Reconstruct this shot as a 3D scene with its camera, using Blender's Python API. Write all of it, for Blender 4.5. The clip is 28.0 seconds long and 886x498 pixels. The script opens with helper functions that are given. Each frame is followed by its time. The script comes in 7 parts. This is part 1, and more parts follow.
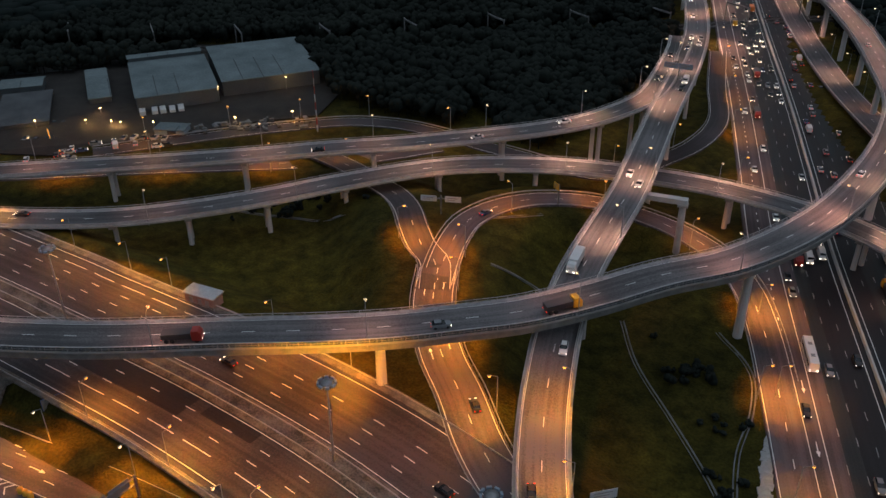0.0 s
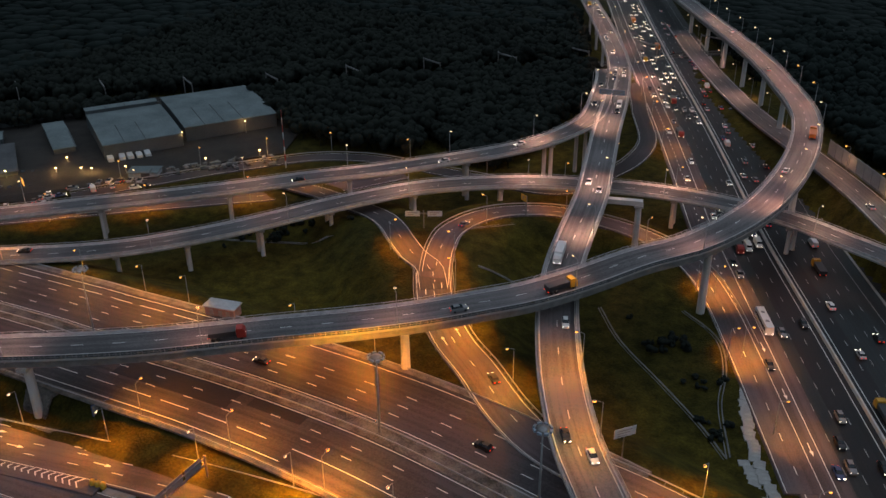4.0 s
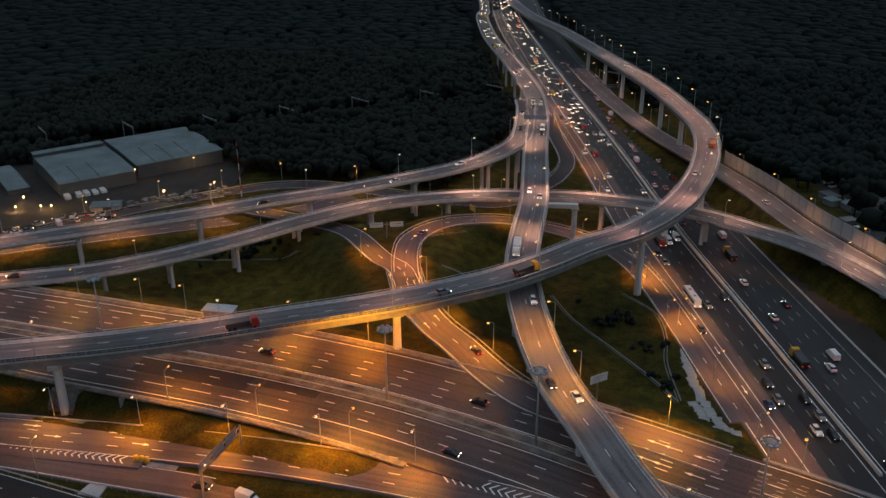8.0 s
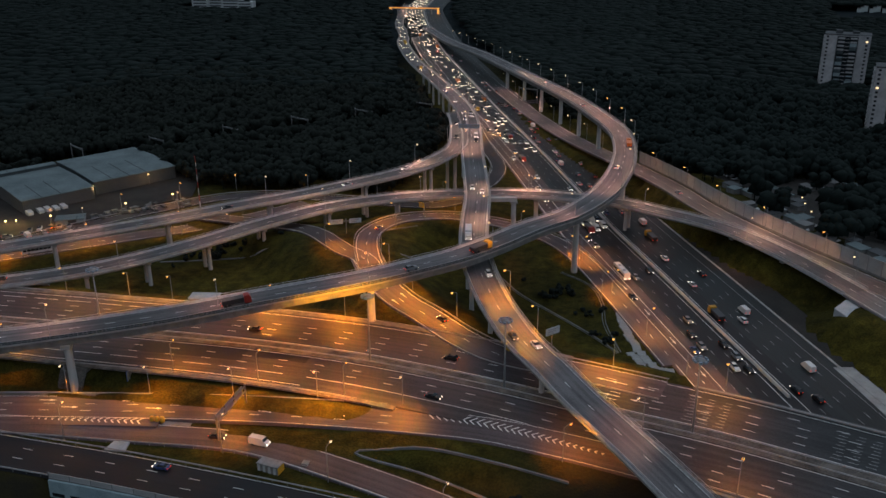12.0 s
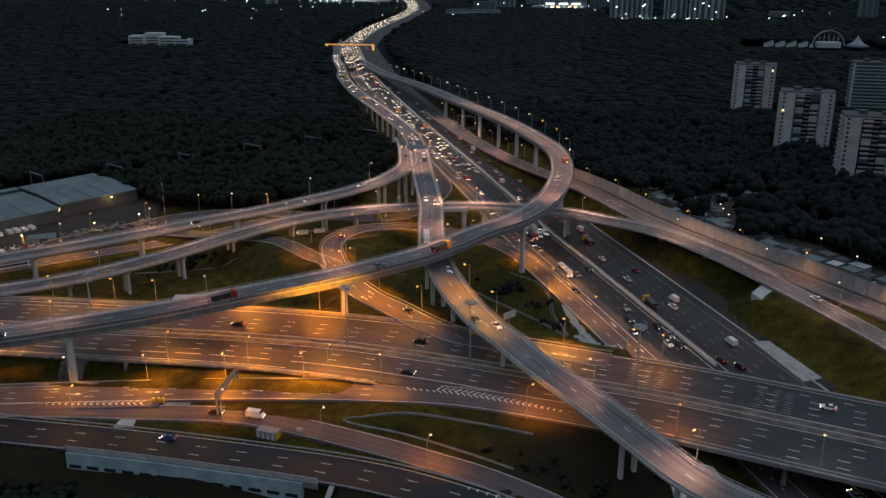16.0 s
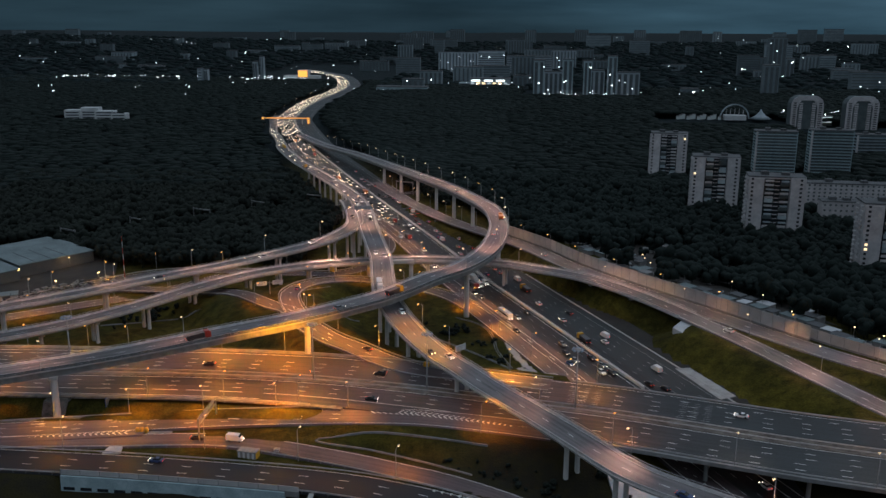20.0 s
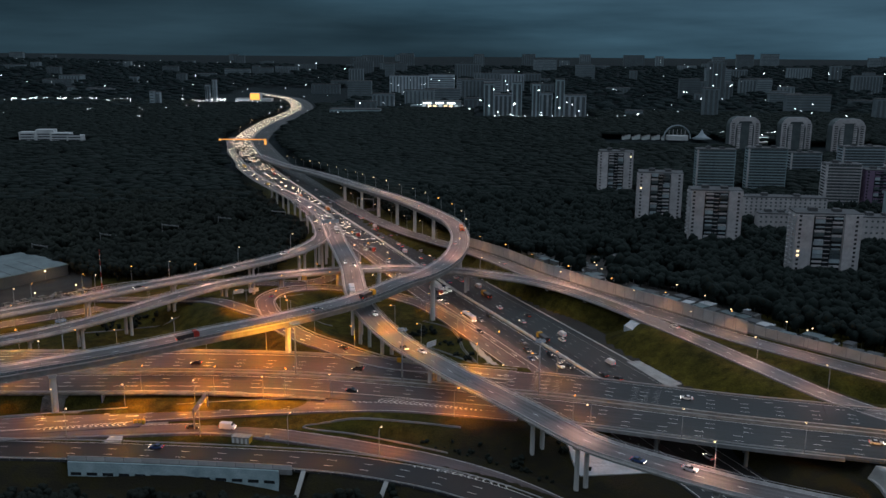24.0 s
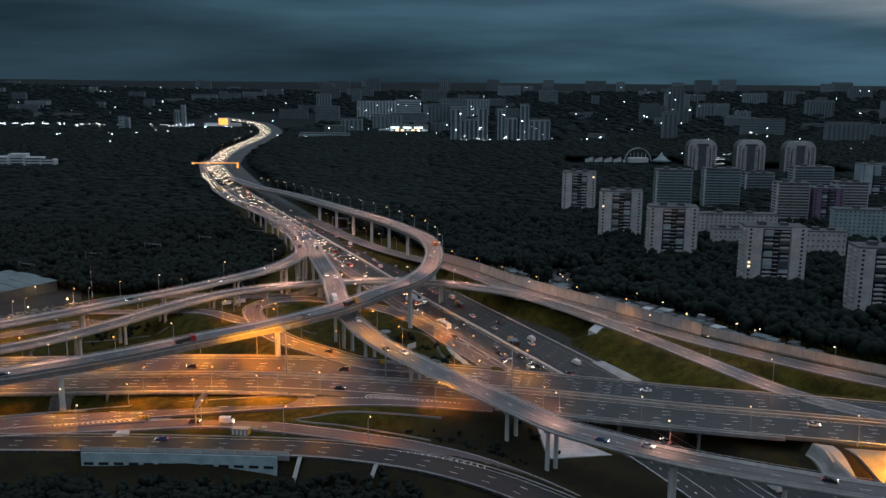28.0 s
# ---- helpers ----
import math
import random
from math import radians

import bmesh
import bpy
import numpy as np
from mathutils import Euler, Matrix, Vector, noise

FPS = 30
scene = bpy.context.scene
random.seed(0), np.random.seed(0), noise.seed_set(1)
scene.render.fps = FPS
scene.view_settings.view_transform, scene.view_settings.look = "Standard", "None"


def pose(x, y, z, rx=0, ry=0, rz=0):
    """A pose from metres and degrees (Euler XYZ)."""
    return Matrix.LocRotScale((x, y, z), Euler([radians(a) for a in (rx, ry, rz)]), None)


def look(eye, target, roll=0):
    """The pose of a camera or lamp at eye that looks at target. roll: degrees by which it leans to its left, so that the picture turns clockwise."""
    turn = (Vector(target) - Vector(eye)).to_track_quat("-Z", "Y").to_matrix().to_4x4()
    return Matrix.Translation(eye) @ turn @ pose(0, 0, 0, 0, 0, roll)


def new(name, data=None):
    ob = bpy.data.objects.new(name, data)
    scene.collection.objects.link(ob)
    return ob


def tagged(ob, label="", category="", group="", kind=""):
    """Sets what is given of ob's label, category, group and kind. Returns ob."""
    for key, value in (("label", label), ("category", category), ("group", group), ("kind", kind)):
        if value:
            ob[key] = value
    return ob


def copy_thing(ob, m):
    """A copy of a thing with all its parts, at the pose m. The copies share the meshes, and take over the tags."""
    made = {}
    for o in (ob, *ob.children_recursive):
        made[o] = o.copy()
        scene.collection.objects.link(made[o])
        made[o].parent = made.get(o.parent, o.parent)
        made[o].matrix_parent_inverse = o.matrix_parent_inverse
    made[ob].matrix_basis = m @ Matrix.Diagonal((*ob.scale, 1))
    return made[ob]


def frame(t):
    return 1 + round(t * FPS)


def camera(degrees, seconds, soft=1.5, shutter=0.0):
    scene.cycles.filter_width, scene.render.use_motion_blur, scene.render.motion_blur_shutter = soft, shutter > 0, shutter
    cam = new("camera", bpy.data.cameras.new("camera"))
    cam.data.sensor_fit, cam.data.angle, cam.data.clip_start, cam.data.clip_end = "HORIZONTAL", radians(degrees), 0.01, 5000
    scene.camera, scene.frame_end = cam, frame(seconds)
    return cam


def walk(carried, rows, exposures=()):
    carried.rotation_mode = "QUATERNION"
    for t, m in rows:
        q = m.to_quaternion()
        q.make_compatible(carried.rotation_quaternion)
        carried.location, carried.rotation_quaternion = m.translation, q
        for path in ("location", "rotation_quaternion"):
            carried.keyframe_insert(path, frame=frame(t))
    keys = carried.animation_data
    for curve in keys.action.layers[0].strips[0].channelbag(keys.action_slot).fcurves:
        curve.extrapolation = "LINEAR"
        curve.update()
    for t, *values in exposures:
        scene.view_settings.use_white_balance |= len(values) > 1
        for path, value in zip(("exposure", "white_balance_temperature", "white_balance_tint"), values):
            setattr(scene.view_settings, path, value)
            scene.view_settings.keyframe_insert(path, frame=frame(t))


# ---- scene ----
cam = camera(53.50, 28.0)
PATH = [
    (0.0, (102.45, -110.30, 134.37), (-0.14, 27.63, 32.15), -0.312),
    (0.5, (101.68, -114.45, 134.32), (0.81, 26.04, 33.88), -0.310),
    (1.0, (101.14, -118.68, 134.56), (1.74, 23.82, 35.50), -0.315),
    (1.5, (100.45, -123.32, 134.69), (2.63, 21.11, 36.85), -0.394),
    (2.0, (99.96, -128.41, 134.85), (3.59, 17.87, 38.32), -0.469),
    (2.5, (99.31, -133.79, 134.71), (4.86, 14.69, 39.68), -0.501),
    (3.0, (98.48, -138.95, 134.32), (6.20, 11.74, 40.63), -0.474),
    (3.5, (97.47, -144.48, 133.94), (7.76, 8.64, 41.71), -0.432),
    (5.5, (93.16, -166.24, 132.67), (13.25, -4.57, 46.20), -0.340),
    (6.0, (92.40, -171.53, 132.60), (14.73, -8.07, 47.46), -0.316),
    (6.5, (91.70, -177.05, 132.48), (16.89, -11.44, 48.94), -0.276),
    (7.0, (91.07, -182.56, 132.51), (18.82, -15.14, 50.32), -0.227),
    (7.5, (90.50, -188.26, 132.61), (20.84, -19.17, 51.65), -0.231),
    (8.0, (90.33, -193.68, 132.75), (23.21, -23.09, 52.78), -0.253),
    (8.5, (90.05, -199.16, 132.93), (25.74, -27.04, 53.95), -0.278),
    (9.0, (89.69, -204.92, 133.05), (27.75, -31.49, 55.03), -0.248),
    (9.5, (89.27, -210.70, 132.80), (29.56, -35.98, 55.93), -0.213),
    (10.0, (88.63, -215.87, 132.46), (31.07, -39.97, 56.63), -0.143),
    (10.5, (88.35, -221.06, 131.98), (32.57, -44.26, 56.93), -0.161),
    (11.0, (88.31, -225.21, 131.82), (34.38, -47.64, 57.26), -0.239),
    (11.5, (87.80, -229.78, 131.51), (36.15, -51.30, 57.50), -0.328),
    (12.0, (87.54, -234.68, 131.30), (38.22, -55.26, 57.97), -0.357),
    (12.5, (87.41, -239.53, 131.27), (39.81, -59.47, 58.38), -0.355),
    (14.5, (85.55, -258.28, 130.13), (45.73, -75.29, 59.91), -0.181),
    (15.0, (85.25, -262.41, 130.00), (47.15, -78.67, 60.80), -0.150),
    (15.5, (84.92, -266.80, 129.72), (48.61, -82.02, 62.36), -0.137),
    (16.0, (84.29, -271.23, 129.58), (49.82, -85.35, 64.33), -0.087),
    (16.5, (83.91, -275.94, 129.23), (51.35, -88.88, 66.39), -0.026),
    (17.0, (83.68, -280.45, 129.15), (52.98, -92.39, 68.41), 0.024),
    (17.5, (83.08, -285.15, 129.08), (54.42, -96.05, 70.62), 0.094),
    (18.0, (82.68, -289.79, 128.96), (55.95, -99.72, 72.75), 0.171),
    (18.5, (82.27, -294.60, 128.82), (57.57, -103.58, 74.95), 0.181),
    (19.0, (81.59, -298.71, 128.52), (58.79, -106.93, 76.56), 0.192),
    (19.5, (80.80, -303.22, 128.20), (60.12, -110.74, 77.97), 0.250),
    (20.0, (80.25, -307.36, 128.19), (61.25, -114.39, 79.16), 0.297),
    (20.5, (79.49, -311.49, 127.98), (62.00, -118.16, 79.84), 0.317),
    (21.0, (78.64, -315.33, 127.77), (62.62, -121.72, 80.26), 0.322),
    (21.5, (77.91, -319.15, 127.88), (63.62, -125.25, 81.02), 0.329),
    (23.5, (74.99, -333.69, 127.64), (65.94, -138.92, 83.14), 0.452),
    (24.0, (74.38, -337.28, 127.70), (66.69, -142.31, 83.80), 0.464),
    (24.5, (73.78, -340.83, 127.58), (67.37, -145.65, 84.41), 0.461),
    (25.0, (73.07, -344.55, 127.50), (67.86, -149.17, 85.05), 0.474),
    (25.5, (72.50, -348.63, 127.49), (68.37, -153.08, 85.74), 0.471),
    (26.0, (72.10, -352.59, 127.51), (68.88, -156.89, 86.43), 0.457),
    (26.5, (71.57, -356.27, 127.38), (69.36, -160.38, 87.10), 0.464),
    (27.0, (70.87, -360.11, 127.31), (69.57, -164.06, 87.78), 0.486),
    (27.5, (70.35, -364.16, 127.29), (69.90, -167.97, 88.46), 0.490),
    (28.0, (70.00, -368.28, 127.58), (70.00, -171.99, 89.23), 0.466),
]
walk(cam, [(t, look(eye, target, roll)) for t, eye, target, roll in PATH],
     exposures=((0, -0.03), (6, 0.05), (11, 0.07), (17, 0.25), (22, 0.44), (28, 0.58)))
# ---- end of path ----
# ---- sky and large lights ----
def make_world():
    w = bpy.data.worlds.new("dusk_sky")
    scene.world = w
    w.use_nodes = True
    nt = w.node_tree
    nt.nodes.clear()
    out = nt.nodes.new("ShaderNodeOutputWorld")
    bg = nt.nodes.new("ShaderNodeBackground")
    tc = nt.nodes.new("ShaderNodeTexCoord")
    sep = nt.nodes.new("ShaderNodeSeparateXYZ")
    nt.links.new(tc.outputs["Generated"], sep.inputs[0])
    ramp = nt.nodes.new("ShaderNodeValToRGB")
    e = ramp.color_ramp.elements
    e[0].position, e[0].color = 0.0, SKY_LOW
    e[1].position, e[1].color = 1.0, SKY_TOP
    for p, c in ((0.04, SKY_LOW2), (0.13, SKY_MID), (0.17, SKY_BREAK), (0.34, SKY_HIGH)):
        k = e.new(p)
        k.color = c
    tilt = nt.nodes.new("ShaderNodeMath")
    tilt.operation = "MULTIPLY_ADD"
    tilt.inputs[1].default_value = 0.19
    nt.links.new(sep.outputs["X"], tilt.inputs[0])
    nt.links.new(sep.outputs["Z"], tilt.inputs[2])
    nt.links.new(tilt.outputs[0], ramp.inputs[0])
    # long flat cloud banks
    mp = nt.nodes.new("ShaderNodeMapping")
    mp.inputs["Scale"].default_value = (1.0, 1.0, 9.0)
    nt.links.new(tc.outputs["Generated"], mp.inputs[0])
    n1 = nt.nodes.new("ShaderNodeTexNoise")
    n1.inputs["Scale"].default_value, n1.inputs["Detail"].default_value, n1.inputs["Roughness"].default_value = 2.6, 6, 0.55
    nt.links.new(mp.outputs[0], n1.inputs["Vector"])
    cr = nt.nodes.new("ShaderNodeValToRGB")
    cr.color_ramp.elements[0].position, cr.color_ramp.elements[0].color = 0.3, (0.55, 0.58, 0.6, 1)
    cr.color_ramp.elements[1].position, cr.color_ramp.elements[1].color = 0.72, (1.66, 1.62, 1.6, 1)
    nt.links.new(n1.outputs["Fac"], cr.inputs[0])
    mul = nt.nodes.new("ShaderNodeMix")
    mul.data_type, mul.blend_type = "RGBA", "MULTIPLY"
    mul.inputs["Factor"].default_value = 1.0
    nt.links.new(ramp.outputs[0], mul.inputs["A"])
    nt.links.new(cr.outputs[0], mul.inputs["B"])
    nt.links.new(mul.outputs["Result"], bg.inputs["Color"])
    bg.inputs["Strength"].default_value = SKY_STRENGTH
    nt.links.new(bg.outputs[0], out.inputs[0])


SKY_LOW, SKY_LOW2, SKY_MID = (0.0115, 0.025, 0.035, 1), (0.0225, 0.051, 0.073, 1), (0.028, 0.06, 0.087, 1)
SKY_BREAK = (0.15, 0.18, 0.2, 1)
SKY_HIGH, SKY_TOP = (0.152, 0.192, 0.236, 1), (0.36, 0.43, 0.52, 1)
SKY_STRENGTH = 1.0
make_world()

# watts of the street lamps, by stretch
W_HIGHWAY, W_SLIP, W_DECK, W_WALL, W_DIM = 43000, 19500, 10400, 6500, 2000
# watts of the two added floodlights, for the paved slope and the girder
W_FLOOD = 130000
W_GIRDER = 105000
HEAD_GLOW, TAIL_GLOW = 9, 1.2


# ---- materials ----
def nodes_of(name):
    m = bpy.data.materials.new(name)
    m.use_nodes = True
    nt = m.node_tree
    return m, nt, nt.nodes["Principled BSDF"]


def surf(name, c1, c2, rough=0.8, scale=0.3, fine=6.0, bump=0.15, metal=0.0, contrast=(0.35, 0.65), vary=0.0, spec=0.5):
    """A two-scale surface: broad patches and fine grain between the colours c1 and c2."""
    m, nt, b = nodes_of(name)
    tc = nt.nodes.new("ShaderNodeTexCoord")
    a = nt.nodes.new("ShaderNodeTexNoise")
    a.inputs["Scale"].default_value, a.inputs["Detail"].default_value = scale, 5
    f = nt.nodes.new("ShaderNodeTexNoise")
    f.inputs["Scale"].default_value, f.inputs["Detail"].default_value = fine, 3
    for n in (a, f):
        nt.links.new(tc.outputs["Object"], n.inputs["Vector"])
    mx = nt.nodes.new("ShaderNodeMix")
    mx.data_type = "FLOAT"
    mx.inputs["Factor"].default_value = 0.4
    nt.links.new(a.outputs["Fac"], mx.inputs["A"])
    nt.links.new(f.outputs["Fac"], mx.inputs["B"])
    r = nt.nodes.new("ShaderNodeValToRGB")
    r.color_ramp.elements[0].position, r.color_ramp.elements[0].color = contrast[0], (*c1, 1)
    r.color_ramp.elements[1].position, r.color_ramp.elements[1].color = contrast[1], (*c2, 1)
    nt.links.new(mx.outputs["Result"], r.inputs[0])
    col = r.outputs[0]
    if vary:
        oi = nt.nodes.new("ShaderNodeObjectInfo")
        hs = nt.nodes.new("ShaderNodeHueSaturation")
        mr = nt.nodes.new("ShaderNodeMapRange")
        mr.inputs["To Min"].default_value, mr.inputs["To Max"].default_value = 1 - vary, 1 + vary
        nt.links.new(oi.outputs["Random"], mr.inputs["Value"])
        nt.links.new(mr.outputs[0], hs.inputs["Value"])
        nt.links.new(col, hs.inputs["Color"])
        col = hs.outputs[0]
    nt.links.new(col, b.inputs["Base Color"])
    b.inputs["Roughness"].default_value, b.inputs["Metallic"].default_value = rough, metal
    b.inputs["Specular IOR Level"].default_value = spec
    if bump:
        bp = nt.nodes.new("ShaderNodeBump")
        bp.inputs["Strength"].default_value, bp.inputs["Distance"].default_value = bump, 0.05
        nt.links.new(f.outputs["Fac"], bp.inputs["Height"])
        nt.links.new(bp.outputs[0], b.inputs["Normal"])
    return m


def glow(name, color, strength):
    m, nt, b = nodes_of(name)
    b.inputs["Base Color"].default_value = (*color, 1)
    b.inputs["Emission Color"].default_value = (*color, 1)
    b.inputs["Emission Strength"].default_value = strength
    return m


def asphalt(name, c1, c2, rough, patch=0.5, spec=0.3, east=None):
    """Asphalt with streaks worn along the lanes (u runs along the road, v across it, in metres) and broad patches."""
    m, nt, b = nodes_of(name)
    uv = nt.nodes.new("ShaderNodeTexCoord")
    mp = nt.nodes.new("ShaderNodeMapping")
    mp.inputs["Scale"].default_value = (0.012, 0.75, 1)
    nt.links.new(uv.outputs["UV"], mp.inputs[0])
    st = nt.nodes.new("ShaderNodeTexNoise")
    st.inputs["Scale"].default_value, st.inputs["Detail"].default_value = 1.0, 4
    nt.links.new(mp.outputs[0], st.inputs["Vector"])
    pa = nt.nodes.new("ShaderNodeTexNoise")
    pa.inputs["Scale"].default_value, pa.inputs["Detail"].default_value = 0.045, 4
    nt.links.new(uv.outputs["Object"], pa.inputs["Vector"])
    fi = nt.nodes.new("ShaderNodeTexNoise")
    fi.inputs["Scale"].default_value, fi.inputs["Detail"].default_value = 3.0, 3
    nt.links.new(uv.outputs["Object"], fi.inputs["Vector"])
    m1 = nt.nodes.new("ShaderNodeMix")
    m1.data_type = "FLOAT"
    m1.inputs["Factor"].default_value = patch
    nt.links.new(st.outputs["Fac"], m1.inputs["A"])
    nt.links.new(pa.outputs["Fac"], m1.inputs["B"])
    m2 = nt.nodes.new("ShaderNodeMix")
    m2.data_type = "FLOAT"
    m2.inputs["Factor"].default_value = 0.25
    nt.links.new(m1.outputs["Result"], m2.inputs["A"])
    nt.links.new(fi.outputs["Fac"], m2.inputs["B"])
    r = nt.nodes.new("ShaderNodeValToRGB")
    r.color_ramp.elements[0].position, r.color_ramp.elements[0].color = 0.42, (*c1, 1)
    r.color_ramp.elements[1].position, r.color_ramp.elements[1].color = 0.57, (*c2, 1)
    nt.links.new(m2.outputs["Result"], r.inputs[0])
    col = r.outputs[0]
    if east:
        # greyer colour towards the bridge paints in the fading lamp light
        r2 = nt.nodes.new("ShaderNodeValToRGB")
        r2.color_ramp.elements[0].position, r2.color_ramp.elements[0].color = 0.4, (*east[0], 1)
        r2.color_ramp.elements[1].position, r2.color_ramp.elements[1].color = 0.6, (*east[1], 1)
        nt.links.new(m2.outputs["Result"], r2.inputs[0])
        sp = nt.nodes.new("ShaderNodeSeparateXYZ")
        nt.links.new(uv.outputs["Object"], sp.inputs[0])
        mr = nt.nodes.new("ShaderNodeMapRange")
        mr.inputs["From Min"].default_value, mr.inputs["From Max"].default_value = 92, 150
        nt.links.new(sp.outputs["X"], mr.inputs["Value"])
        mx = nt.nodes.new("ShaderNodeMix")
        mx.data_type = "RGBA"
        nt.links.new(mr.outputs[0], mx.inputs["Factor"])
        nt.links.new(col, mx.inputs["A"])
        nt.links.new(r2.outputs[0], mx.inputs["B"])
        col = mx.outputs["Result"]
    nt.links.new(col, b.inputs["Base Color"])
    rr = nt.nodes.new("ShaderNodeMapRange")
    rr.inputs["From Min"].default_value, rr.inputs["From Max"].default_value = 0.3, 0.7
    rr.inputs["To Min"].default_value, rr.inputs["To Max"].default_value = rough - 0.12, rough + 0.12
    nt.links.new(m1.outputs["Result"], rr.inputs["Value"])
    nt.links.new(rr.outputs[0], b.inputs["Roughness"])
    b.inputs["Specular IOR Level"].default_value = spec
    bp = nt.nodes.new("ShaderNodeBump")
    bp.inputs["Strength"].default_value, bp.inputs["Distance"].default_value = 0.12, 0.03
    nt.links.new(fi.outputs["Fac"], bp.inputs["Height"])
    nt.links.new(bp.outputs[0], b.inputs["Normal"])
    return m


def meadow():
    """Rough grass: broad dry and green patches, tussocks and fine blades."""
    m, nt, b = nodes_of("grass")
    tc = nt.nodes.new("ShaderNodeTexCoord")
    ns = []
    for sc, det, dist in ((0.022, 3, 0.6), (0.22, 5, 0.3), (1.6, 4, 0.0)):
        n = nt.nodes.new("ShaderNodeTexNoise")
        n.inputs["Scale"].default_value, n.inputs["Detail"].default_value, n.inputs["Distortion"].default_value = sc, det, dist
        nt.links.new(tc.outputs["Object"], n.inputs["Vector"])
        ns.append(n.outputs["Fac"])
    ramps = []
    for src, lo, hi, c1, c2 in ((ns[0], 0.4, 0.62, (0.038, 0.0335, 0.0068), (0.07, 0.0565, 0.009)), (ns[1], 0.34, 0.66, (0.55, 0.56, 0.55), (1.3, 1.28, 1.2)), (ns[2], 0.36, 0.64, (0.75, 0.75, 0.75), (1.25, 1.25, 1.25))):
        r = nt.nodes.new("ShaderNodeValToRGB")
        r.color_ramp.elements[0].position, r.color_ramp.elements[0].color = lo, (*c1, 1)
        r.color_ramp.elements[1].position, r.color_ramp.elements[1].color = hi, (*c2, 1)
        nt.links.new(src, r.inputs[0])
        ramps.append(r.outputs[0])
    col = ramps[0]
    for k in (1, 2):
        mx = nt.nodes.new("ShaderNodeMix")
        mx.data_type, mx.blend_type = "RGBA", "MULTIPLY"
        mx.inputs["Factor"].default_value = 1.0
        nt.links.new(col, mx.inputs["A"])
        nt.links.new(ramps[k], mx.inputs["B"])
        col = mx.outputs["Result"]
    # beyond the roads the land is dark woodland, tinted blue for distant haze
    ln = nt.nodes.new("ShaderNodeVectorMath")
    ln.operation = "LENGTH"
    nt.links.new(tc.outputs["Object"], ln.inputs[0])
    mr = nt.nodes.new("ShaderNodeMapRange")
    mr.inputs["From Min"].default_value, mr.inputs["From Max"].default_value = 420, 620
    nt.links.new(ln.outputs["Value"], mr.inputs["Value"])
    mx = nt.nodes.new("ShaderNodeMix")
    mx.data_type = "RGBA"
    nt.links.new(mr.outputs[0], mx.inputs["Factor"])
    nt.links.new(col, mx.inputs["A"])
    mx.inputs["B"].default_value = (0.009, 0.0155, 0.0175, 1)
    # bare soil with shade put into its colour, south of the dark road and in the hollow beside the bridge
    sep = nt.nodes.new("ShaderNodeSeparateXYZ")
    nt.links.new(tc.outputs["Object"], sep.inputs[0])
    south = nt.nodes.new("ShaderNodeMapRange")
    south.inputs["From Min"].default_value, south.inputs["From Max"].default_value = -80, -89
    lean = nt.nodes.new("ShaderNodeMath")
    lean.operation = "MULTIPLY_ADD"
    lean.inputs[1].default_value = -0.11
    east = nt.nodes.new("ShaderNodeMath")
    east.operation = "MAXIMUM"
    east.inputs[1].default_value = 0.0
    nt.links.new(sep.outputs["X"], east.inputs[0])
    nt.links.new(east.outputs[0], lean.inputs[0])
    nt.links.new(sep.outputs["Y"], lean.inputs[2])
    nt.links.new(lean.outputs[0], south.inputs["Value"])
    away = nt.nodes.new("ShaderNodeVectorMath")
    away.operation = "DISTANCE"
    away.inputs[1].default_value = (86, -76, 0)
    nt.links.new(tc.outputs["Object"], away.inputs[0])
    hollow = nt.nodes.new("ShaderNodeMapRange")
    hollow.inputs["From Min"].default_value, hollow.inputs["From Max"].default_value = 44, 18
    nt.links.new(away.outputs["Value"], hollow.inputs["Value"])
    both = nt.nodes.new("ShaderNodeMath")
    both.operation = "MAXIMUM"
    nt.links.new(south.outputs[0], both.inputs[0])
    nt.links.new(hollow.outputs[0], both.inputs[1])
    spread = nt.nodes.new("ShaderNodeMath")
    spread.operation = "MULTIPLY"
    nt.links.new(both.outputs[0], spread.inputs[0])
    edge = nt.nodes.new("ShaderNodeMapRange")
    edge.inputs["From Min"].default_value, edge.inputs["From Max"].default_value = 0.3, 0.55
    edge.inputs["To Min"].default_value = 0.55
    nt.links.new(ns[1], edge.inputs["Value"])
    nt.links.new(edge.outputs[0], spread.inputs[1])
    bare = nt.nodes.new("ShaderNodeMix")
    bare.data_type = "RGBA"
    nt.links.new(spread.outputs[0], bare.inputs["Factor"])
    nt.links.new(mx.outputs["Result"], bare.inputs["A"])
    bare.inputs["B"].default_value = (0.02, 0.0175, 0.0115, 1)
    nt.links.new(bare.outputs["Result"], b.inputs["Base Color"])
    b.inputs["Roughness"].default_value, b.inputs["Specular IOR Level"].default_value = 0.95, 0.1
    bp = nt.nodes.new("ShaderNodeBump")
    bp.inputs["Strength"].default_value, bp.inputs["Distance"].default_value = 0.7, 0.4
    nt.links.new(ns[2], bp.inputs["Height"])
    nt.links.new(bp.outputs[0], b.inputs["Normal"])
    return m


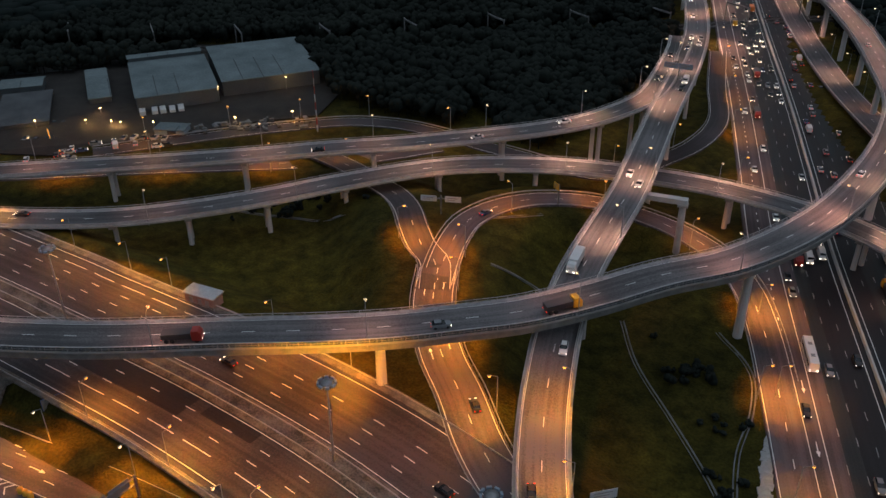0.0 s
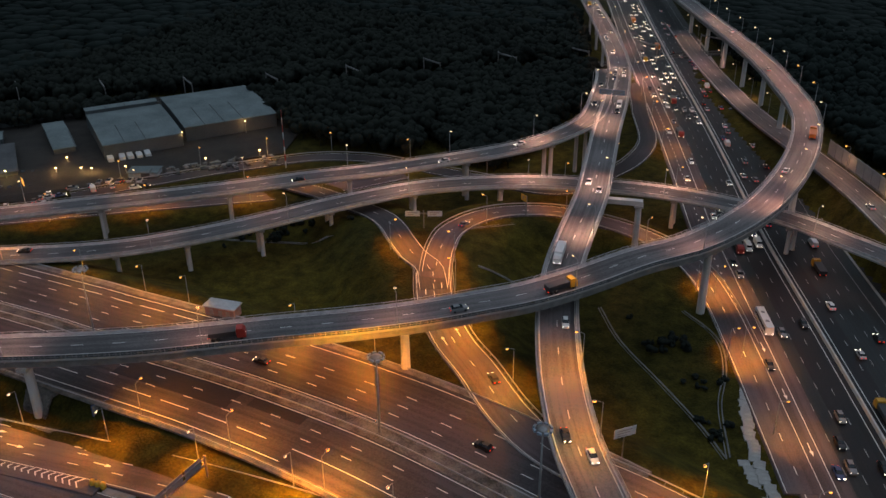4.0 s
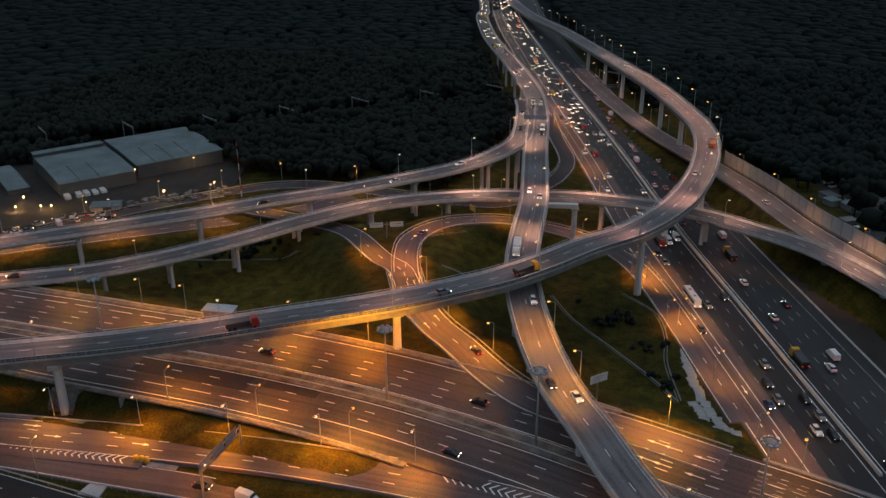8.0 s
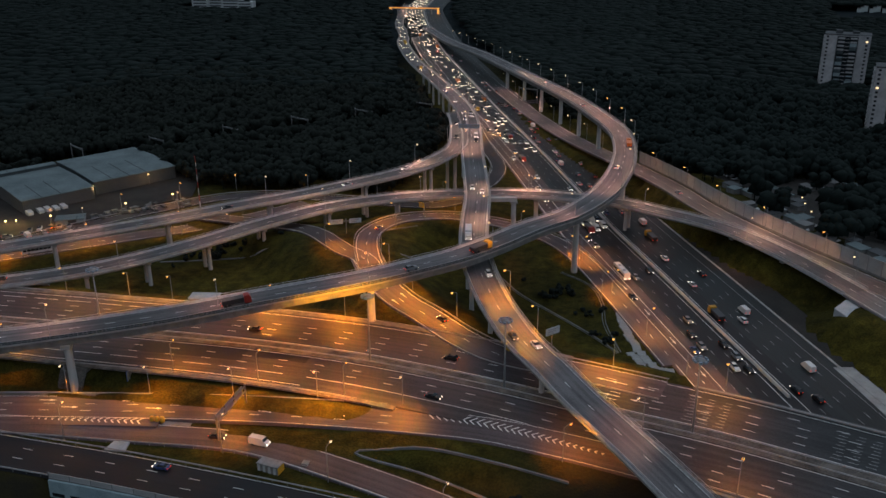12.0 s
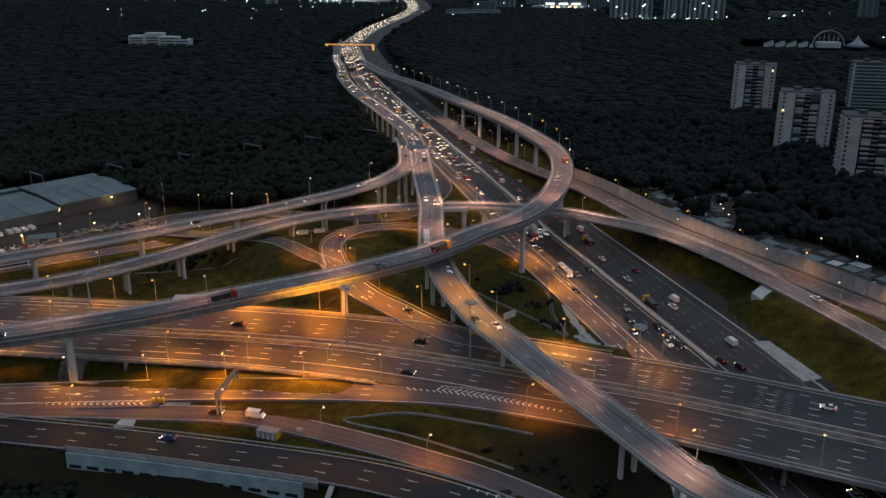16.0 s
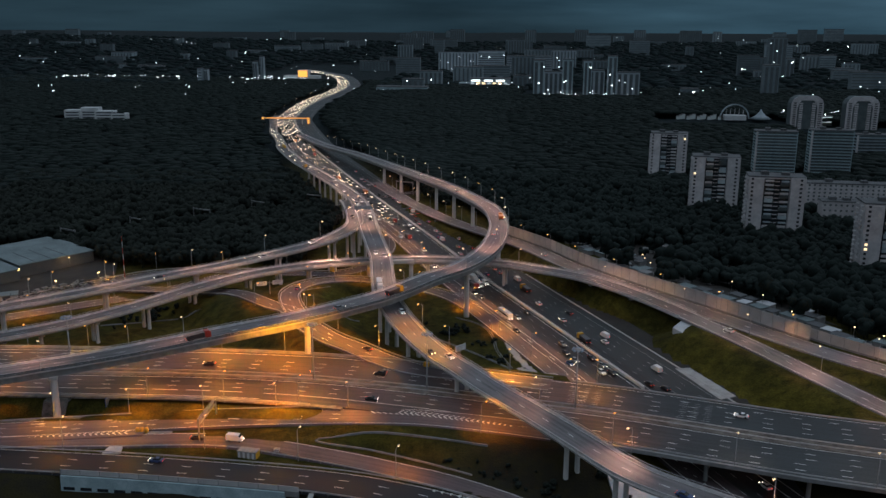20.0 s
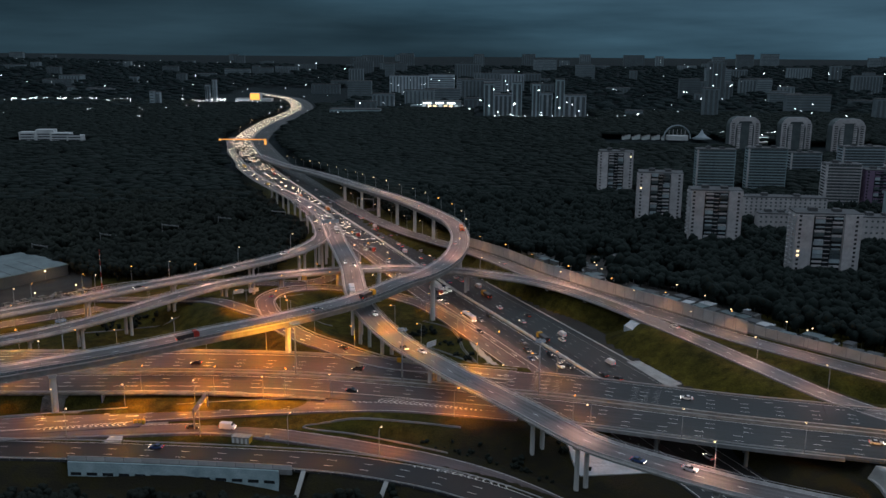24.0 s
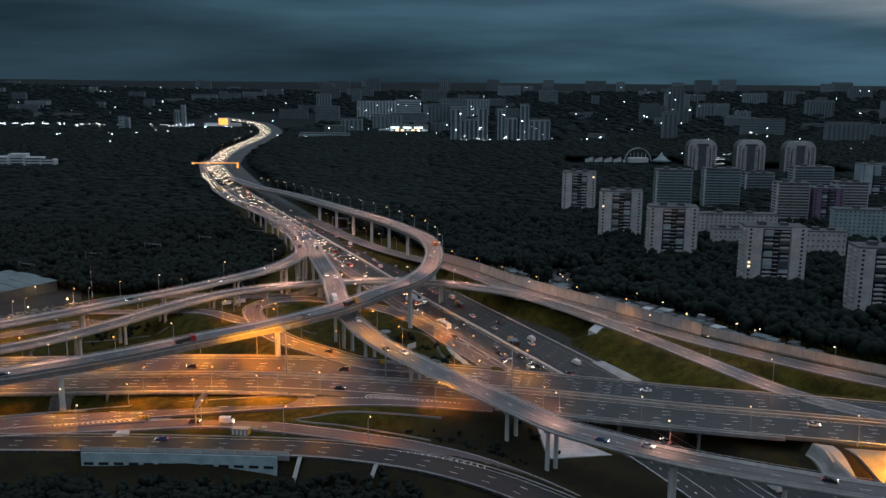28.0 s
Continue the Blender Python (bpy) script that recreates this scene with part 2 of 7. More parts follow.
M = {
    "asphalt": asphalt("asphalt", (0.026, 0.0225, 0.024), (0.078, 0.066, 0.069), 0.62, east=((0.016, 0.0185, 0.0195), (0.05, 0.056, 0.059))),
    "asphalt_grey": asphalt("asphalt_grey", (0.0105, 0.0125, 0.013), (0.031, 0.036, 0.037), 0.55, spec=0.3),
    "asphalt_deck": asphalt("asphalt_deck", (0.038, 0.036, 0.037), (0.13, 0.121, 0.124), 0.6),
    "asphalt_pale": asphalt("asphalt_pale", (0.062, 0.057, 0.058), (0.185, 0.168, 0.17), 0.62),
    "asphalt_dark": asphalt("asphalt_dark", (0.008, 0.008, 0.009), (0.022, 0.021, 0.023), 0.5, spec=0.25),
    "asphalt_red": asphalt("asphalt_red", (0.055, 0.043, 0.045), (0.13, 0.102, 0.106), 0.68),
    "concrete": surf("concrete", (0.26, 0.25, 0.24), (0.42, 0.41, 0.39), 0.85, 0.25, 5, 0.2),
    "concrete_dark": surf("concrete_dark", (0.13, 0.13, 0.13), (0.24, 0.235, 0.23), 0.85, 0.3, 4, 0.25),
    "gravel": surf("gravel", (0.08, 0.07, 0.062), (0.24, 0.215, 0.19), 0.95, 0.5, 3, 0.5),
    "dust": surf("dust", (0.045, 0.04, 0.036), (0.2, 0.175, 0.155), 0.95, 0.22, 2.2, 0.5, contrast=(0.38, 0.62)),
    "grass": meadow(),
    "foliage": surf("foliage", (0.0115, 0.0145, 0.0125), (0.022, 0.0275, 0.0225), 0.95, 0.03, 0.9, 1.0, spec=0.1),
    # far trees: distance haze is put into the colour as a teal tint
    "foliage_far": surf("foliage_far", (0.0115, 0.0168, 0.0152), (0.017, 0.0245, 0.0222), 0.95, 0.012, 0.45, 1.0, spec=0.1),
    "foliage_haze": surf("foliage_haze", (0.013, 0.021, 0.022), (0.024, 0.036, 0.037), 0.95, 0.01, 0.2, 0.4, spec=0.1),
    # paler concrete: lamp light on piers and portal beam is put into the colour
    "pier_concrete": surf("pier_concrete", (0.46, 0.44, 0.42), (0.62, 0.6, 0.58), 0.85, 0.35, 4, 0.2),
    "paint_faint": surf("paint_faint", (0.16, 0.16, 0.16), (0.42, 0.42, 0.41), 0.6, 0.5, 5, 0.05, contrast=(0.35, 0.6)),
    "paint": surf("paint", (0.62, 0.61, 0.59), (0.84, 0.83, 0.8), 0.6, 0.6, 8, 0.05, contrast=(0.3, 0.5)),
    "rail_paint": surf("rail_paint", (0.3, 0.29, 0.29), (0.5, 0.48, 0.48), 0.6, 0.5, 6, 0.1),
    "barrier": surf("barrier", (0.34, 0.32, 0.32), (0.6, 0.57, 0.56), 0.8, 0.5, 4, 0.2),
    "parapet_dark": surf("parapet_dark", (0.045, 0.052, 0.056), (0.09, 0.1, 0.106), 0.6, 0.5, 5, 0.1),
    "brick_pink": surf("brick_pink", (0.24, 0.15, 0.13), (0.36, 0.25, 0.22), 0.9, 0.6, 6, 0.2),
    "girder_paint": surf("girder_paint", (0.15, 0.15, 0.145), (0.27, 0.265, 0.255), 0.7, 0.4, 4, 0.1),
    "steel": surf("steel", (0.2, 0.2, 0.2), (0.36, 0.36, 0.36), 0.5, 0.8, 9, 0.05, metal=0.7),
    "lamp_warm": glow("lamp_warm", (1.0, 0.4, 0.06), 3.2),
    "lamp_white": glow("lamp_white", (1.0, 0.66, 0.34), 2.6),
}


# ---- building helpers ----
def mesh_from(name, verts, faces, material, uvs=None, smooth=False):
    me = bpy.data.meshes.new(name)
    me.from_pydata([tuple(v) for v in verts], [], [tuple(f) for f in faces])
    if uvs is not None:
        lay = me.uv_layers.new(name="UVMap")
        idx = np.empty(len(me.loops), dtype=np.int32)
        me.loops.foreach_get("vertex_index", idx)
        lay.data.foreach_set("uv", np.asarray(uvs, dtype=np.float32)[idx].ravel())
    if material:
        me.materials.append(M[material] if isinstance(material, str) else material)
    if smooth:
        me.polygons.foreach_set("use_smooth", [True] * len(me.polygons))
    me.update()
    return me


def piece(name, me, parent=None, label="", m=None):
    ob = new(name, me)
    if parent:
        ob.parent = parent
    if m is not None:
        ob.matrix_basis = m
    if label:
        tagged(ob, label)
    return ob


def spline(ctrl, step=4.0):
    """Catmull-Rom through the control points, resampled to even steps; rows of x, y, z."""
    c = np.array(ctrl, dtype=float)
    c = np.vstack([2 * c[0] - c[1], c, 2 * c[-1] - c[-2]])
    out = []
    for i in range(1, len(c) - 2):
        t = np.linspace(0, 1, 24, endpoint=False)[:, None]
        p0, p1, p2, p3 = c[i - 1 : i + 3]
        out.append(0.5 * (2 * p1 + (p2 - p0) * t + (2 * p0 - 5 * p1 + 4 * p2 - p3) * t**2 + (3 * p1 - p0 - 3 * p2 + p3) * t**3))
    q = np.vstack([*out, c[-2][None]])
    for _ in range(3):
        q[1:-1] = 0.25 * q[:-2] + 0.5 * q[1:-1] + 0.25 * q[2:]
    s = np.r_[0, np.cumsum(np.linalg.norm(np.diff(q[:, :2], axis=0), axis=1))]
    n = max(2, int(round(s[-1] / step)) + 1)
    w = np.linspace(0, s[-1], n)
    q = np.stack([np.interp(w, s, q[:, k]) for k in range(3)], 1)
    return q


def normals(q):
    d = np.gradient(q[:, :2], axis=0)
    d /= np.linalg.norm(d, axis=1)[:, None]
    return np.stack([-d[:, 1], d[:, 0]], 1)  # to the left of the way


def offset(q, o, dz=0.0):
    n = normals(q)
    r = q.copy()
    r[:, :2] += n * (np.asarray(o)[:, None] if np.ndim(o) else o)
    r[:, 2] += dz
    return r


def arc(q):
    return np.r_[0, np.cumsum(np.linalg.norm(np.diff(q[:, :2], axis=0), axis=1))]


def sweep(name, q, profile, material, closed=True, smooth=False):
    """Carries a profile of (offset to the left, height) along the way q."""
    n, k = normals(q), len(profile)
    s = arc(q)
    P = np.array(profile, dtype=float)
    v = np.empty((len(q), k, 3))
    v[:, :, :2] = q[:, None, :2] + n[:, None, :] * P[None, :, 0:1]
    v[:, :, 2] = q[:, 2:3] + P[None, :, 1]
    uv = np.empty((len(q), k, 2))
    uv[:, :, 0], uv[:, :, 1] = s[:, None] + q[0, 0], P[None, :, 0]
    f = []
    for i in range(len(q) - 1):
        for j in range(k if closed else k - 1):
            a, b = i * k + j, i * k + (j + 1) % k
            f.append((a, b, b + k, a + k))
    if closed:
        f.append(tuple(range(k)))
        f.append(tuple(range((len(q) - 1) * k, len(q) * k))[::-1])
    return mesh_from(name, v.reshape(-1, 3), f, material, uv.reshape(-1, 2), smooth)


def box_verts(x0, x1, y0, y1, z0, z1):
    return [(x, y, z) for z in (z0, z1) for x, y in ((x0, y0), (x1, y0), (x1, y1), (x0, y1))]


BOX = [(3, 2, 1, 0), (4, 5, 6, 7), (0, 1, 5, 4), (1, 2, 6, 5), (2, 3, 7, 6), (3, 0, 4, 7)]


def boxes(name, items, material):
    """One mesh of many boxes, each given by its eight corners."""
    v, f = [], []
    for b in items:
        f += [tuple(i + len(v) for i in g) for g in BOX]
        v += b
    return mesh_from(name, v, f, material)


def lathe(name, rings, material, sides=10, smooth=True):
    """Rings of (radius, height) turned round the z axis."""
    v, f = [], []
    for r, z in rings:
        v += [(r * math.cos(2 * math.pi * i / sides), r * math.sin(2 * math.pi * i / sides), z) for i in range(sides)]
    for j in range(len(rings) - 1):
        for i in range(sides):
            a, b = j * sides + i, j * sides + (i + 1) % sides
            f.append((a, b, b + sides, a + sides))
    f.append(tuple(range(sides))[::-1])
    f.append(tuple(range((len(rings) - 1) * sides, len(rings) * sides)))
    return mesh_from(name, v, f, material, smooth=smooth)


def at_arc(q, s):
    """Place and heading (radians) at the arc length s."""
    a = arc(q)
    p = np.array([np.interp(s, a, q[:, k]) for k in range(3)])
    g = np.array([np.interp(s + 0.5, a, q[:, k]) - np.interp(s - 0.5, a, q[:, k]) for k in range(2)])
    return p, math.atan2(g[1], g[0])


def strip(q, o, w, s0, s1, dz):
    """A thin painted strip between two arc lengths at the offset o: corners of quads."""
    a = arc(q)
    ss = np.arange(s0, s1 + 0.01, max(0.5, min(4.0, s1 - s0)))
    if ss[-1] < s1 - 0.3:
        ss = np.r_[ss, s1]
    n = normals(q)
    c = np.stack([np.interp(ss, a, q[:, k]) for k in range(3)], 1)
    m = np.stack([np.interp(ss, a, n[:, k]) for k in range(2)], 1)
    L, R = c.copy(), c.copy()
    L[:, :2] += m * (o + w / 2)
    R[:, :2] += m * (o - w / 2)
    L[:, 2] += dz
    R[:, 2] += dz
    return L, R


def box_piece(name, parent, dims, material, label="", m=None):
    return piece(name, mesh_from(name, box_verts(*dims), BOX, material), parent, label, m)


class Paint:
    """Collects painted strips into one mesh."""

    def __init__(self):
        self.v, self.f = [], []

    def strip(self, q, o, w, s0, s1, dz=0.02):
        L, R = strip(q, o, w, s0, s1, dz)
        k = len(self.v)
        for l, r in zip(L, R):
            self.v += [tuple(l), tuple(r)]
        self.f += [(k + 2 * i, k + 2 * i + 1, k + 2 * i + 3, k + 2 * i + 2) for i in range(len(L) - 1)]

    def dashes(self, q, o, w=0.18, dash=3.0, gap=9.0, s0=0.0, s1=None, dz=0.02, phase=0.0):
        s1 = arc(q)[-1] if s1 is None else s1
        s = s0 + phase
        while s + dash < s1:
            self.strip(q, o, w, s, s + dash, dz)
            s += dash + gap

    def line(self, q, o, w=0.18, s0=0.0, s1=None, dz=0.02):
        self.strip(q, o, w, s0, arc(q)[-1] if s1 is None else s1, dz)

    def quad(self, pts):
        k = len(self.v)
        self.v += [tuple(p) for p in pts]
        self.f.append(tuple(range(k, k + len(pts))))

    def link(self, name, parent, label="worn white paint", material="paint"):
        return piece(name, mesh_from(name, self.v, self.f, material), parent, label)


# ---- ways: centre lines in plan, with heights ----
def shifted(ctrl, o, step=4.0):
    return offset(spline(ctrl, step), o)


# the great curved flyover, by its near edge, from the west end round to the motorway
V1_EDGE = [(-150, -78, 15), (-97, -59, 16.3), (-77, -49, 17), (-63.8, -41.9, 17.6), (-50.4, -33.7, 18.2), (-38.1, -25.0, 18.8), (-25.3, -15.4, 19.3),
           (-10.3, -4.4, 19.8), (2.7, 6.3, 20.2), (14.4, 18.1, 20.5), (24, 28.3, 20.8), (33.6, 42.8, 21), (43.2, 60.4, 21.2), (54.2, 76.5, 21.3), (62.8, 98.3, 21.4),
           (68, 122.4, 21.4), (70.1, 154.2, 21.3), (68.6, 186.3, 21.1), (62.6, 220.4, 20.8), (48.5, 258.7, 20), (24.4, 316, 18), (-18.3, 399.2, 15), (-77.2, 513.3, 10.5), (-133, 615, 5), (-190, 735, 0.5)]
V1 = shifted(V1_EDGE, 5.4)
# slip road from the north that crosses over the highway, and its western branch
V2B = spline([(-193, 640, 2), (-173, 575, 6), (-127, 462, 10), (-74, 352, 13.5), (-40, 276, 16), (-22, 222, 17), (-9, 172, 17), (1.5, 134, 16.8), (8.5, 108, 16.4), (14.2, 79, 15.8), (18.6, 59, 15.3),
              (24.4, 40.5, 14.6), (32, 22.5, 13.9), (40, 6.5, 13.3), (49.5, -9.2, 12.8), (59.7, -22.2, 12.4), (69, -35, 12.1), (78.5, -46.8, 12), (86.6, -57, 12), (97, -71, 12), (110.3, -88.6, 12), (127, -101, 12),
              (143, -111.5, 12), (158, -119, 12), (173, -125.5, 12), (196, -134.6, 12), (230, -146, 12)])
V2A = spline([(-40, 258, 16.6), (-33.5, 240, 16.9), (-25.5, 211, 16.95), (-20, 185, 16.7), (-22, 169, 16), (-29, 153, 14.6), (-41, 139, 13), (-57.5, 123, 11.7), (-76, 106, 10.4), (-95, 90, 9.5),
              (-112.6, 72.5, 8.8), (-133, 53, 8.3), (-155, 32.5, 8), (-185, 5, 7.5), (-230, -36, 7)])
V3 = spline([(-200, -26, 4.5), (-165, -10.5, 5), (-140.2, 3.5, 5.5), (-120, 18, 5.9), (-104.6, 34, 6.4), (-90, 54, 6.9), (-75.5, 78, 7.4), (-56.5, 104, 7.8), (-32.5, 122.5, 8), (-8, 134, 8), (25, 142.5, 7.9), (61, 142, 7.6),
             (86, 133, 7.2), (110, 120.5, 6.7), (132, 97, 6.2), (152, 68, 5.6), (170, 38, 5.1), (187, 7, 4.7), (205, -26, 4.5), (221, -46, 4.5), (240, -62, 4.5)])
R1 = spline([(-420, -52, 4.5), (-250, -34, 4.5), (-115, -22, 4.5), (-92, -20.5, 4.5), (-65, -18.5, 4.5), (-32, -16.6, 4.5), (5, -17.2, 4.5), (41, -21.6, 4.5), (63, -25.6, 4.5), (81, -29.2, 4.5), (103.6, -33.3, 4.5), (123, -38.2, 4.5),
             (145, -44.3, 4.5), (168, -50.4, 4.5), (201, -57.5, 4.5), (233, -65, 4.5), (300, -82, 4.5), (420, -115, 4.5)])
R2 = spline([(205, -185, -5.5), (172, -95, -4.5), (149, -43, -4.2), (128, 2, -4), (112.5, 35, -4), (88, 87, -4), (60, 146, -4), (40, 193, -4), (10, 262, -4), (-29, 348, -4), (-50, 395, -4), (-92, 490, -3.5), (-158, 645, -2.5),
             (-238, 868, -0.5), (-262, 965, 0), (-290, 1180, 0.5), (-303, 1460, 1.5), (-328, 1670, 2.5), (-410, 1960, 3.5), (-500, 2130, 3.5), (-600, 2330, 3.5)], 8)
R3A = spline([(-170, -84, 1), (-120, -71, 1), (-86, -61.5, 1), (-70, -58, 1.2), (-38.5, -51.7, 1.8), (-5, -47.0, 2.9), (28, -45.0, 4.2), (48, -44.4, 4.5), (70, -47, 4.5), (90, -50.5, 4.5)])
R3B = spline([(-120, -80, 1), (-84, -70, 1), (-42, -64.2, 1.2), (-17.3, -61.6, 1.5), (1, -63.4, 1.5), (27.6, -68.8, 1), (43, -72.7, 0.5), (62, -78.6, 0), (85, -90, -1), (110, -112, -2), (140, -150, -3)])
R4 = spline([(-260, -78, 1), (-160, -79.5, 1), (-100, -80, 1), (-76, -80.2, 1), (-42, -80, 1), (-9, -81, 1), (23, -83, 1), (45, -87, 0.9), (70, -95.5, 0.6), (95, -111, 0), (125, -140, -1), (150, -180, -1)])
R5D = spline([(-21.5, 54, 6), (-12, 39, 5.6), (1, 25, 5.1), (13.5, 15.5, 4.9), (28, 3.5, 4.7), (43, -4.6, 4.6), (66, -8.2, 4.5), (90, -13, 4.5)])
R5W = spline([(-16, 45, 5.8), (-24, 56, 6), (-32.5, 61, 6), (-42, 69, 6), (-50.5, 77, 5.5), (-60, 83.5, 4.6), (-74, 90, 2.5), (-95, 98, 0), (-125, 104, -2)])
R5L = spline([(-17, 47, 5.8), (-22.5, 58, 6), (-27, 68.5, 6), (-30.5, 81.5, 5.8), (-29, 95, 5.2), (-23.7, 107, 4.2), (-15, 117, 2.6), (-6, 123, 1.2), (6, 126, -0.6), (19, 126.5, -2.2), (33, 122, -3.4), (46, 111, -3.9), (58, 92, -3.95), (71, 66, -3.97), (82, 43, -3.98), (93.5, 19, -3.98)])
R6 = spline([(-62, 462, -3.8), (-46, 427, -3.8), (-24, 380, -3.4), (1, 330, -2.4), (23, 287, -0.8), (44, 250, 1.4), (66, 214, 3.6), (86, 181, 4.8), (105, 147, 5), (133, 109, 5), (157.5, 80, 5), (182, 49, 5), (206, 22, 5), (256, -24, 5), (330, -70, 5)])
R7 = spline([(-260, -25, -3), (-200, 20, -3), (-165, 51, -3), (-135, 77, -3), (-116, 93, -3), (-98, 112, -3), (-82, 136, -3)])
R8 = spline([(-185, 55, -3.2), (-158, 96, -3.2), (-141, 118, -3.2), (-127, 134, -3.2), (-110, 143, -3.2), (-93, 146, -3.2), (-60, 147, -3.4), (-20, 151, -3.6), (-8, 178, -3.6), (-4, 200, -3.6), (-7, 226, -3.7), (-22, 262, -3.8), (-40, 310, -4)])

R9 = spline([(-292, 965, 0.2), (-284, 930, 0.2), (-268, 868, 0.1), (-237, 760, 0.5), (-214, 700, 1.1), (-193, 640, 1.9)], 6)

# ground-borne ways: way, reach to the left and right of its line
GROUNDED = [(R1[R1[:, 0] < 92], 24, 24), (R1[R1[:, 0] > 196], 24, 24), (R2, 26, 26), (R3A, 6, 6), (R3B, 5, 5), (R4, 7, 7), (R5D, 6, 6), (R5W, 5, 5), (R5L, 5, 5), (R6, 7, 7), (R7, 6, 6), (R8, 4.5, 4.5), (R9, 5, 5),
            (V3[V3[:, 0] > 158], 3, 3)]


def base_height(x, y):
    h = np.full_like(x, -4.6)
    h = h - 3.4 * np.clip((x - 190 + 0.5 * (y - 60)) / 90, 0, 1) * (y > -200)
    h = h - 3.0 * np.clip((-x - 160) / 40, 0, 1) * np.clip((y - 20) / 60, 0, 1)
    r = np.hypot(x, y + 300)
    h = h + 8.0 * np.clip((r - 900) / 900, 0, 1) + 98.0 * np.clip((r - 2400) / 2500, 0, 1)
    return h


def terrain_height(x, y):
    b = base_height(x, y)
    top = np.zeros_like(b)
    num, den = np.zeros_like(b), np.zeros_like(b)
    for q, left, right in GROUNDED:
        d2 = np.full(x.shape, 1e12)
        zz = np.zeros_like(b)
        box_ = (x > q[:, 0].min() - 60) & (x < q[:, 0].max() + 60) & (y > q[:, 1].min() - 60) & (y < q[:, 1].max() + 60)
        xs, ys = x[box_], y[box_]
        best, bz, side = np.full(xs.shape, 1e12), np.zeros_like(xs), np.zeros_like(xs)
        tan = np.gradient(q, axis=0)
        for p, g in list(zip(q, tan))[:: 1 if len(q) < 200 else 2]:
            d = (xs - p[0]) ** 2 + (ys - p[1]) ** 2
            k = d < best
            best[k] = d[k]
            bz[k] = p[2]
            side[k] = (g[0] * (ys - p[1]) - g[1] * (xs - p[0]))[k]
        d2[box_], zz[box_] = best, bz
        d = np.sqrt(d2) - (left + 3.2)
        reach = 2.0 * np.abs(zz - b) + 2.0
        if q is R6:
            # a steep bank towards the motorway, level ground behind the noise wall
            sd = np.zeros_like(b)
            sd[box_] = side
            reach = np.where(sd < 0, 0.35 * reach, reach + 50 * np.clip((x - 80) / 40, 0, 1))
        w = np.clip(1 - d / reach, 0, 1)
        w = w * w * (3 - 2 * w)
        top = np.maximum(top, w)
        k4 = w**6 + 1e-12 * (w > 0)
        num += k4 * zz
        den += k4
    z = np.where(den > 0, num / np.maximum(den, 1e-30), b)
    out = b * (1 - top) + (z - 0.35) * top
    # a steep hollow between the highway and the slip road, where a tall pier stands
    d1 = np.interp(x, R1[:, 0], R1[:, 1]) - 22.9 - y
    d2 = y - np.interp(x, R3A[:, 0], R3A[:, 1]) - 7.6
    fade = np.clip((x + 135) / 20, 0, 1) * np.clip((-42 - x) / 22, 0, 1)
    dip = np.maximum(np.maximum(4.1 - 2.6 * d1, 1.0 - 0.8 * d2), -1.6)
    out = np.where((d1 > 0) & (d2 > 0), np.minimum(out, out + fade * (dip - out)), out)
    # the ground falls away below the wall of the dark road
    ry = np.interp(x, R4[:, 0], R4[:, 1])
    rz = np.interp(x, R4[:, 0], R4[:, 2])
    d = ry - y - 7.3
    steep = np.where((x > -56) & (x < 22), 5.0, 0.62)
    low = np.maximum(rz - 0.4 - steep * np.clip(d, 0, 60), -5.8 + 0.01 * d)
    return np.where((d > 0) & (x > -170) & (x < 88), np.minimum(out, low), out)


def make_ground():
    def axis(lo, hi, step, far):
        mid = np.arange(lo, hi + 0.1, step)
        out, s, v = [], step, hi
        while v < far:
            s *= 1.22
            v += s
            out.append(v)
        neg, s, v = [], step, lo
        while v > -far:
            s *= 1.22
            v -= s
            neg.append(v)
        return np.r_[neg[::-1], mid, out]

    xs, ys = axis(-240, 260, 3.0, 7000), axis(-190, 300, 3.0, 7000)
    X, Y = np.meshgrid(xs, ys)
    Z = terrain_height(X.ravel(), Y.ravel()).reshape(X.shape)
    rough = np.array([noise.noise((x * 0.05, y * 0.05, 3.1)) for x, y in zip(X.ravel(), Y.ravel())]).reshape(X.shape)
    Z = Z - 0.15 * np.abs(rough)
    v = np.stack([X, Y, Z], -1).reshape(-1, 3)
    n, m = len(xs), len(ys)
    i, j = np.meshgrid(np.arange(n - 1), np.arange(m - 1))
    a = (j * n + i).ravel()
    f = np.stack([a, a + 1, a + n + 1, a + n], 1)
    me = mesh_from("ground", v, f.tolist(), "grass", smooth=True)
    return tagged(piece("ground", me), "dusk-dark grass with hollows and embankments between the roads", "ground", kind="structure")


ground = make_ground()


def surface(name, q, left, right, material, label, dz=0.0):
    """A road surface as a slab with thickness that lies on the ground."""
    e = q.copy()
    e[:, 2] += dz
    me = sweep(name, e, [(left, 0), (-right, 0), (-right - 0.3, -0.6), (left + 0.3, -0.6)], material)
    return tagged(piece(name, me), label, "road", kind="structure")


def pier_mesh(kind):
    if kind == "tall":
        return lathe("pier", [(1.3, -0.12), (1.25, 0.0), (1.12, 0.8), (1.12, 0.92), (1.5, 1.0)], "pier_concrete", 14)
    return lathe("pier", [(0.85, -0.3), (0.8, 0.0), (0.74, 0.96), (0.9, 1.0)], "pier_concrete", 10)


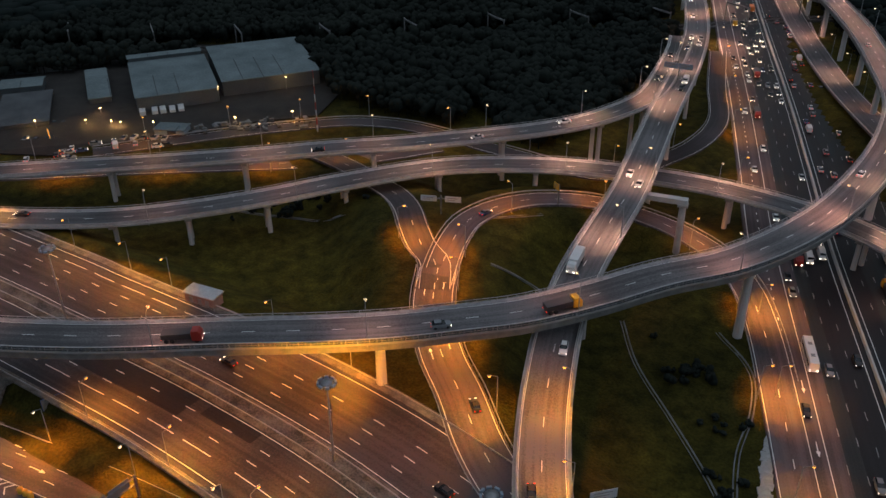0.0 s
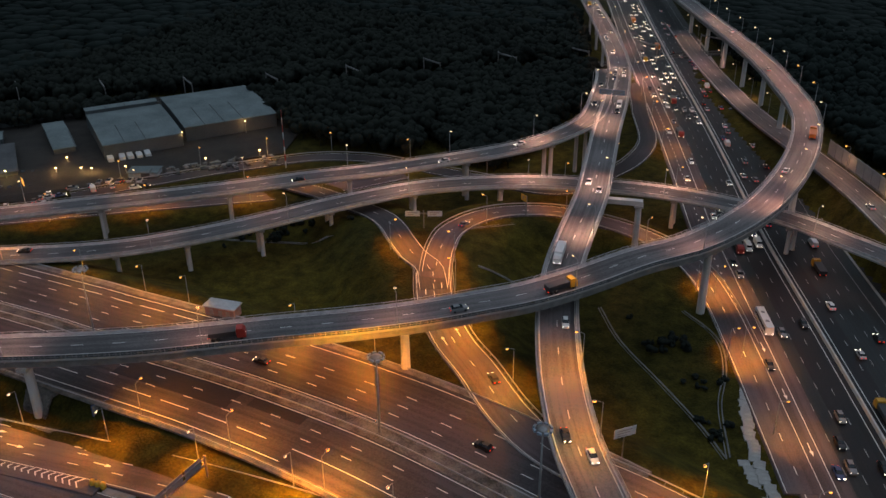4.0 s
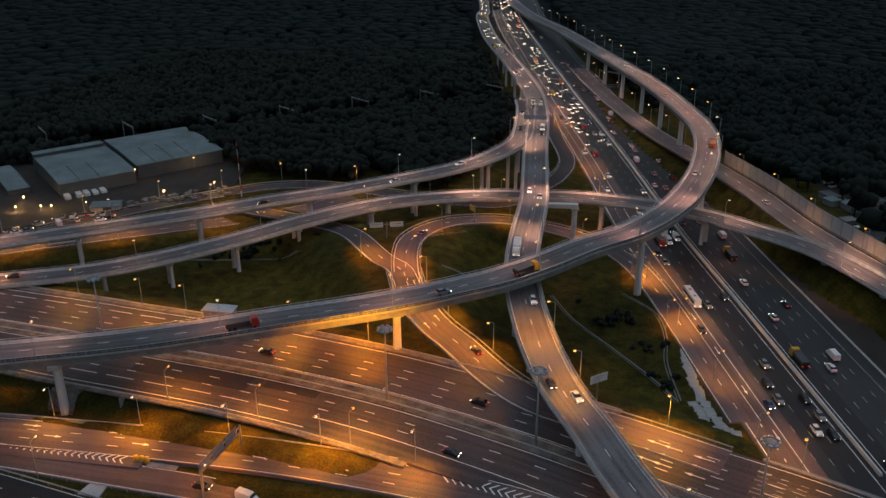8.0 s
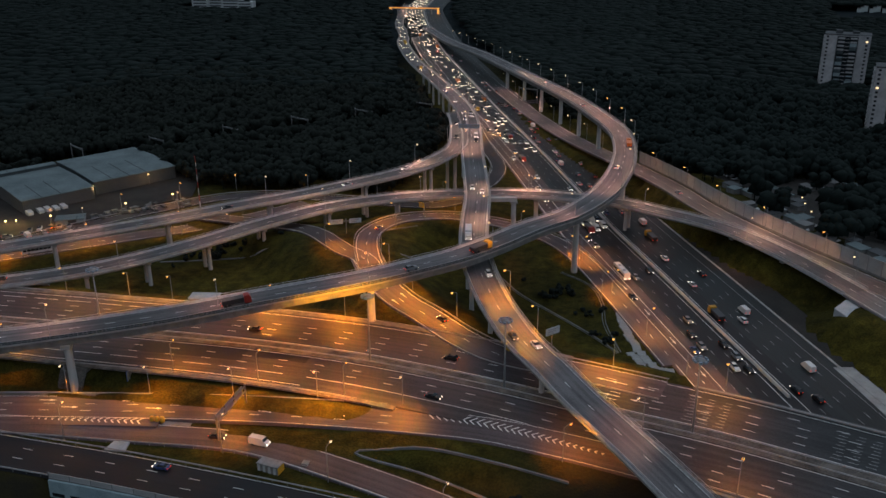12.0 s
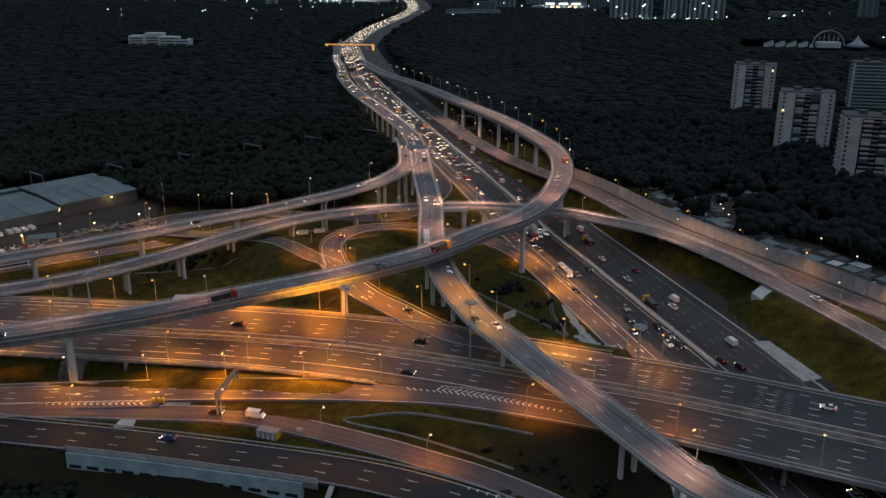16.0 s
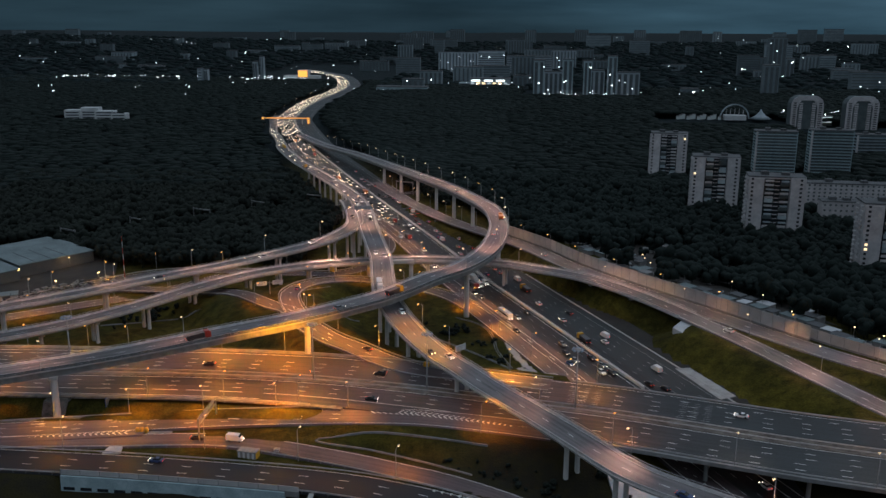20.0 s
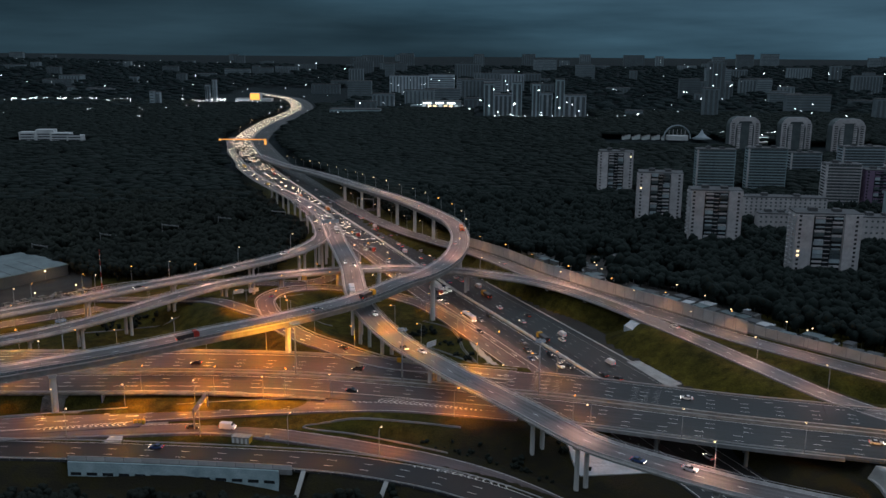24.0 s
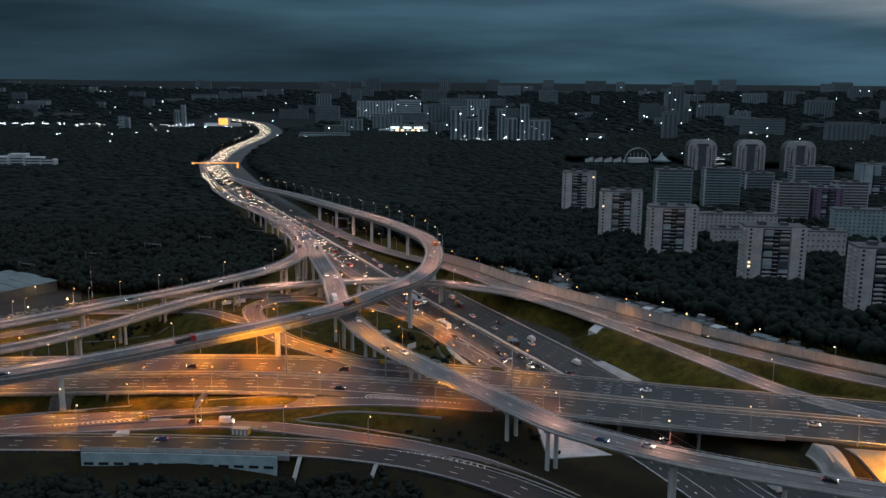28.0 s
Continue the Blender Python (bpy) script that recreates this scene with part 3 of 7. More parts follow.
def viaduct(name, q, half, label, piers=(), depth=1.7, material="asphalt_deck", gap_left=None, gap_right=None, inset=1.5, ribs=False):
    """A flyover: deck slab with footways, box girder, barriers, railings and piers. piers: (arc length, kind, ground height)."""
    root = tagged(new(name), label, "flyover", kind="structure")
    h = half
    piece("deck", sweep("deck", q, [(h - 0.9, 0), (-h + 0.9, 0), (-h + 0.9, -0.05), (h - 0.9, -0.05)], material), root, "worn grey asphalt deck")
    piece("slab", sweep("slab", q, [(h, 0.02), (h, -0.5), (-h, -0.5), (-h, 0.02), (-h + 0.9, 0.02), (-h + 0.9, -0.06), (h - 0.9, -0.06), (h - 0.9, 0.02)], "concrete"), root, "weathered concrete edge slab")
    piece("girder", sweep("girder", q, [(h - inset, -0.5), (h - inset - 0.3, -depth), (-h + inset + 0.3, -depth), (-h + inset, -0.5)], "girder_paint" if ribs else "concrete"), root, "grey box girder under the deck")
    if ribs:
        # dark infill panels of the parapet, each between two grey posts
        o = -h + 0.08
        piece("parapet_panel", sweep("parapet_panel", q[(arc(q) > 40) & (arc(q) < 560)], [(o - 0.02, 0.06), (o - 0.02, 1.04), (o + 0.02, 1.04), (o + 0.02, 0.06)], "parapet_dark"), root, "dark blue-grey parapet infill")
        post = mesh_from("parapet_post", box_verts(-0.14, 0.14, o - 0.1, o + 0.1, 0.02, 1.04), BOX, "concrete_dark")
        for s in np.arange(50, 300, 2.5):
            p, g = at_arc(q, s)
            piece("parapet_post", post, root, "", Matrix.Translation(p) @ Matrix.Rotation(g, 4, "Z"))
    a = arc(q)[-1]
    for sgn in (1, -1):
        gap = gap_left if sgn > 0 else gap_right
        full = q
        if gap:
            q = q[arc(q) > gap] if gap > 0 else q[arc(q) < -gap]
        o = sgn * (h - 0.75)
        piece("barrier", sweep("barrier", q, [(o - 0.14, 0.0), (o - 0.08, 0.8), (o + 0.08, 0.8), (o + 0.14, 0.0)], "barrier"), root, "low concrete safety barrier")
        o = sgn * (h - 0.08)
        rail = piece("railing", sweep("railing", q, [(o - 0.05, 1.05), (o - 0.05, 1.17), (o + 0.05, 1.17), (o + 0.05, 1.05)], "rail_paint"), root, "grey steel railing")
        piece("rail", sweep("rail", q, [(o - 0.03, 0.5), (o - 0.03, 0.58), (o + 0.03, 0.58), (o + 0.03, 0.5)], "rail_paint"), rail)
        posts = []
        for s in np.arange(1.0, arc(q)[-1] - 1, 2.5):
            p, g = at_arc(q, s)
            x, y = p[0] - o * math.sin(g), p[1] + o * math.cos(g)
            posts.append(box_verts(x - 0.05, x + 0.05, y - 0.05, y + 0.05, p[2], p[2] + 1.1))
        tagged(piece("railing_posts", boxes("railing_posts", posts, "rail_paint"), rail), kind="stuff")
        q = full
    tall, twin = pier_mesh("tall"), pier_mesh("twin")
    cap_t = mesh_from("pier_cap", box_verts(-1.3, 1.3, -2.9, 2.9, -1.15, 0), BOX, "concrete")
    cap_s = mesh_from("pier_cap", box_verts(-0.9, 0.9, -3.4, 3.4, -0.9, 0), BOX, "concrete")
    for s, kind, z0, *off in piers:
        p, g = at_arc(q, s)
        if off:
            p = np.array([p[0] - off[0] * math.sin(g), p[1] + off[0] * math.cos(g), p[2]])
        top = p[2] - depth
        ht = top - z0 - (1.15 if kind == "tall" else 0.9)
        turn = Matrix.Rotation(g, 4, "Z")
        spots = (0.0,) if kind in ("tall", "single") else (-2.1, 2.1)
        for d in spots:
            m = Matrix.Translation((p[0] - d * math.sin(g), p[1] + d * math.cos(g), z0)) @ turn @ Matrix.Diagonal((1, 1, ht, 1))
            pr = piece("pier", tall if kind == "tall" else twin, root, "pale concrete pier", m)
        piece("pier_cap", cap_t if kind == "tall" else cap_s, root, "", Matrix.Translation((p[0], p[1], top)) @ turn)
    return root


# ---- road surfaces ----
road_main = surface("road_main", R1[R1[:, 0] < 97], 22.5, 20.8, "asphalt", "ten-lane highway of worn brown-grey asphalt")
road_main_east = surface("road_main_east", R1[R1[:, 0] > 192], 22.5, 22.5, "asphalt", "highway asphalt beyond the bridge")
road_collector = surface("road_collector", R2[(R2[:, 1] > -70) & (R2[:, 1] < 430)], 25.2, -12.9, "asphalt_red", "brown collector lanes along the motorway", 0.012)
for o0, o1, xa, xb in ((-3.6, -10.6, -70, -31), (-3.6, -7.1, -31, -12)):
    q = R1[(R1[:, 0] > xa) & (R1[:, 0] < xb)]
    surface("asphalt_patch", q, max(o0, o1), -min(o0, o1), "asphalt_dark", "dark newer asphalt patch in the lanes", 0.014)
road_motorway = surface("road_motorway", R2, 25, 25, "asphalt_grey", "wide wet grey asphalt motorway in a cutting")
surface("asphalt_strip", R2[(R2[:, 1] > -90) & (R2[:, 1] < 560)], 9.3, 6.8, "asphalt_dark", "new black asphalt lanes beside the median", 0.008)
for nm, q, l, r, mt, dz, lb in (
    ("road_slip", R3A, 5.8, 5.8, "asphalt_red", 0.02, "two-lane slip road lit orange by street lamps"),
    ("road_gore", R3A[(R3A[:, 0] > -92) & (R3A[:, 0] < -40)], -4.0, 9.2, "asphalt_red", 0.005, "paved gore between the slip roads"),
    ("road_ramp", R3B, 4.4, 4.4, "asphalt_red", 0.03, "narrow asphalt ramp beside a grass verge"),
    ("road_dark", R4, 6.5, 6.5, "asphalt_dark", 0.0, "dark asphalt road above a retaining wall"),
    ("road_merge", R5D, 5.5, 5.5, "asphalt_red", 0.03, "asphalt slip road under the curved flyover"),
    ("road_branch", R5W, 4.5, 4.5, "asphalt", 0.04, "asphalt branch road past the grass slope"),
    ("road_loop", R5L, 4.5, 4.5, "asphalt_red", 0.05, "curved reddish loop road round a grass bowl"),
    ("road_wall", R6, 6, 6, "asphalt_pale", 0.02, "slip road beside a noise wall"),
    ("road_under", R7, 5, 5, "asphalt_red", 0.0, "orange-lit road under the western flyover"),
    ("road_join", R9, 4.7, 4.7, "asphalt_deck", 0.06, "asphalt slip road that leaves the motorway"),
    ("road_yard", R8, 4, 4, "asphalt", 0.0, "service road past the warehouses"),
):
    surface(nm, q, l, r, mt, lb, dz)
viaduct("flyover_curve", V1, 5.6, "long curved concrete flyover on single tall piers",
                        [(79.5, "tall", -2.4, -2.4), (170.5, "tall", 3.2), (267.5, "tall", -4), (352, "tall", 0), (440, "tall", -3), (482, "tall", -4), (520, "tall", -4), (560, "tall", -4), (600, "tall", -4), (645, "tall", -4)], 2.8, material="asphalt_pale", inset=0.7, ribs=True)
viaduct("flyover_slip", V2B, 5.6, "concrete flyover that dips over the highway",
                       [(s, "twin", z) for s, z in ((250, -4), (290, -4), (330, -4), (372, -4), (415, -4), (455, -4.5), (500, -4.5), (540, -4), (618, -3), (640, 0), (672, 3), (711, 4.4), (770.7, -2), (792, -3), (835.2, -4), (868, -4))], 1.6, material="asphalt_pale")
viaduct("flyover_west", V2A, 5.2, "western concrete flyover branch on twin piers",
                       [(s, "twin", -4.5) for s in (60, 86, 106, 141, 186, 230.3, 274.7, 320)], 1.6, gap_right=34)
viaduct("flyover_low", V3[V3[:, 0] < 153], 5.4, "low concrete flyover crossing the motorway",
                      [(s, k, z) for s, k, z in ((32, "twin", -5), (71.4, "twin", -4.6), (92.8, "single", -5), (114.9, "twin", -5), (139.2, "twin", -5), (164.8, "twin", -4.6), (197.1, "twin", -2), (230, "twin", 0), (262, "twin", -3), (293.5, "twin", -4), (335, "twin", -4), (385.6, "single", -4), (412.7, "single", -3.5))], 1.5)
surface("road_low", V3[V3[:, 0] > 150], 5.2, 5.2, "asphalt_pale", "pinkish asphalt ramp on a grass embankment", 0.01)


# ---- highway bridge over the motorway ----
def highway_bridge():
    q = R1[(R1[:, 0] > 92) & (R1[:, 0] < 197)]
    root = tagged(new("highway_bridge"), "broad concrete highway bridge over the motorway", "bridge", kind="structure")
    piece("deck", sweep("deck", q, [(22.5, 0.004), (-22.5, 0.004), (-22.5, -0.1), (22.5, -0.1)], "asphalt"), root, "worn asphalt bridge deck")
    piece("slab", sweep("slab", q, [(23.6, 0.3), (23.6, -0.9), (-23.6, -0.9), (-23.6, 0.3), (-22.6, 0.3), (-22.5, -0.102), (22.5, -0.102), (22.6, 0.3)], "concrete_dark"), root, "dark concrete bridge slab")
    for o in (-20, -12, -4, 4, 12, 20):
        piece("girder", sweep("girder", q, [(o + 1, -0.9), (o + 0.8, -2.1), (o - 0.8, -2.1), (o - 1, -0.9)], "concrete_dark"), root)
    pm = lathe("pier", [(0.75, -2), (0.7, 0), (0.7, 1)], "concrete_dark", 10)
    for x in (118, 141, 166):
        i = int(np.argmin(np.abs(q[:, 0] - x)))
        n = normals(q)[i]
        for o in (-18, -9, 0, 9, 18):
            piece("pier", pm, root, "", Matrix.Translation((q[i, 0] + n[0] * o, q[i, 1] + n[1] * o, -4.4)) @ Matrix.Diagonal((1, 1, 6.9, 1)))
    return root


highway_bridge()


# ---- painted lines, verges, guard rails ----
M["soil"] = surf("soil", (0.012, 0.0105, 0.009), (0.034, 0.029, 0.024), 0.95, 0.12, 1.5, 0.4)


def verge(name, q, o0, o1, dz, material, label):
    me = sweep(name, q, [(max(o0, o1), dz), (min(o0, o1), dz), (min(o0, o1), dz - 0.5), (max(o0, o1), dz - 0.5)], material)
    return tagged(piece(name, me), label, "verge", kind="structure")


def guard_rail(q, o, label="galvanised steel guard rail on short posts", s0=0.0, s1=None, dz=0.0):
    a = arc(q)
    s1 = a[-1] if s1 is None else s1
    k = (a >= s0) & (a <= s1)
    q = q[k]
    if len(q) < 3:
        return None
    root = tagged(new("guard_rail"), label, "guard rail", kind="structure")
    piece("beam", sweep("beam", q, [(o - 0.07, dz + 0.5), (o - 0.02, dz + 0.66), (o - 0.07, dz + 0.82), (o + 0.07, dz + 0.82), (o + 0.03, dz + 0.66), (o + 0.07, dz + 0.5)], "rail_paint"), root)
    posts = []
    for s in np.arange(0, arc(q)[-1], 4.0):
        p, g = at_arc(q, s)
        x, y = p[0] - o * math.sin(g), p[1] + o * math.cos(g)
        posts.append(box_verts(x - 0.06, x + 0.06, y - 0.06, y + 0.06, p[2] + dz - 0.3, p[2] + dz + 0.7))
    tagged(piece("posts", boxes("posts", posts, "steel"), root), kind="stuff")
    return root


def s_at_x(q, x):
    return float(arc(q)[int(np.argmin(np.abs(q[:, 0] - x)))])


def s_at_y(q, y):
    return float(arc(q)[int(np.argmin(np.abs(q[:, 1] - y)))])


def arrow(p, q, s, o, back=False):
    """A straight-ahead arrow on the lane."""
    d = -1 if back else 1
    P, g = at_arc(q, s)
    def w(a, b):
        a *= d
        return (P[0] + a * math.cos(g) - (o + b) * math.sin(g), P[1] + a * math.sin(g) + (o + b) * math.cos(g), P[2] + 0.065)
    p.quad([w(-2.5, -0.12), w(0.6, -0.12), w(0.6, 0.12), w(-2.5, 0.12)][:: d])
    p.quad([w(0.6, -0.5), w(2.5, 0), w(0.6, 0.5)][:: d])


lines = tagged(new("lane_lines"), "worn white lane lines on the highway", "road marking", kind="structure")
p = Paint()
xa, xb = s_at_x(R1, -10), s_at_x(R1, 60)
p.line(R1, 3.4, 0.2)
p.line(R1, -3.4, 0.2)
for o in (7.15, 10.9, 14.65, -7.15, -10.9):
    p.dashes(R1, o, 0.2, 3, 9, phase=4.0)
p.dashes(R1, -14.65, 0.22, 9, 3, 0, xa)
p.line(R1, -14.65, 0.22, xa, xb)
p.dashes(R1, -14.65, 0.2, 3, 9, xb)
p.dashes(R1, 18.3, 0.22, 9, 3, 0, s_at_x(R1, -50))
p.dashes(R1, 18.3, 0.2, 3, 9, s_at_x(R1, 70))
p.line(R1, 21.4, 0.2)
p.line(R1, -19.4, 0.2, 0, xa)
p.dashes(R1, -18.4, 0.2, 3, 9, xb)
p.link("highway_lines", lines)
# speed-reducing bars beside the slip lanes
p = Paint()
for base in (94, 98.5, 103, 128, 132.5, 137):
    s0 = s_at_x(R1, base)
    for k in range(9):
        p.strip(R1, 5.2 + k * 1.6, 0.2, s0 + 0.5 * (k % 3), s0 + 2.6, 0.02)
p.link("rumble_bars", lines, "worn white rumble bars", "paint_faint")
p = Paint()
for o in (1.2, -1.2):
    p.line(R2, o * 1.6, 0.2)
p.line(R2, 16.7, 0.2)
p.dashes(R2, 20.5, 0.3, 1.3, 3.7)
p.line(R2, 24.2, 0.25)
for s in np.arange(s_at_y(R2, -40), s_at_y(R2, 90), 22.0):
    arrow(p, R2, s, 18.4, True)
p.link("motorway_lines", lines)
p = Paint()
for o in (5.6, 9.3, 13.0, -5.6, -9.3, -13.0, -16.7):
    p.dashes(R2, o, 0.18, 3, 9, phase=2 + 0.7 * abs(o))
p.line(R2, -20.6, 0.18)
p.link("faded_lines", lines, "faded grey lane lines", "paint_faint")
for q, h, dash in ((V1, 4.5, (0.2,)), (V2B, 4.5, (0.0,)), (V2A, 4.1, (0.0,)), (V3, 4.3, (0.0,)), (R3A, 5.3, (1.5, -2.0)), (R3B, 4.0, ()), (R4, 6.0, (2.0, -2.0)), (R5D, 5.0, (0.0,)), (R5W, 4.1, (0.0,)), (R5L, 4.1, (0.0,)), (R6, 5.4, (0.0,)), (R7, 4.6, (0.0,)), (R8, 3.7, ()), (R9, 4.2, (0.0,))):
    p = Paint()
    dz = 0.085 if q is R9 else 0.07 if q is R5L or q is R5W else 0.055
    for o in dash:
        p.dashes(q, o, 0.17, 3, 7 if q is V1 else 9, s1=s_at_x(q, 24) if q is R3A else None, dz=dz)
    p.line(q, h, 0.16, dz=dz)
    p.line(q, -h, 0.16, dz=dz)
    p.link("edge_lines", lines)


def chevrons(q, s0, s1, shape, step=1.85, t=0.42):
    """A painted gore: chevrons that point back along the way. shape: rows of (share of the length, offset, half width)."""
    p = Paint()
    u, o_, w_ = (np.array(k) for k in zip(*shape))
    for i in range(int((s1 - s0) / step)):
        k = i * step / (s1 - s0)
        o, w = float(np.interp(k, u, o_)), float(np.interp(k, u, w_))
        s, d = s0 + i * step, float(np.interp(k, u, w_)) * 0.95
        for sg in (1, -1):
            c = []
            for ss, oo in ((s, o), (s + d, o + sg * w), (s + d + t, o + sg * w), (s + t, o)):
                P, g = at_arc(q, ss)
                c.append((P[0] - oo * math.sin(g), P[1] + oo * math.cos(g), P[2] + 0.06))
            p.quad(c if sg < 0 else c[::-1])
    p.link("chevrons", lines)


chevrons(R3A, s_at_x(R3A, 28.6), s_at_x(R3A, 77), ((0, 3.7, 1.75), (0.45, 1.9, 1.7), (0.8, 0.7, 0.9), (1, 0.2, 0.3)))
chevrons(R3A, s_at_x(R3A, -76), s_at_x(R3A, -44.5), ((0, -6.3, 0.2), (1, -6.8, 1.6)))
chevrons(R4, s_at_x(R4, 54), s_at_x(R4, 82), ((0, 5.6, 0.5), (1, 7.4, 1.3)), 2.4)


p = Paint()
for x in (-75, -52, -20, 5):
    arrow(p, R3A, s_at_x(R3A, x), 3.2)
    arrow(p, R3A, s_at_x(R3A, x + 6), -0.3)
for s in (8, 20, 34):
    arrow(p, R5D, s, 2.4, True)
    arrow(p, R5D, s + 3, -2.4, True)
for x in (70, 76, 82):
    for o in (9, 12.7, 16.4):
        arrow(p, R1, s_at_x(R1, x), o, True)
p.link("arrows", lines)

verge("median_strip", R1, 2.9, -2.9, 0.14, "dust", "pale dusty median strip between guard rails")
verge("verge_north", R1[R1[:, 0] < 60], 22.6, 25.2, 0.12, "gravel", "pale gravel verge along the highway")
verge("verge_south", R1[R1[:, 0] < 24], -20.9, -22.8, 0.12, "gravel", "rubble-strewn verge along the highway")
verge("verge_slip", R3A[R3A[:, 0] < 24], 5.9, 7.4, 0.1, "gravel", "gravel verge of the slip road")
for o in (1.6, -1.6):
    guard_rail(R1, o, dz=0.14)
guard_rail(R1[R1[:, 0] < 60], 24.2)
guard_rail(R1[(R1[:, 0] > 95)], 22.0)
guard_rail(R1[(R1[:, 0] > 100)], -22.0)
guard_rail(R1[R1[:, 0] < 14], -22.0)
for q, a, b in ((R3A[R3A[:, 0] < 20], 6.4, None), (R3B, None, -5.0), (R4, 6.8, -6.8), (R5D, 6.0, -6.0), (R5W, 5.0, None), (R5L[arc(R5L) < 190], 5.0, -5.0), (R6, None, -6.4), (R8, 4.4, None), (R9, 4.9, None)):
    if a:
        guard_rail(q, a)
    if b:
        guard_rail(q, b)
tagged(piece("median_barrier", sweep("median_barrier", R2[R2[:, 1] > 4], [(-0.42, 0.0), (-0.34, 0.4), (-0.24, 0.95), (0.24, 0.95), (0.34, 0.4), (0.42, 0.0)], "pier_concrete")), "pale concrete median barrier of the motorway", "barrier", kind="structure")
verge("verge_motorway", R2[(R2[:, 1] > -20) & (R2[:, 1] < 190)], -25.5, -36, -0.22, "soil", "dark bare verge beside the motorway")
verge("kerb_motorway", R2[(R2[:, 1] > -60) & (R2[:, 1] < 420)], -24.6, -25.4, 0.2, "concrete", "concrete kerb of the motorway")


# ---- street lamps ----
def lamp_template(name, height, arm, head, label):
    root = tagged(new(name), label, "street lamp", group=label)
    piece("pole", lathe("pole", [(0.16, -1.0), (0.14, 0), (0.075, height)], "steel", 6), root)
    piece("arm", boxes("arm", [[(0, -0.05, height - 0.05), (arm, -0.04, height + 0.55), (arm, 0.04, height + 0.55), (0, 0.05, height - 0.05), (0, -0.05, height + 0.08), (arm, -0.04, height + 0.65), (arm, 0.04, height + 0.65), (0, 0.05, height + 0.08)]], "steel"), root)
    hd = piece("lamp_head", boxes("lamp_head", [[(arm - 0.2, -0.17, height + 0.55), (arm + 0.75, -0.2, height + 0.6), (arm + 0.75, 0.2, height + 0.6), (arm - 0.2, 0.17, height + 0.55), (arm - 0.1, -0.1, height + 0.75), (arm + 0.6, -0.12, height + 0.78), (arm + 0.6, 0.12, height + 0.78), (arm - 0.1, 0.1, height + 0.75)]], "steel"), root)
    bowl = lathe("lens", [(0.1, -0.42), (0.24, -0.34), (0.31, -0.18), (0.31, -0.02)], head, 8)
    bowl.transform(Matrix.Translation((arm + 0.3, 0, height + 0.62)) @ Matrix.Diagonal((1.25, 1, 1, 1)))
    piece("lens", bowl, hd, "glowing lamp bowl")
    return root


def high_mast():
    root = tagged(new("high_mast"), "tall grey lighting mast with a ring of floodlights", "lighting mast", group="lighting masts on the median")
    piece("pole", lathe("pole", [(0.38, -0.5), (0.34, 0), (0.16, 21)], "steel", 8), root)
    piece("crown", lathe("crown", [(0.2, 20.4), (1.3, 20.7), (1.3, 21.0), (0.2, 21.3)], "steel", 10), root)
    fl = mesh_from("floodlight", box_verts(-0.45, 0.45, -0.22, 0.22, -0.28, 0.22), BOX, "flood_body")
    for k in range(8):
        a = k * math.pi / 4
        piece("floodlight", fl, root, "", Matrix.Translation((1.75 * math.cos(a), 1.75 * math.sin(a), 20.9)) @ Matrix.Rotation(a + math.pi / 2, 4, "Z"))
    return root


M["flood_body"] = surf("flood_body", (0.16, 0.22, 0.28), (0.3, 0.38, 0.45), 0.4, 2, 9, 0.0)
AMBER = (1.0, 0.31, 0.035)
WARM, WHITE, ROSE = (1.0, 0.265, 0.01), (1.0, 0.78, 0.6), (1.0, 0.47, 0.31)
lamp_a = lamp_template("street_lamp", 9.5, 1.6, "lamp_warm", "slim grey street lamp with a glowing sodium head")
lamp_b = lamp_template("street_lamp", 9.5, 1.6, "lamp_white", "slim grey street lamp with a glowing white head")
used = {lamp_a: 0, lamp_b: 0}
bulbs = {}


def bulb(kind, color, watts, size):
    key = (color, watts)
    if key not in bulbs:
        d = bpy.data.lights.new("lamp_light", "SPOT")
        d.energy, d.color, d.shadow_soft_size, d.spot_size, d.spot_blend = watts, color, size, radians(140), 0.8
        bulbs[key] = d
    return bulbs[key]


def put_lamp(kind, x, y, z, turn, height, arm, watts=0, color=WARM):
    m = Matrix.Translation((x, y, z)) @ Matrix.Rotation(turn, 4, "Z")
    if not used[kind]:
        kind.matrix_basis = m
        used[kind] = 1
    else:
        copy_thing(kind, m)
    if watts:
        ob = new("lamp_light", bulb(kind.name, color, watts, 0.3))
        ob.matrix_basis = m @ Matrix.Translation((arm + 0.3, 0, height + 0.1)) @ Matrix.Rotation(radians(-22), 4, "Y")


def lamps_along(q, o, ss, kind, height, arm, watts, color=WARM, flip=False):
    """Lamps beside a way at the arc lengths ss, arms over the road."""
    for i, s in enumerate(ss):
        p, g = at_arc(q, s)
        x, y = p[0] - o * math.sin(g), p[1] + o * math.cos(g)
        turn = g - math.pi / 2 if o > 0 else g + math.pi / 2
        if any(v is not q and np.any((np.hypot(v[:, 0] - x, v[:, 1] - y) < 8.5) & (v[:, 2] > p[2] + 2) & (v[:, 2] < p[2] + height + 5)) for v in (V1, V2A, V2B, V3)):
            continue
        w = watts[i % len(watts)] if isinstance(watts, (list, tuple)) else watts
        put_lamp(kind, x, y, p[2], turn + (math.pi if flip else 0), height, arm, w, color)


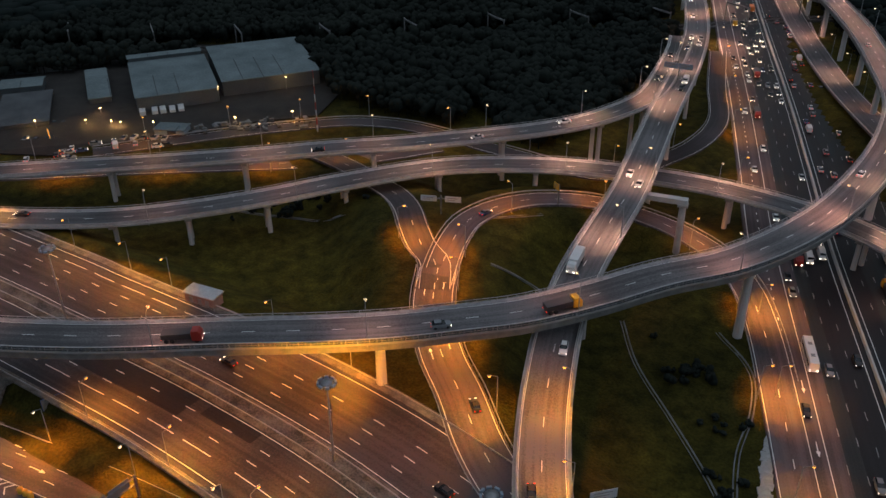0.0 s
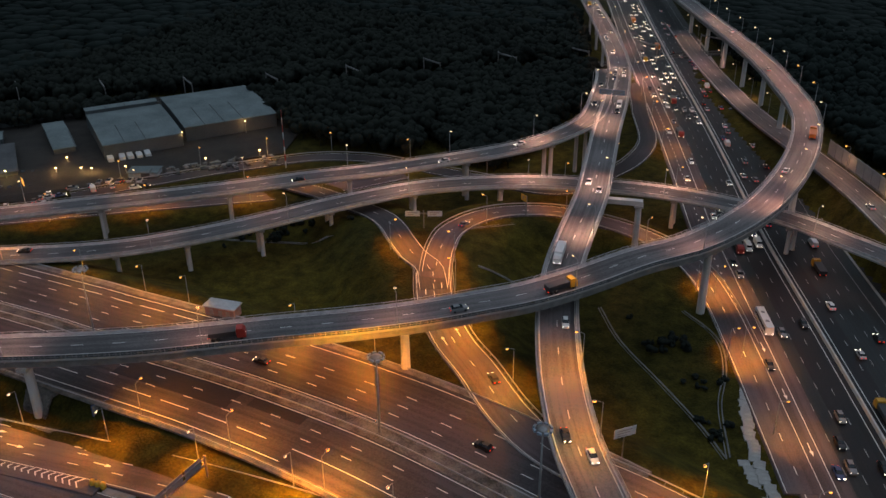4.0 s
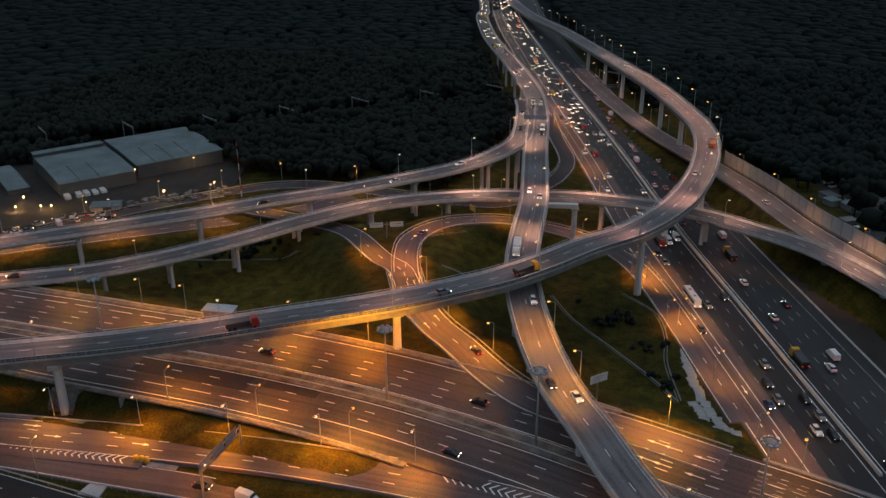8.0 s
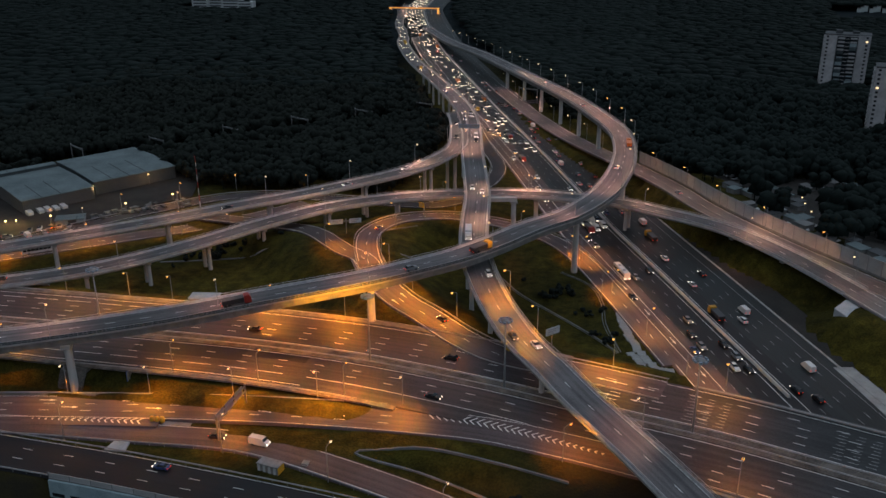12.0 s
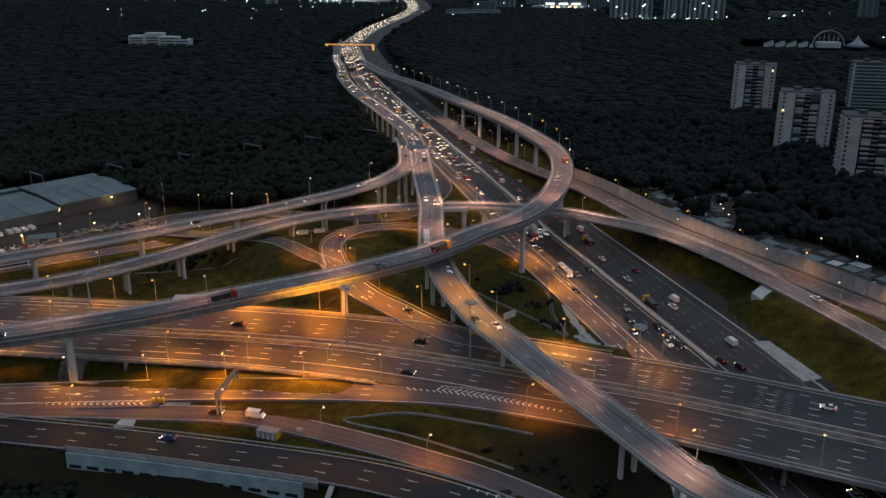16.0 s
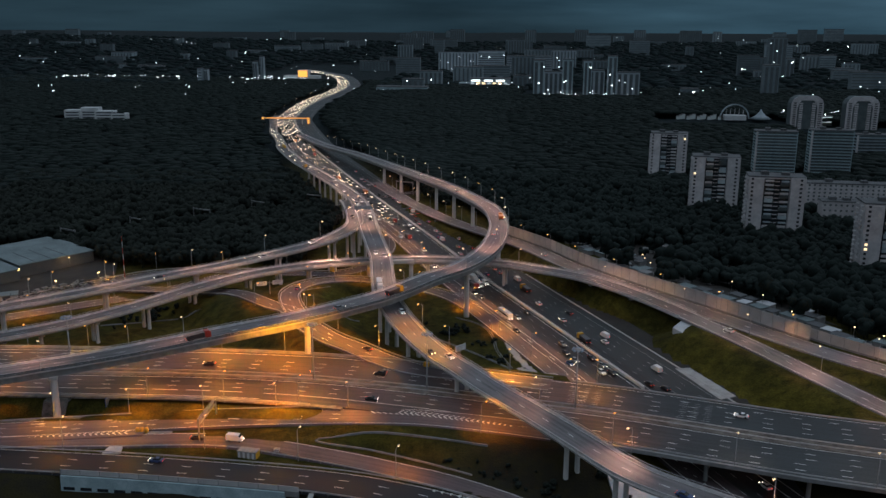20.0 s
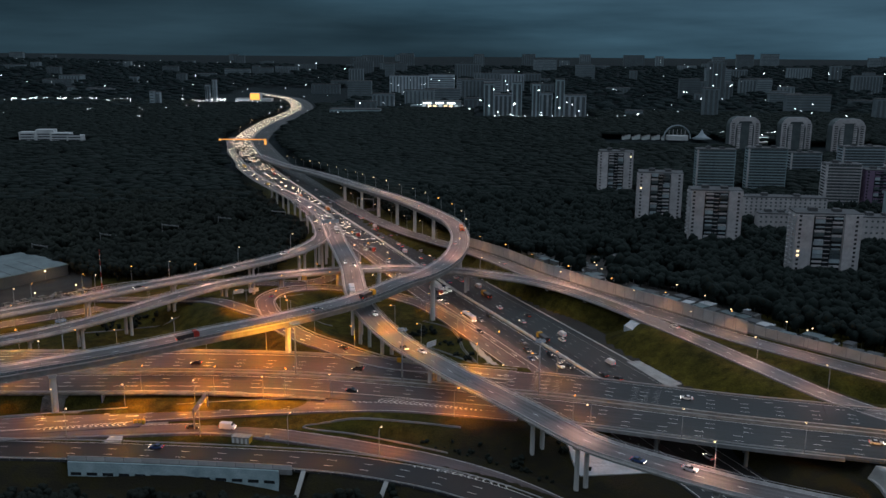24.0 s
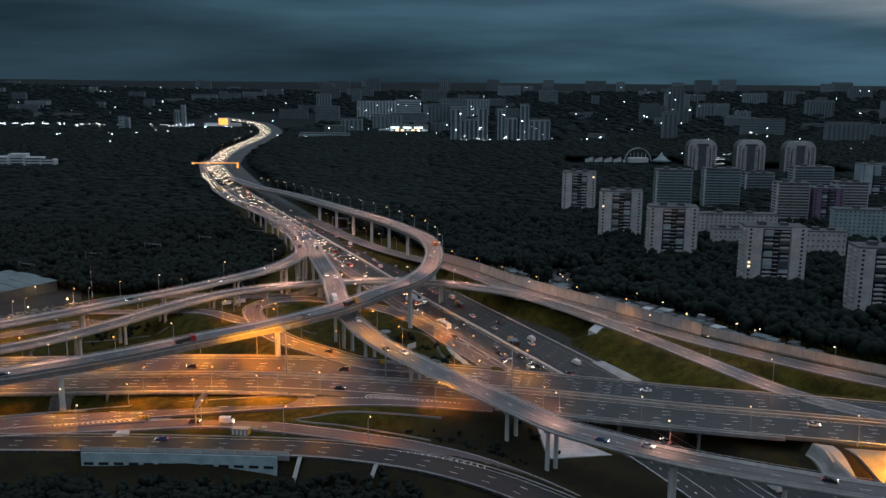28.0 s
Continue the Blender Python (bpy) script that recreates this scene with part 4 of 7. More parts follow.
A9, LO = (9.5, 1.6), (7.0, 1.2)
sx = lambda q, xs: [s_at_x(q, x) for x in xs]
lamps_along(R1, -21.8, sx(R1, (-133, -104, -76.5, -48.6, -20.7, 7)), lamp_a, *A9, [0.3 * W_HIGHWAY, 0.3 * W_HIGHWAY, 0.4 * W_HIGHWAY, 0.65 * W_HIGHWAY, 0.75 * W_HIGHWAY, 0.9 * W_HIGHWAY])
lamps_along(R1, 24.6, sx(R1, (-150, -112, -90, -74, -36, -14)), lamp_a, *A9, [0.3 * W_HIGHWAY, 0.3 * W_HIGHWAY, 0.4 * W_HIGHWAY, 0.4 * W_HIGHWAY, 0.65 * W_HIGHWAY, 0.65 * W_HIGHWAY])
lamps_along(R1, 24.6, sx(R1, (70,)), lamp_a, *A9, 0.62 * W_HIGHWAY)
lamps_along(R1, -23.2, sx(R1, (86, 112)), lamp_a, *A9, [0.4 * W_HIGHWAY, 0.2 * W_HIGHWAY])
lamps_along(R1, 23.4, sx(R1, (100,)), lamp_a, *A9, 0.22 * W_HIGHWAY, AMBER)
lamps_along(R1, -23.2, sx(R1, (150, 184, 220)), lamp_b, *A9, W_DIM, WHITE)
lamps_along(R3A, 7.0, sx(R3A, (-100, -74, -50, -26, 0, 22)), lamp_b, *LO, [0.4 * W_SLIP, 0.6 * W_SLIP, 0.9 * W_SLIP, W_SLIP, W_SLIP, 0.8 * W_SLIP])
lamps_along(R3B, -5.2, sx(R3B, (-60, -18, 14, 44)), lamp_b, *LO, [0, 0.3 * W_SLIP])
lamps_along(R5D, 6.4, (10, 34, 60, 84), lamp_a, *A9, [0.4 * W_HIGHWAY, 0.7 * W_HIGHWAY, 0.8 * W_HIGHWAY, 0.6 * W_HIGHWAY])
lamps_along(R5W, 5.4, (30, 62, 92), lamp_a, *LO, W_SLIP)
lamps_along(R5L, -5.4, (16, 52, 88, 122, 158, 196), lamp_a, *LO, 0.55 * W_SLIP)
lamps_along(V2B, 5.2, (560, 598), lamp_b, *LO, W_DECK, ROSE)
lamps_along(V2B, 5.2, (668, 694), lamp_a, *A9, 1.6 * W_DECK, WARM)
lamps_along(V2B, 5.2, (748, 790, 832), lamp_b, *LO, [0.25 * W_DECK, 0.5 * W_DECK, 0.5 * W_DECK], ROSE)
lamps_along(V2B, -5.2, (250, 290, 330, 372, 414, 456, 498), lamp_b, *LO, 0.85 * W_DECK, ROSE)
# these poles are unlit ones; their glow and light are added for the deck
lamps_along(V1, -5.3, (30, 76, 122, 168, 214, 258), lamp_b, *LO, 0.3 * W_DECK, ROSE)
lamps_along(V1, -5.3, (300, 328, 356, 384), lamp_b, *LO, 0.68 * W_DECK, ROSE)
lamps_along(V1, -5.3, (412, 440), lamp_a, *LO, 0.68 * W_DECK, ROSE)
lamps_along(V1, -5.3, (468, 496, 524, 552, 580, 606), lamp_b, *LO, 0.68 * W_DECK, ROSE)
lamps_along(V1, -5.3, np.arange(625, 860, 27), lamp_b, *LO, 0)
lamps_along(V2A, -4.9, (40, 76, 110, 146, 186, 224, 262, 300), lamp_b, *LO, [0.8 * W_DECK] * 3 + [0.35 * W_DECK] * 5, ROSE)
lamps_along(V3, -5.1, (60, 104, 148, 194, 240, 290, 345, 395), lamp_b, *LO, [0.22 * W_DECK] * 3 + [1.1 * W_DECK] * 5, ROSE)
lamps_along(V3, 5.4, (440, 478, 516, 552), lamp_b, *LO, 0.4 * W_DECK, ROSE)
lamps_along(R6, 6.0, (524, 560, 598, 640), lamp_b, *A9, 0.7 * W_WALL, ROSE)
lamps_along(R6, 6.0, (232, 262, 292, 322, 352, 384, 416, 450, 488), lamp_a, *A9, 0.8 * W_WALL, (1.0, 0.4, 0.16))
lamps_along(R6, 6.6, (20, 52, 84, 116, 148, 180, 208), lamp_b, *A9, [0, W_DECK], ROSE)
lamps_along(R7, -6.0, (70, 105, 140, 178, 205), lamp_a, *A9, 0.35 * W_HIGHWAY)
lamps_along(R8, 5.0, (20, 52, 80, 106, 140, 176, 214, 248), lamp_a, *A9, [0.5 * W_SLIP, 0])
lamps_along(R2, 25.6, [float(v) for v in np.interp((20, 48, 78, 110, 146, 184, 226, 262, 300), R2[::-1, 1][R2[::-1, 1] < 400][::-1], arc(R2)[R2[:, 1] < 400])], lamp_a, *A9, 0.25 * W_HIGHWAY, AMBER)
put_lamp(lamp_a, 67.5, -53.0, 4.4, radians(42), 9.5, 1.6, 0.25 * W_HIGHWAY)
lamps_along(R2, 26.5, [s_at_y(R2, y) for y in range(330, 860, 66)], lamp_b, *A9, 2.8 * W_DECK, ROSE)
lamps_along(R2, 26.5, [s_at_y(R2, y) for y in range(900, 1700, 130)], lamp_b, *A9, 4.5 * W_DECK, ROSE)
mast = high_mast()
mast.matrix_basis = Matrix.Translation((5.0, -17.2, 4.6))
for x in (46, 98, -84):
    i = int(np.argmin(np.abs(R1[:, 0] - x)))
    copy_thing(mast, Matrix.Translation((R1[i, 0], R1[i, 1], 4.6)))
# an added floodlight, no known fixture, low on the median mast, that washes the flyover's girder
fl = tagged(new("girder_floodlight"), "added amber floodlight on the median mast that lights the girder", "floodlight")
fl.matrix_basis = Matrix.Translation((4.4, -17.0, 7.5))
piece("housing", mesh_from("housing", box_verts(-0.45, 0.1, -0.3, 0.3, -0.25, 0.25), BOX, "flood_body"), fl)
piece("lens", mesh_from("lens", box_verts(-0.5, -0.454, -0.26, 0.26, -0.2, 0.2), BOX, "lamp_warm"), fl, "glowing amber lens")
d = bpy.data.lights.new("girder_light", "SPOT")
d.energy, d.color, d.shadow_soft_size, d.spot_size, d.spot_blend = W_GIRDER, (1.0, 0.29, 0.008), 0.2, radians(100), 1.0
new("girder_light", d).matrix_basis = look((3.4, -16.5, 7.6), (-8, -3, 16.5))


# ---- vehicles ----
for nm, c in (("white", (0.75, 0.75, 0.74)), ("black", (0.012, 0.012, 0.014)), ("grey", (0.2, 0.21, 0.22)), ("silver", (0.45, 0.46, 0.47)), ("red", (0.35, 0.03, 0.02)), ("blue", (0.03, 0.06, 0.16)), ("yellow", (0.6, 0.32, 0.02)), ("orange", (0.6, 0.16, 0.02)), ("cargo", (0.03, 0.032, 0.035))):
    M["car_" + nm] = surf("car_" + nm, tuple(0.9 * v for v in c), c, 0.3, 0.8, 12, 0.0)
M["car_glass"] = surf("car_glass", (0.01, 0.012, 0.015), (0.02, 0.022, 0.026), 0.12, 1, 5, 0.0)
M["tyre"] = surf("tyre", (0.012, 0.012, 0.012), (0.025, 0.025, 0.025), 0.9, 2, 20, 0.1)
M["headlight"] = glow("headlight", (1.0, 0.88, 0.7), HEAD_GLOW)
M["headlight_far"] = glow("headlight_far", (1.0, 0.82, 0.58), 0.9 * HEAD_GLOW)
M["headlight_queue"] = glow("headlight_queue", (1.0, 0.83, 0.6), 0.65 * HEAD_GLOW)
M["taillight"] = glow("taillight", (1.0, 0.05, 0.02), TAIL_GLOW)


def hull(name, secs, material, smooth=False):
    """Cross-sections along x, each (x, half width, low, high, top half width): a closed body."""
    v, f = [], []
    for x, w, lo, hi, tw in secs:
        v += [(x, -w, lo), (x, w, lo), (x, w, lo + 0.6 * (hi - lo)), (x, tw, hi), (x, -tw, hi), (x, -w, lo + 0.6 * (hi - lo))]
    n = 6
    for i in range(len(secs) - 1):
        for j in range(n):
            a, b = i * n + j, i * n + (j + 1) % n
            f.append((a, b, b + n, a + n))
    f.append(tuple(range(n))[::-1])
    f.append(tuple(range((len(secs) - 1) * n, len(secs) * n)))
    return mesh_from(name, v, f, material, smooth=smooth)


def wheel_mesh(r, w):
    me = lathe("wheel", [(r * 0.6, -w / 2), (r, -w / 2 + 0.03), (r, w / 2 - 0.03), (r * 0.6, w / 2)], "tyre", 10)
    me.transform(Matrix.Rotation(math.pi / 2, 4, "X"))
    return me


WHEEL, WHEEL_BIG = wheel_mesh(0.32, 0.22), wheel_mesh(0.5, 0.3)
RIM = lathe("rim", [(0.19, -0.115), (0.17, 0.0), (0.19, 0.115)], "steel", 8)
RIM.transform(Matrix.Rotation(math.pi / 2, 4, "X"))


def lamp_mesh(name, mat, w, h):
    return mesh_from(name, box_verts(-0.04, 0.05, -w / 2, w / 2, -h / 2, h / 2), BOX, mat)


HEAD_OFF, TAIL_OFF = lamp_mesh("headlight", "car_silver", 0.42, 0.2), lamp_mesh("taillight", "car_red", 0.36, 0.16)
HEAD_FAR = lamp_mesh("headlight", "headlight_far", 0.38, 0.24)
HEAD, TAIL = lamp_mesh("headlight", "headlight", 0.42, 0.2), lamp_mesh("taillight", "taillight", 0.36, 0.16)


def finish(root, wheels, big, heads, tails, lit=True):
    for x, y in wheels:
        w = piece("wheel", WHEEL_BIG if big else WHEEL, root, "", Matrix.Translation((x, y, 0.5 if big else 0.32)))
        if big:
            piece("rim", RIM, w)
    for x, y, z in heads:
        piece("headlight", HEAD, root, "bright headlight", Matrix.Translation((x, y, z)))
    for x, y, z in tails:
        piece("taillight", TAIL, root, "", Matrix.Translation((x, y, z)))
    return root


def car(color, kind="sedan"):
    words = {"sedan": f"{color} saloon car with its lights on, on the road", "suv": f"{color} off-road car with its lights on, on the road", "van": f"{color} delivery van with its lights on, on the road"}
    root = tagged(new("van" if kind == "van" else "car"), words[kind], "van" if kind == "van" else "car", group="cars on the roads")
    mt = "car_" + color
    if kind == "van":
        L, W, H = 2.7, 0.98, 2.3
        piece("body", hull("body", [(-L, 0.95, 0.4, 2.2, 0.88), (-L + 0.1, W, 0.35, 2.3, 0.9), (1.2, W, 0.35, 2.3, 0.9), (1.9, W, 0.35, 1.5, 0.85), (L - 0.1, W, 0.35, 1.15, 0.85), (L, 0.85, 0.4, 0.95, 0.75)], mt), root)
        piece("windscreen", mesh_from("windscreen", [(1.24, -0.84, 2.22), (1.24, 0.84, 2.22), (1.96, 0.84, 1.55), (1.96, -0.84, 1.55), (1.2, -0.84, 2.1), (1.2, 0.84, 2.1), (1.8, 0.84, 1.4), (1.8, -0.84, 1.4)], [(0, 3, 2, 1), (4, 5, 6, 7), (0, 1, 5, 4), (1, 2, 6, 5), (2, 3, 7, 6), (3, 0, 4, 7)], "car_glass"), root, "dark windscreen")
        return finish(root, [(x, y) for x in (-1.6, 1.75) for y in (-0.88, 0.88)], False, [(L - 0.05, y, 0.8) for y in (-0.68, 0.68)], [(-L - 0.02, y, 1.0) for y in (-0.8, 0.8)])
    up = 0.25 if kind == "suv" else 0.0
    L, W = 2.25, 0.9
    piece("body", hull("body", [(-L, 0.8, 0.35, 0.8 + up, 0.7), (-L + 0.15, W, 0.28, 0.95 + up, 0.82), (-1.2, W, 0.25, 0.98 + up, 0.84), (0.9, W, 0.25, 0.96 + up, 0.84), (L - 0.35, W, 0.28, 0.82 + up, 0.78), (L, 0.75, 0.35, 0.62 + up, 0.62)], mt), root)
    back = -L + 0.25 if kind == "suv" else -1.55
    piece("glasshouse", hull("glasshouse", [(back, 0.82, 0.93 + up, 1.0 + up, 0.7), (back + 0.45, 0.82, 0.93 + up, 1.4 + up, 0.62), (0.1, 0.82, 0.93 + up, 1.42 + up, 0.62), (0.95, 0.82, 0.92 + up, 0.98 + up, 0.7)], "car_glass"), root, "dark tinted windows")
    piece("roof", mesh_from("roof", box_verts(back + 0.5, 0.05, -0.6, 0.6, 1.4 + up, 1.46 + up), BOX, mt), root)
    return finish(root, [(x, y) for x in (-1.35, 1.4) for y in (-0.82, 0.82)], False, [(L - 0.1, y, 0.62 + up * 0.6) for y in (-0.6, 0.6)], [(-L - 0.02, y, 0.75 + up * 0.6) for y in (-0.6, 0.6)])


def truck(cab, load, kind="tipper"):
    what = {"tipper": "tipper lorry with a dark loaded body", "box": "box lorry with a white cargo box"}[kind]
    root = tagged(new("lorry"), f"{cab} {what}, on the road", "lorry", group="lorries on the roads")
    piece("cab", hull("cab", [(2.0, 1.2, 0.6, 2.9, 1.1), (3.5, 1.22, 0.55, 2.95, 1.12), (4.1, 1.2, 0.5, 2.2, 1.1), (4.2, 1.1, 0.6, 1.2, 1.05)], "car_" + cab), root, f"{cab} driver's cab")
    piece("windscreen", mesh_from("windscreen", [(3.62, -1.0, 2.8), (3.62, 1.0, 2.8), (4.16, 1.02, 1.9), (4.16, -1.02, 1.9), (3.5, -1.0, 2.7), (3.5, 1.0, 2.7), (4.0, 1.02, 1.8), (4.0, -1.02, 1.8)], [(0, 3, 2, 1), (4, 5, 6, 7), (0, 1, 5, 4), (1, 2, 6, 5), (2, 3, 7, 6), (3, 0, 4, 7)], "car_glass"), root)
    piece("chassis", mesh_from("chassis", box_verts(-4.6, 2.2, -0.5, 0.5, 0.6, 0.95), BOX, "tyre"), root)
    if kind == "tipper":
        piece("tipper_body", hull("tipper_body", [(-4.7, 1.15, 1.0, 2.3, 1.25), (1.7, 1.15, 1.0, 2.5, 1.25), (1.85, 1.1, 1.3, 2.5, 1.2)], load), root)
    else:
        piece("cargo_box", hull("cargo_box", [(-5.0, 1.2, 1.0, 3.4, 1.2), (1.8, 1.2, 1.0, 3.4, 1.2), (1.9, 1.15, 1.1, 3.3, 1.1)], load), root)
    return finish(root, [(x, y) for x in (-3.7, -2.4, 3.0) for y in (-1.05, 1.05)], True, [(4.15, y, 0.95) for y in (-0.85, 0.85)], [(-4.75, y, 1.0) for y in (-0.9, 0.9)])


def bus(color):
    root = tagged(new("bus"), f"long {color} city bus with dark windows, on the road", "bus", group="buses on the roads")
    piece("body", hull("body", [(-6, 1.2, 0.4, 2.9, 1.1), (-5.8, 1.25, 0.35, 3.05, 1.12), (5.8, 1.25, 0.35, 3.05, 1.12), (6, 1.2, 0.4, 2.9, 1.1)], "car_" + color), root)
    for k in range(7):
        for y in (-1.27, 1.22):
            piece("window", mesh_from("window", box_verts(-5.4 + k * 1.55, -4.05 + k * 1.55, y, y + 0.05, 1.3, 2.2), BOX, "car_glass"), root)
    for x in (-2.5, 2.5):
        piece("roof_hatch", mesh_from("roof_hatch", box_verts(x - 0.5, x + 0.5, -0.5, 0.5, 3.0, 3.16), BOX, "steel"), root)
    return finish(root, [(x, y) for x in (-3.4, 3.9) for y in (-1.1, 1.1)], True, [(6.0, y, 0.8) for y in (-0.9, 0.9)], [(-6.03, y, 1.0) for y in (-0.95, 0.95)])


FLEET = [car(c, k) for c, k in (("white", "sedan"), ("silver", "sedan"), ("black", "sedan"), ("grey", "suv"), ("white", "suv"), ("blue", "sedan"), ("white", "van"), ("black", "suv"))]
LORRIES = [truck("white", "car_white", "box"), truck("red", "car_cargo"), truck("yellow", "car_cargo"), truck("orange", "car_orange")]
BUS = bus("white")


def far_car(color, lit=True):
    """A car that stays far off: body, windows and one pair of lamps at each end."""
    root = tagged(new("car"), f"{color} car in the distant queue with its headlights on" if lit else f"{color} parked car behind the noise wall", "car", group="cars on the roads" if lit else "parked cars")
    piece("body", hull("body", [(-2.2, 0.8, 0.3, 0.85, 0.75), (-1.9, 0.9, 0.25, 1.0, 0.8), (1.6, 0.9, 0.25, 0.9, 0.8), (2.2, 0.75, 0.35, 0.65, 0.65)], "car_" + color), root)
    piece("glasshouse", hull("glasshouse", [(-1.6, 0.8, 0.93, 1.0, 0.7), (-1.0, 0.8, 0.93, 1.42, 0.62), (0.1, 0.8, 0.93, 1.42, 0.62), (0.9, 0.8, 0.9, 0.98, 0.7)], "car_glass"), root)
    for y in (-0.6, 0.6):
        piece("headlight", HEAD_FAR if lit else HEAD_OFF, root, "", Matrix.Translation((2.15, y, 0.65)))
    piece("taillight", TAIL if lit else TAIL_OFF, root, "", Matrix.Translation((-2.22, 0, 0.8)))
    return root


FAR_FLEET = [far_car(c) for c in ("white", "silver", "black", "grey")]
PARKED = [far_car(c, False) for c in ("white", "silver", "grey")]
placed = set()
rv = random.Random(7)


def drive(thing, q, s, o, back, dz=0.03):
    """Sets a vehicle on a way at arc length s and offset o; back: it drives against the way's direction."""
    p, g = at_arc(q, s)
    a = arc(q)
    z1, z0 = np.interp(s + 3, a, q[:, 2]), np.interp(s - 3, a, q[:, 2])
    pitch = -math.atan2(z1 - z0, 6.0)
    m = Matrix.Translation((p[0] - o * math.sin(g), p[1] + o * math.cos(g), p[2] + dz)) @ Matrix.Rotation(g + (math.pi if back else 0), 4, "Z") @ Matrix.Rotation(-pitch if back else pitch, 4, "Y")
    if thing not in placed:
        placed.add(thing)
        thing.matrix_basis = m
        return thing
    return copy_thing(thing, m)


def traffic(q, lanes, s0, s1, gap, back, vans=0.06, jitter=0.3, fleet=FLEET):
    for o in lanes:
        s = s0 + rv.random() * gap
        while s < s1:
            t = rv.choice(LORRIES) if rv.random() < vans else rv.choice(fleet)
            drive(t, q, s, o + rv.uniform(-jitter, jitter), back)
            s += max(8.5, rv.expovariate(1 / gap))


# the flyovers and the highway: few vehicles
for thing, q, s, o, back in (
    (LORRIES[1], V1, 128, -2.2, False), (LORRIES[2], V1, 212, -2.2, False), (FLEET[3], V1, 184, -2.0, False), (FLEET[2], V1, 60, -2.2, False), (FLEET[0], V1, 330, 2.0, False), (LORRIES[3], V1, 372, -2.0, False), (FLEET[1], V1, 470, 1.9, False), (FLEET[4], V1, 560, -1.9, False),
    (FLEET[0], V2B, 700, 2.0, False), (FLEET[2], V2B, 693, -2.0, False), (FLEET[4], V2B, 650, 2.1, False), (FLEET[0], V2B, 560, -2, False), (FLEET[1], V2B, 566, 2, False), (FLEET[5], V2B, 812, -2.0, False), (FLEET[1], V2B, 826, 2.0, False), (FLEET[2], V2B, 880, 1.9, False), (LORRIES[0], V2B, 616, -2, False),
    (FLEET[1], V2A, 150, 1.9, False), (FLEET[0], V2A, 118, -1.9, False), (FLEET[2], V2A, 205, 1.8, False), (FLEET[2], V3, 64, 2.0, True), (FLEET[4], V3, 470, 1.9, True),
    (FLEET[2], R1, s_at_x(R1, -38), 9.0, True), (FLEET[7], R1, s_at_x(R1, 26), 9.1, True), (FLEET[2], R1, s_at_x(R1, 32), -13.0, False), (FLEET[0], R1, s_at_x(R1, 150), 12.8, True), (FLEET[1], R1, s_at_x(R1, 205), -9, False),
    (FLEET[6], R3B, s_at_x(R3B, -8), 0.2, False), (FLEET[2], R3B, s_at_x(R3B, -22), 0.1, False), (FLEET[5], R4, s_at_x(R4, -30), 3.6, True),
    (FLEET[2], R5D, 58, 2, True), (FLEET[5], R5L, 44, -1.5, False), (FLEET[1], R6, 330, -2.0, True), (FLEET[0], R6, 262, 1.8, False), (BUS, R7, 120, -2.0, False), (BUS, R2, s_at_y(R2, 96), 15.2, True),
):
    drive(thing, q, s, o, back)
traffic(R9, (-2.0, 1.6), 170, arc(R9)[-1] - 5, 15, False, 0.0, fleet=FAR_FLEET)
traffic(V2B, (-2.0, 2.0), 12, 200, 17, False, 0.03, fleet=FAR_FLEET)
traffic(V2B, (-2.0, 2.0), 200, 520, 34, False, 0.03)
traffic(V2A, (-1.8, 2.0), 10, 70, 40, False, 0.0)
traffic(R2, (3.8, 7.5, 11.2, 15.0), s_at_y(R2, 0), s_at_y(R2, 140), 44, True, 0.08)
traffic(R2, (3.8, 7.5, 11.2, 15.0), s_at_y(R2, 140), s_at_y(R2, 300), 30, True, 0.06)
traffic(R2, (3.8, 7.5, 11.2, 15.0), s_at_y(R2, 300), s_at_y(R2, 440), 19, True, fleet=FAR_FLEET)
traffic(R2, (3.8, 7.5, 11.2, 15.0), s_at_y(R2, 440), s_at_y(R2, 700), 19, True, 0.04, fleet=FAR_FLEET)
traffic(R2, (19.5,), s_at_y(R2, 60), s_at_y(R2, 320), 45, True, 0.0)
traffic(R2, (-3.8, -7.5, -11.2, -15.0), s_at_y(R2, -10), s_at_y(R2, 380), 75, False)
traffic(R2, (-3.8, -7.5, -11.2), s_at_y(R2, 380), s_at_y(R2, 700), 80, False, 0.04, fleet=FAR_FLEET)
traffic(R2, (5.0, -5.5), s_at_y(R2, -140), s_at_y(R2, -60), 40, False, 0.0)


def far_queue():
    """The far end of the queue: too many vehicles to tell apart, each a low body with two headlights."""
    body, light = [], []
    a0, a1 = s_at_y(R2, 700), arc(R2)[-1]
    for o in (3.8, 7.5, 11.2, 15.0, 18.8, 22.5):
        s = a0 + rv.random() * 10
        while s < a1 - 5:
            p, g = at_arc(R2, s)
            c, n = np.array([math.cos(g), math.sin(g)]), np.array([-math.sin(g), math.cos(g)])
            b = p[:2] + n * o

            def bx(x0, x1, y0, y1, z0, z1):
                return [(*(b + c * x + n * y), p[2] + z) for z in (z0, z1) for x, y in ((x0, y0), (x1, y0), (x1, y1), (x0, y1))]

            body.append(bx(-2.2, 2.2, -0.9, 0.9, 0.3, 1.4))
            for y in (-0.65, 0.65):
                light.append(bx(-2.35, -2.2, y - 0.26, y + 0.26, 0.5, 0.9))
            s += rv.uniform(14, 40) if p[1] < 1300 else rv.uniform(16, 46)
    root = tagged(new("far_traffic"), "distant queue of cars with glowing headlights", "traffic", kind="stuff")
    piece("bodies", boxes("bodies", body, "car_grey"), root)
    piece("headlights", boxes("headlights", light, "headlight_queue"), root)


far_queue()


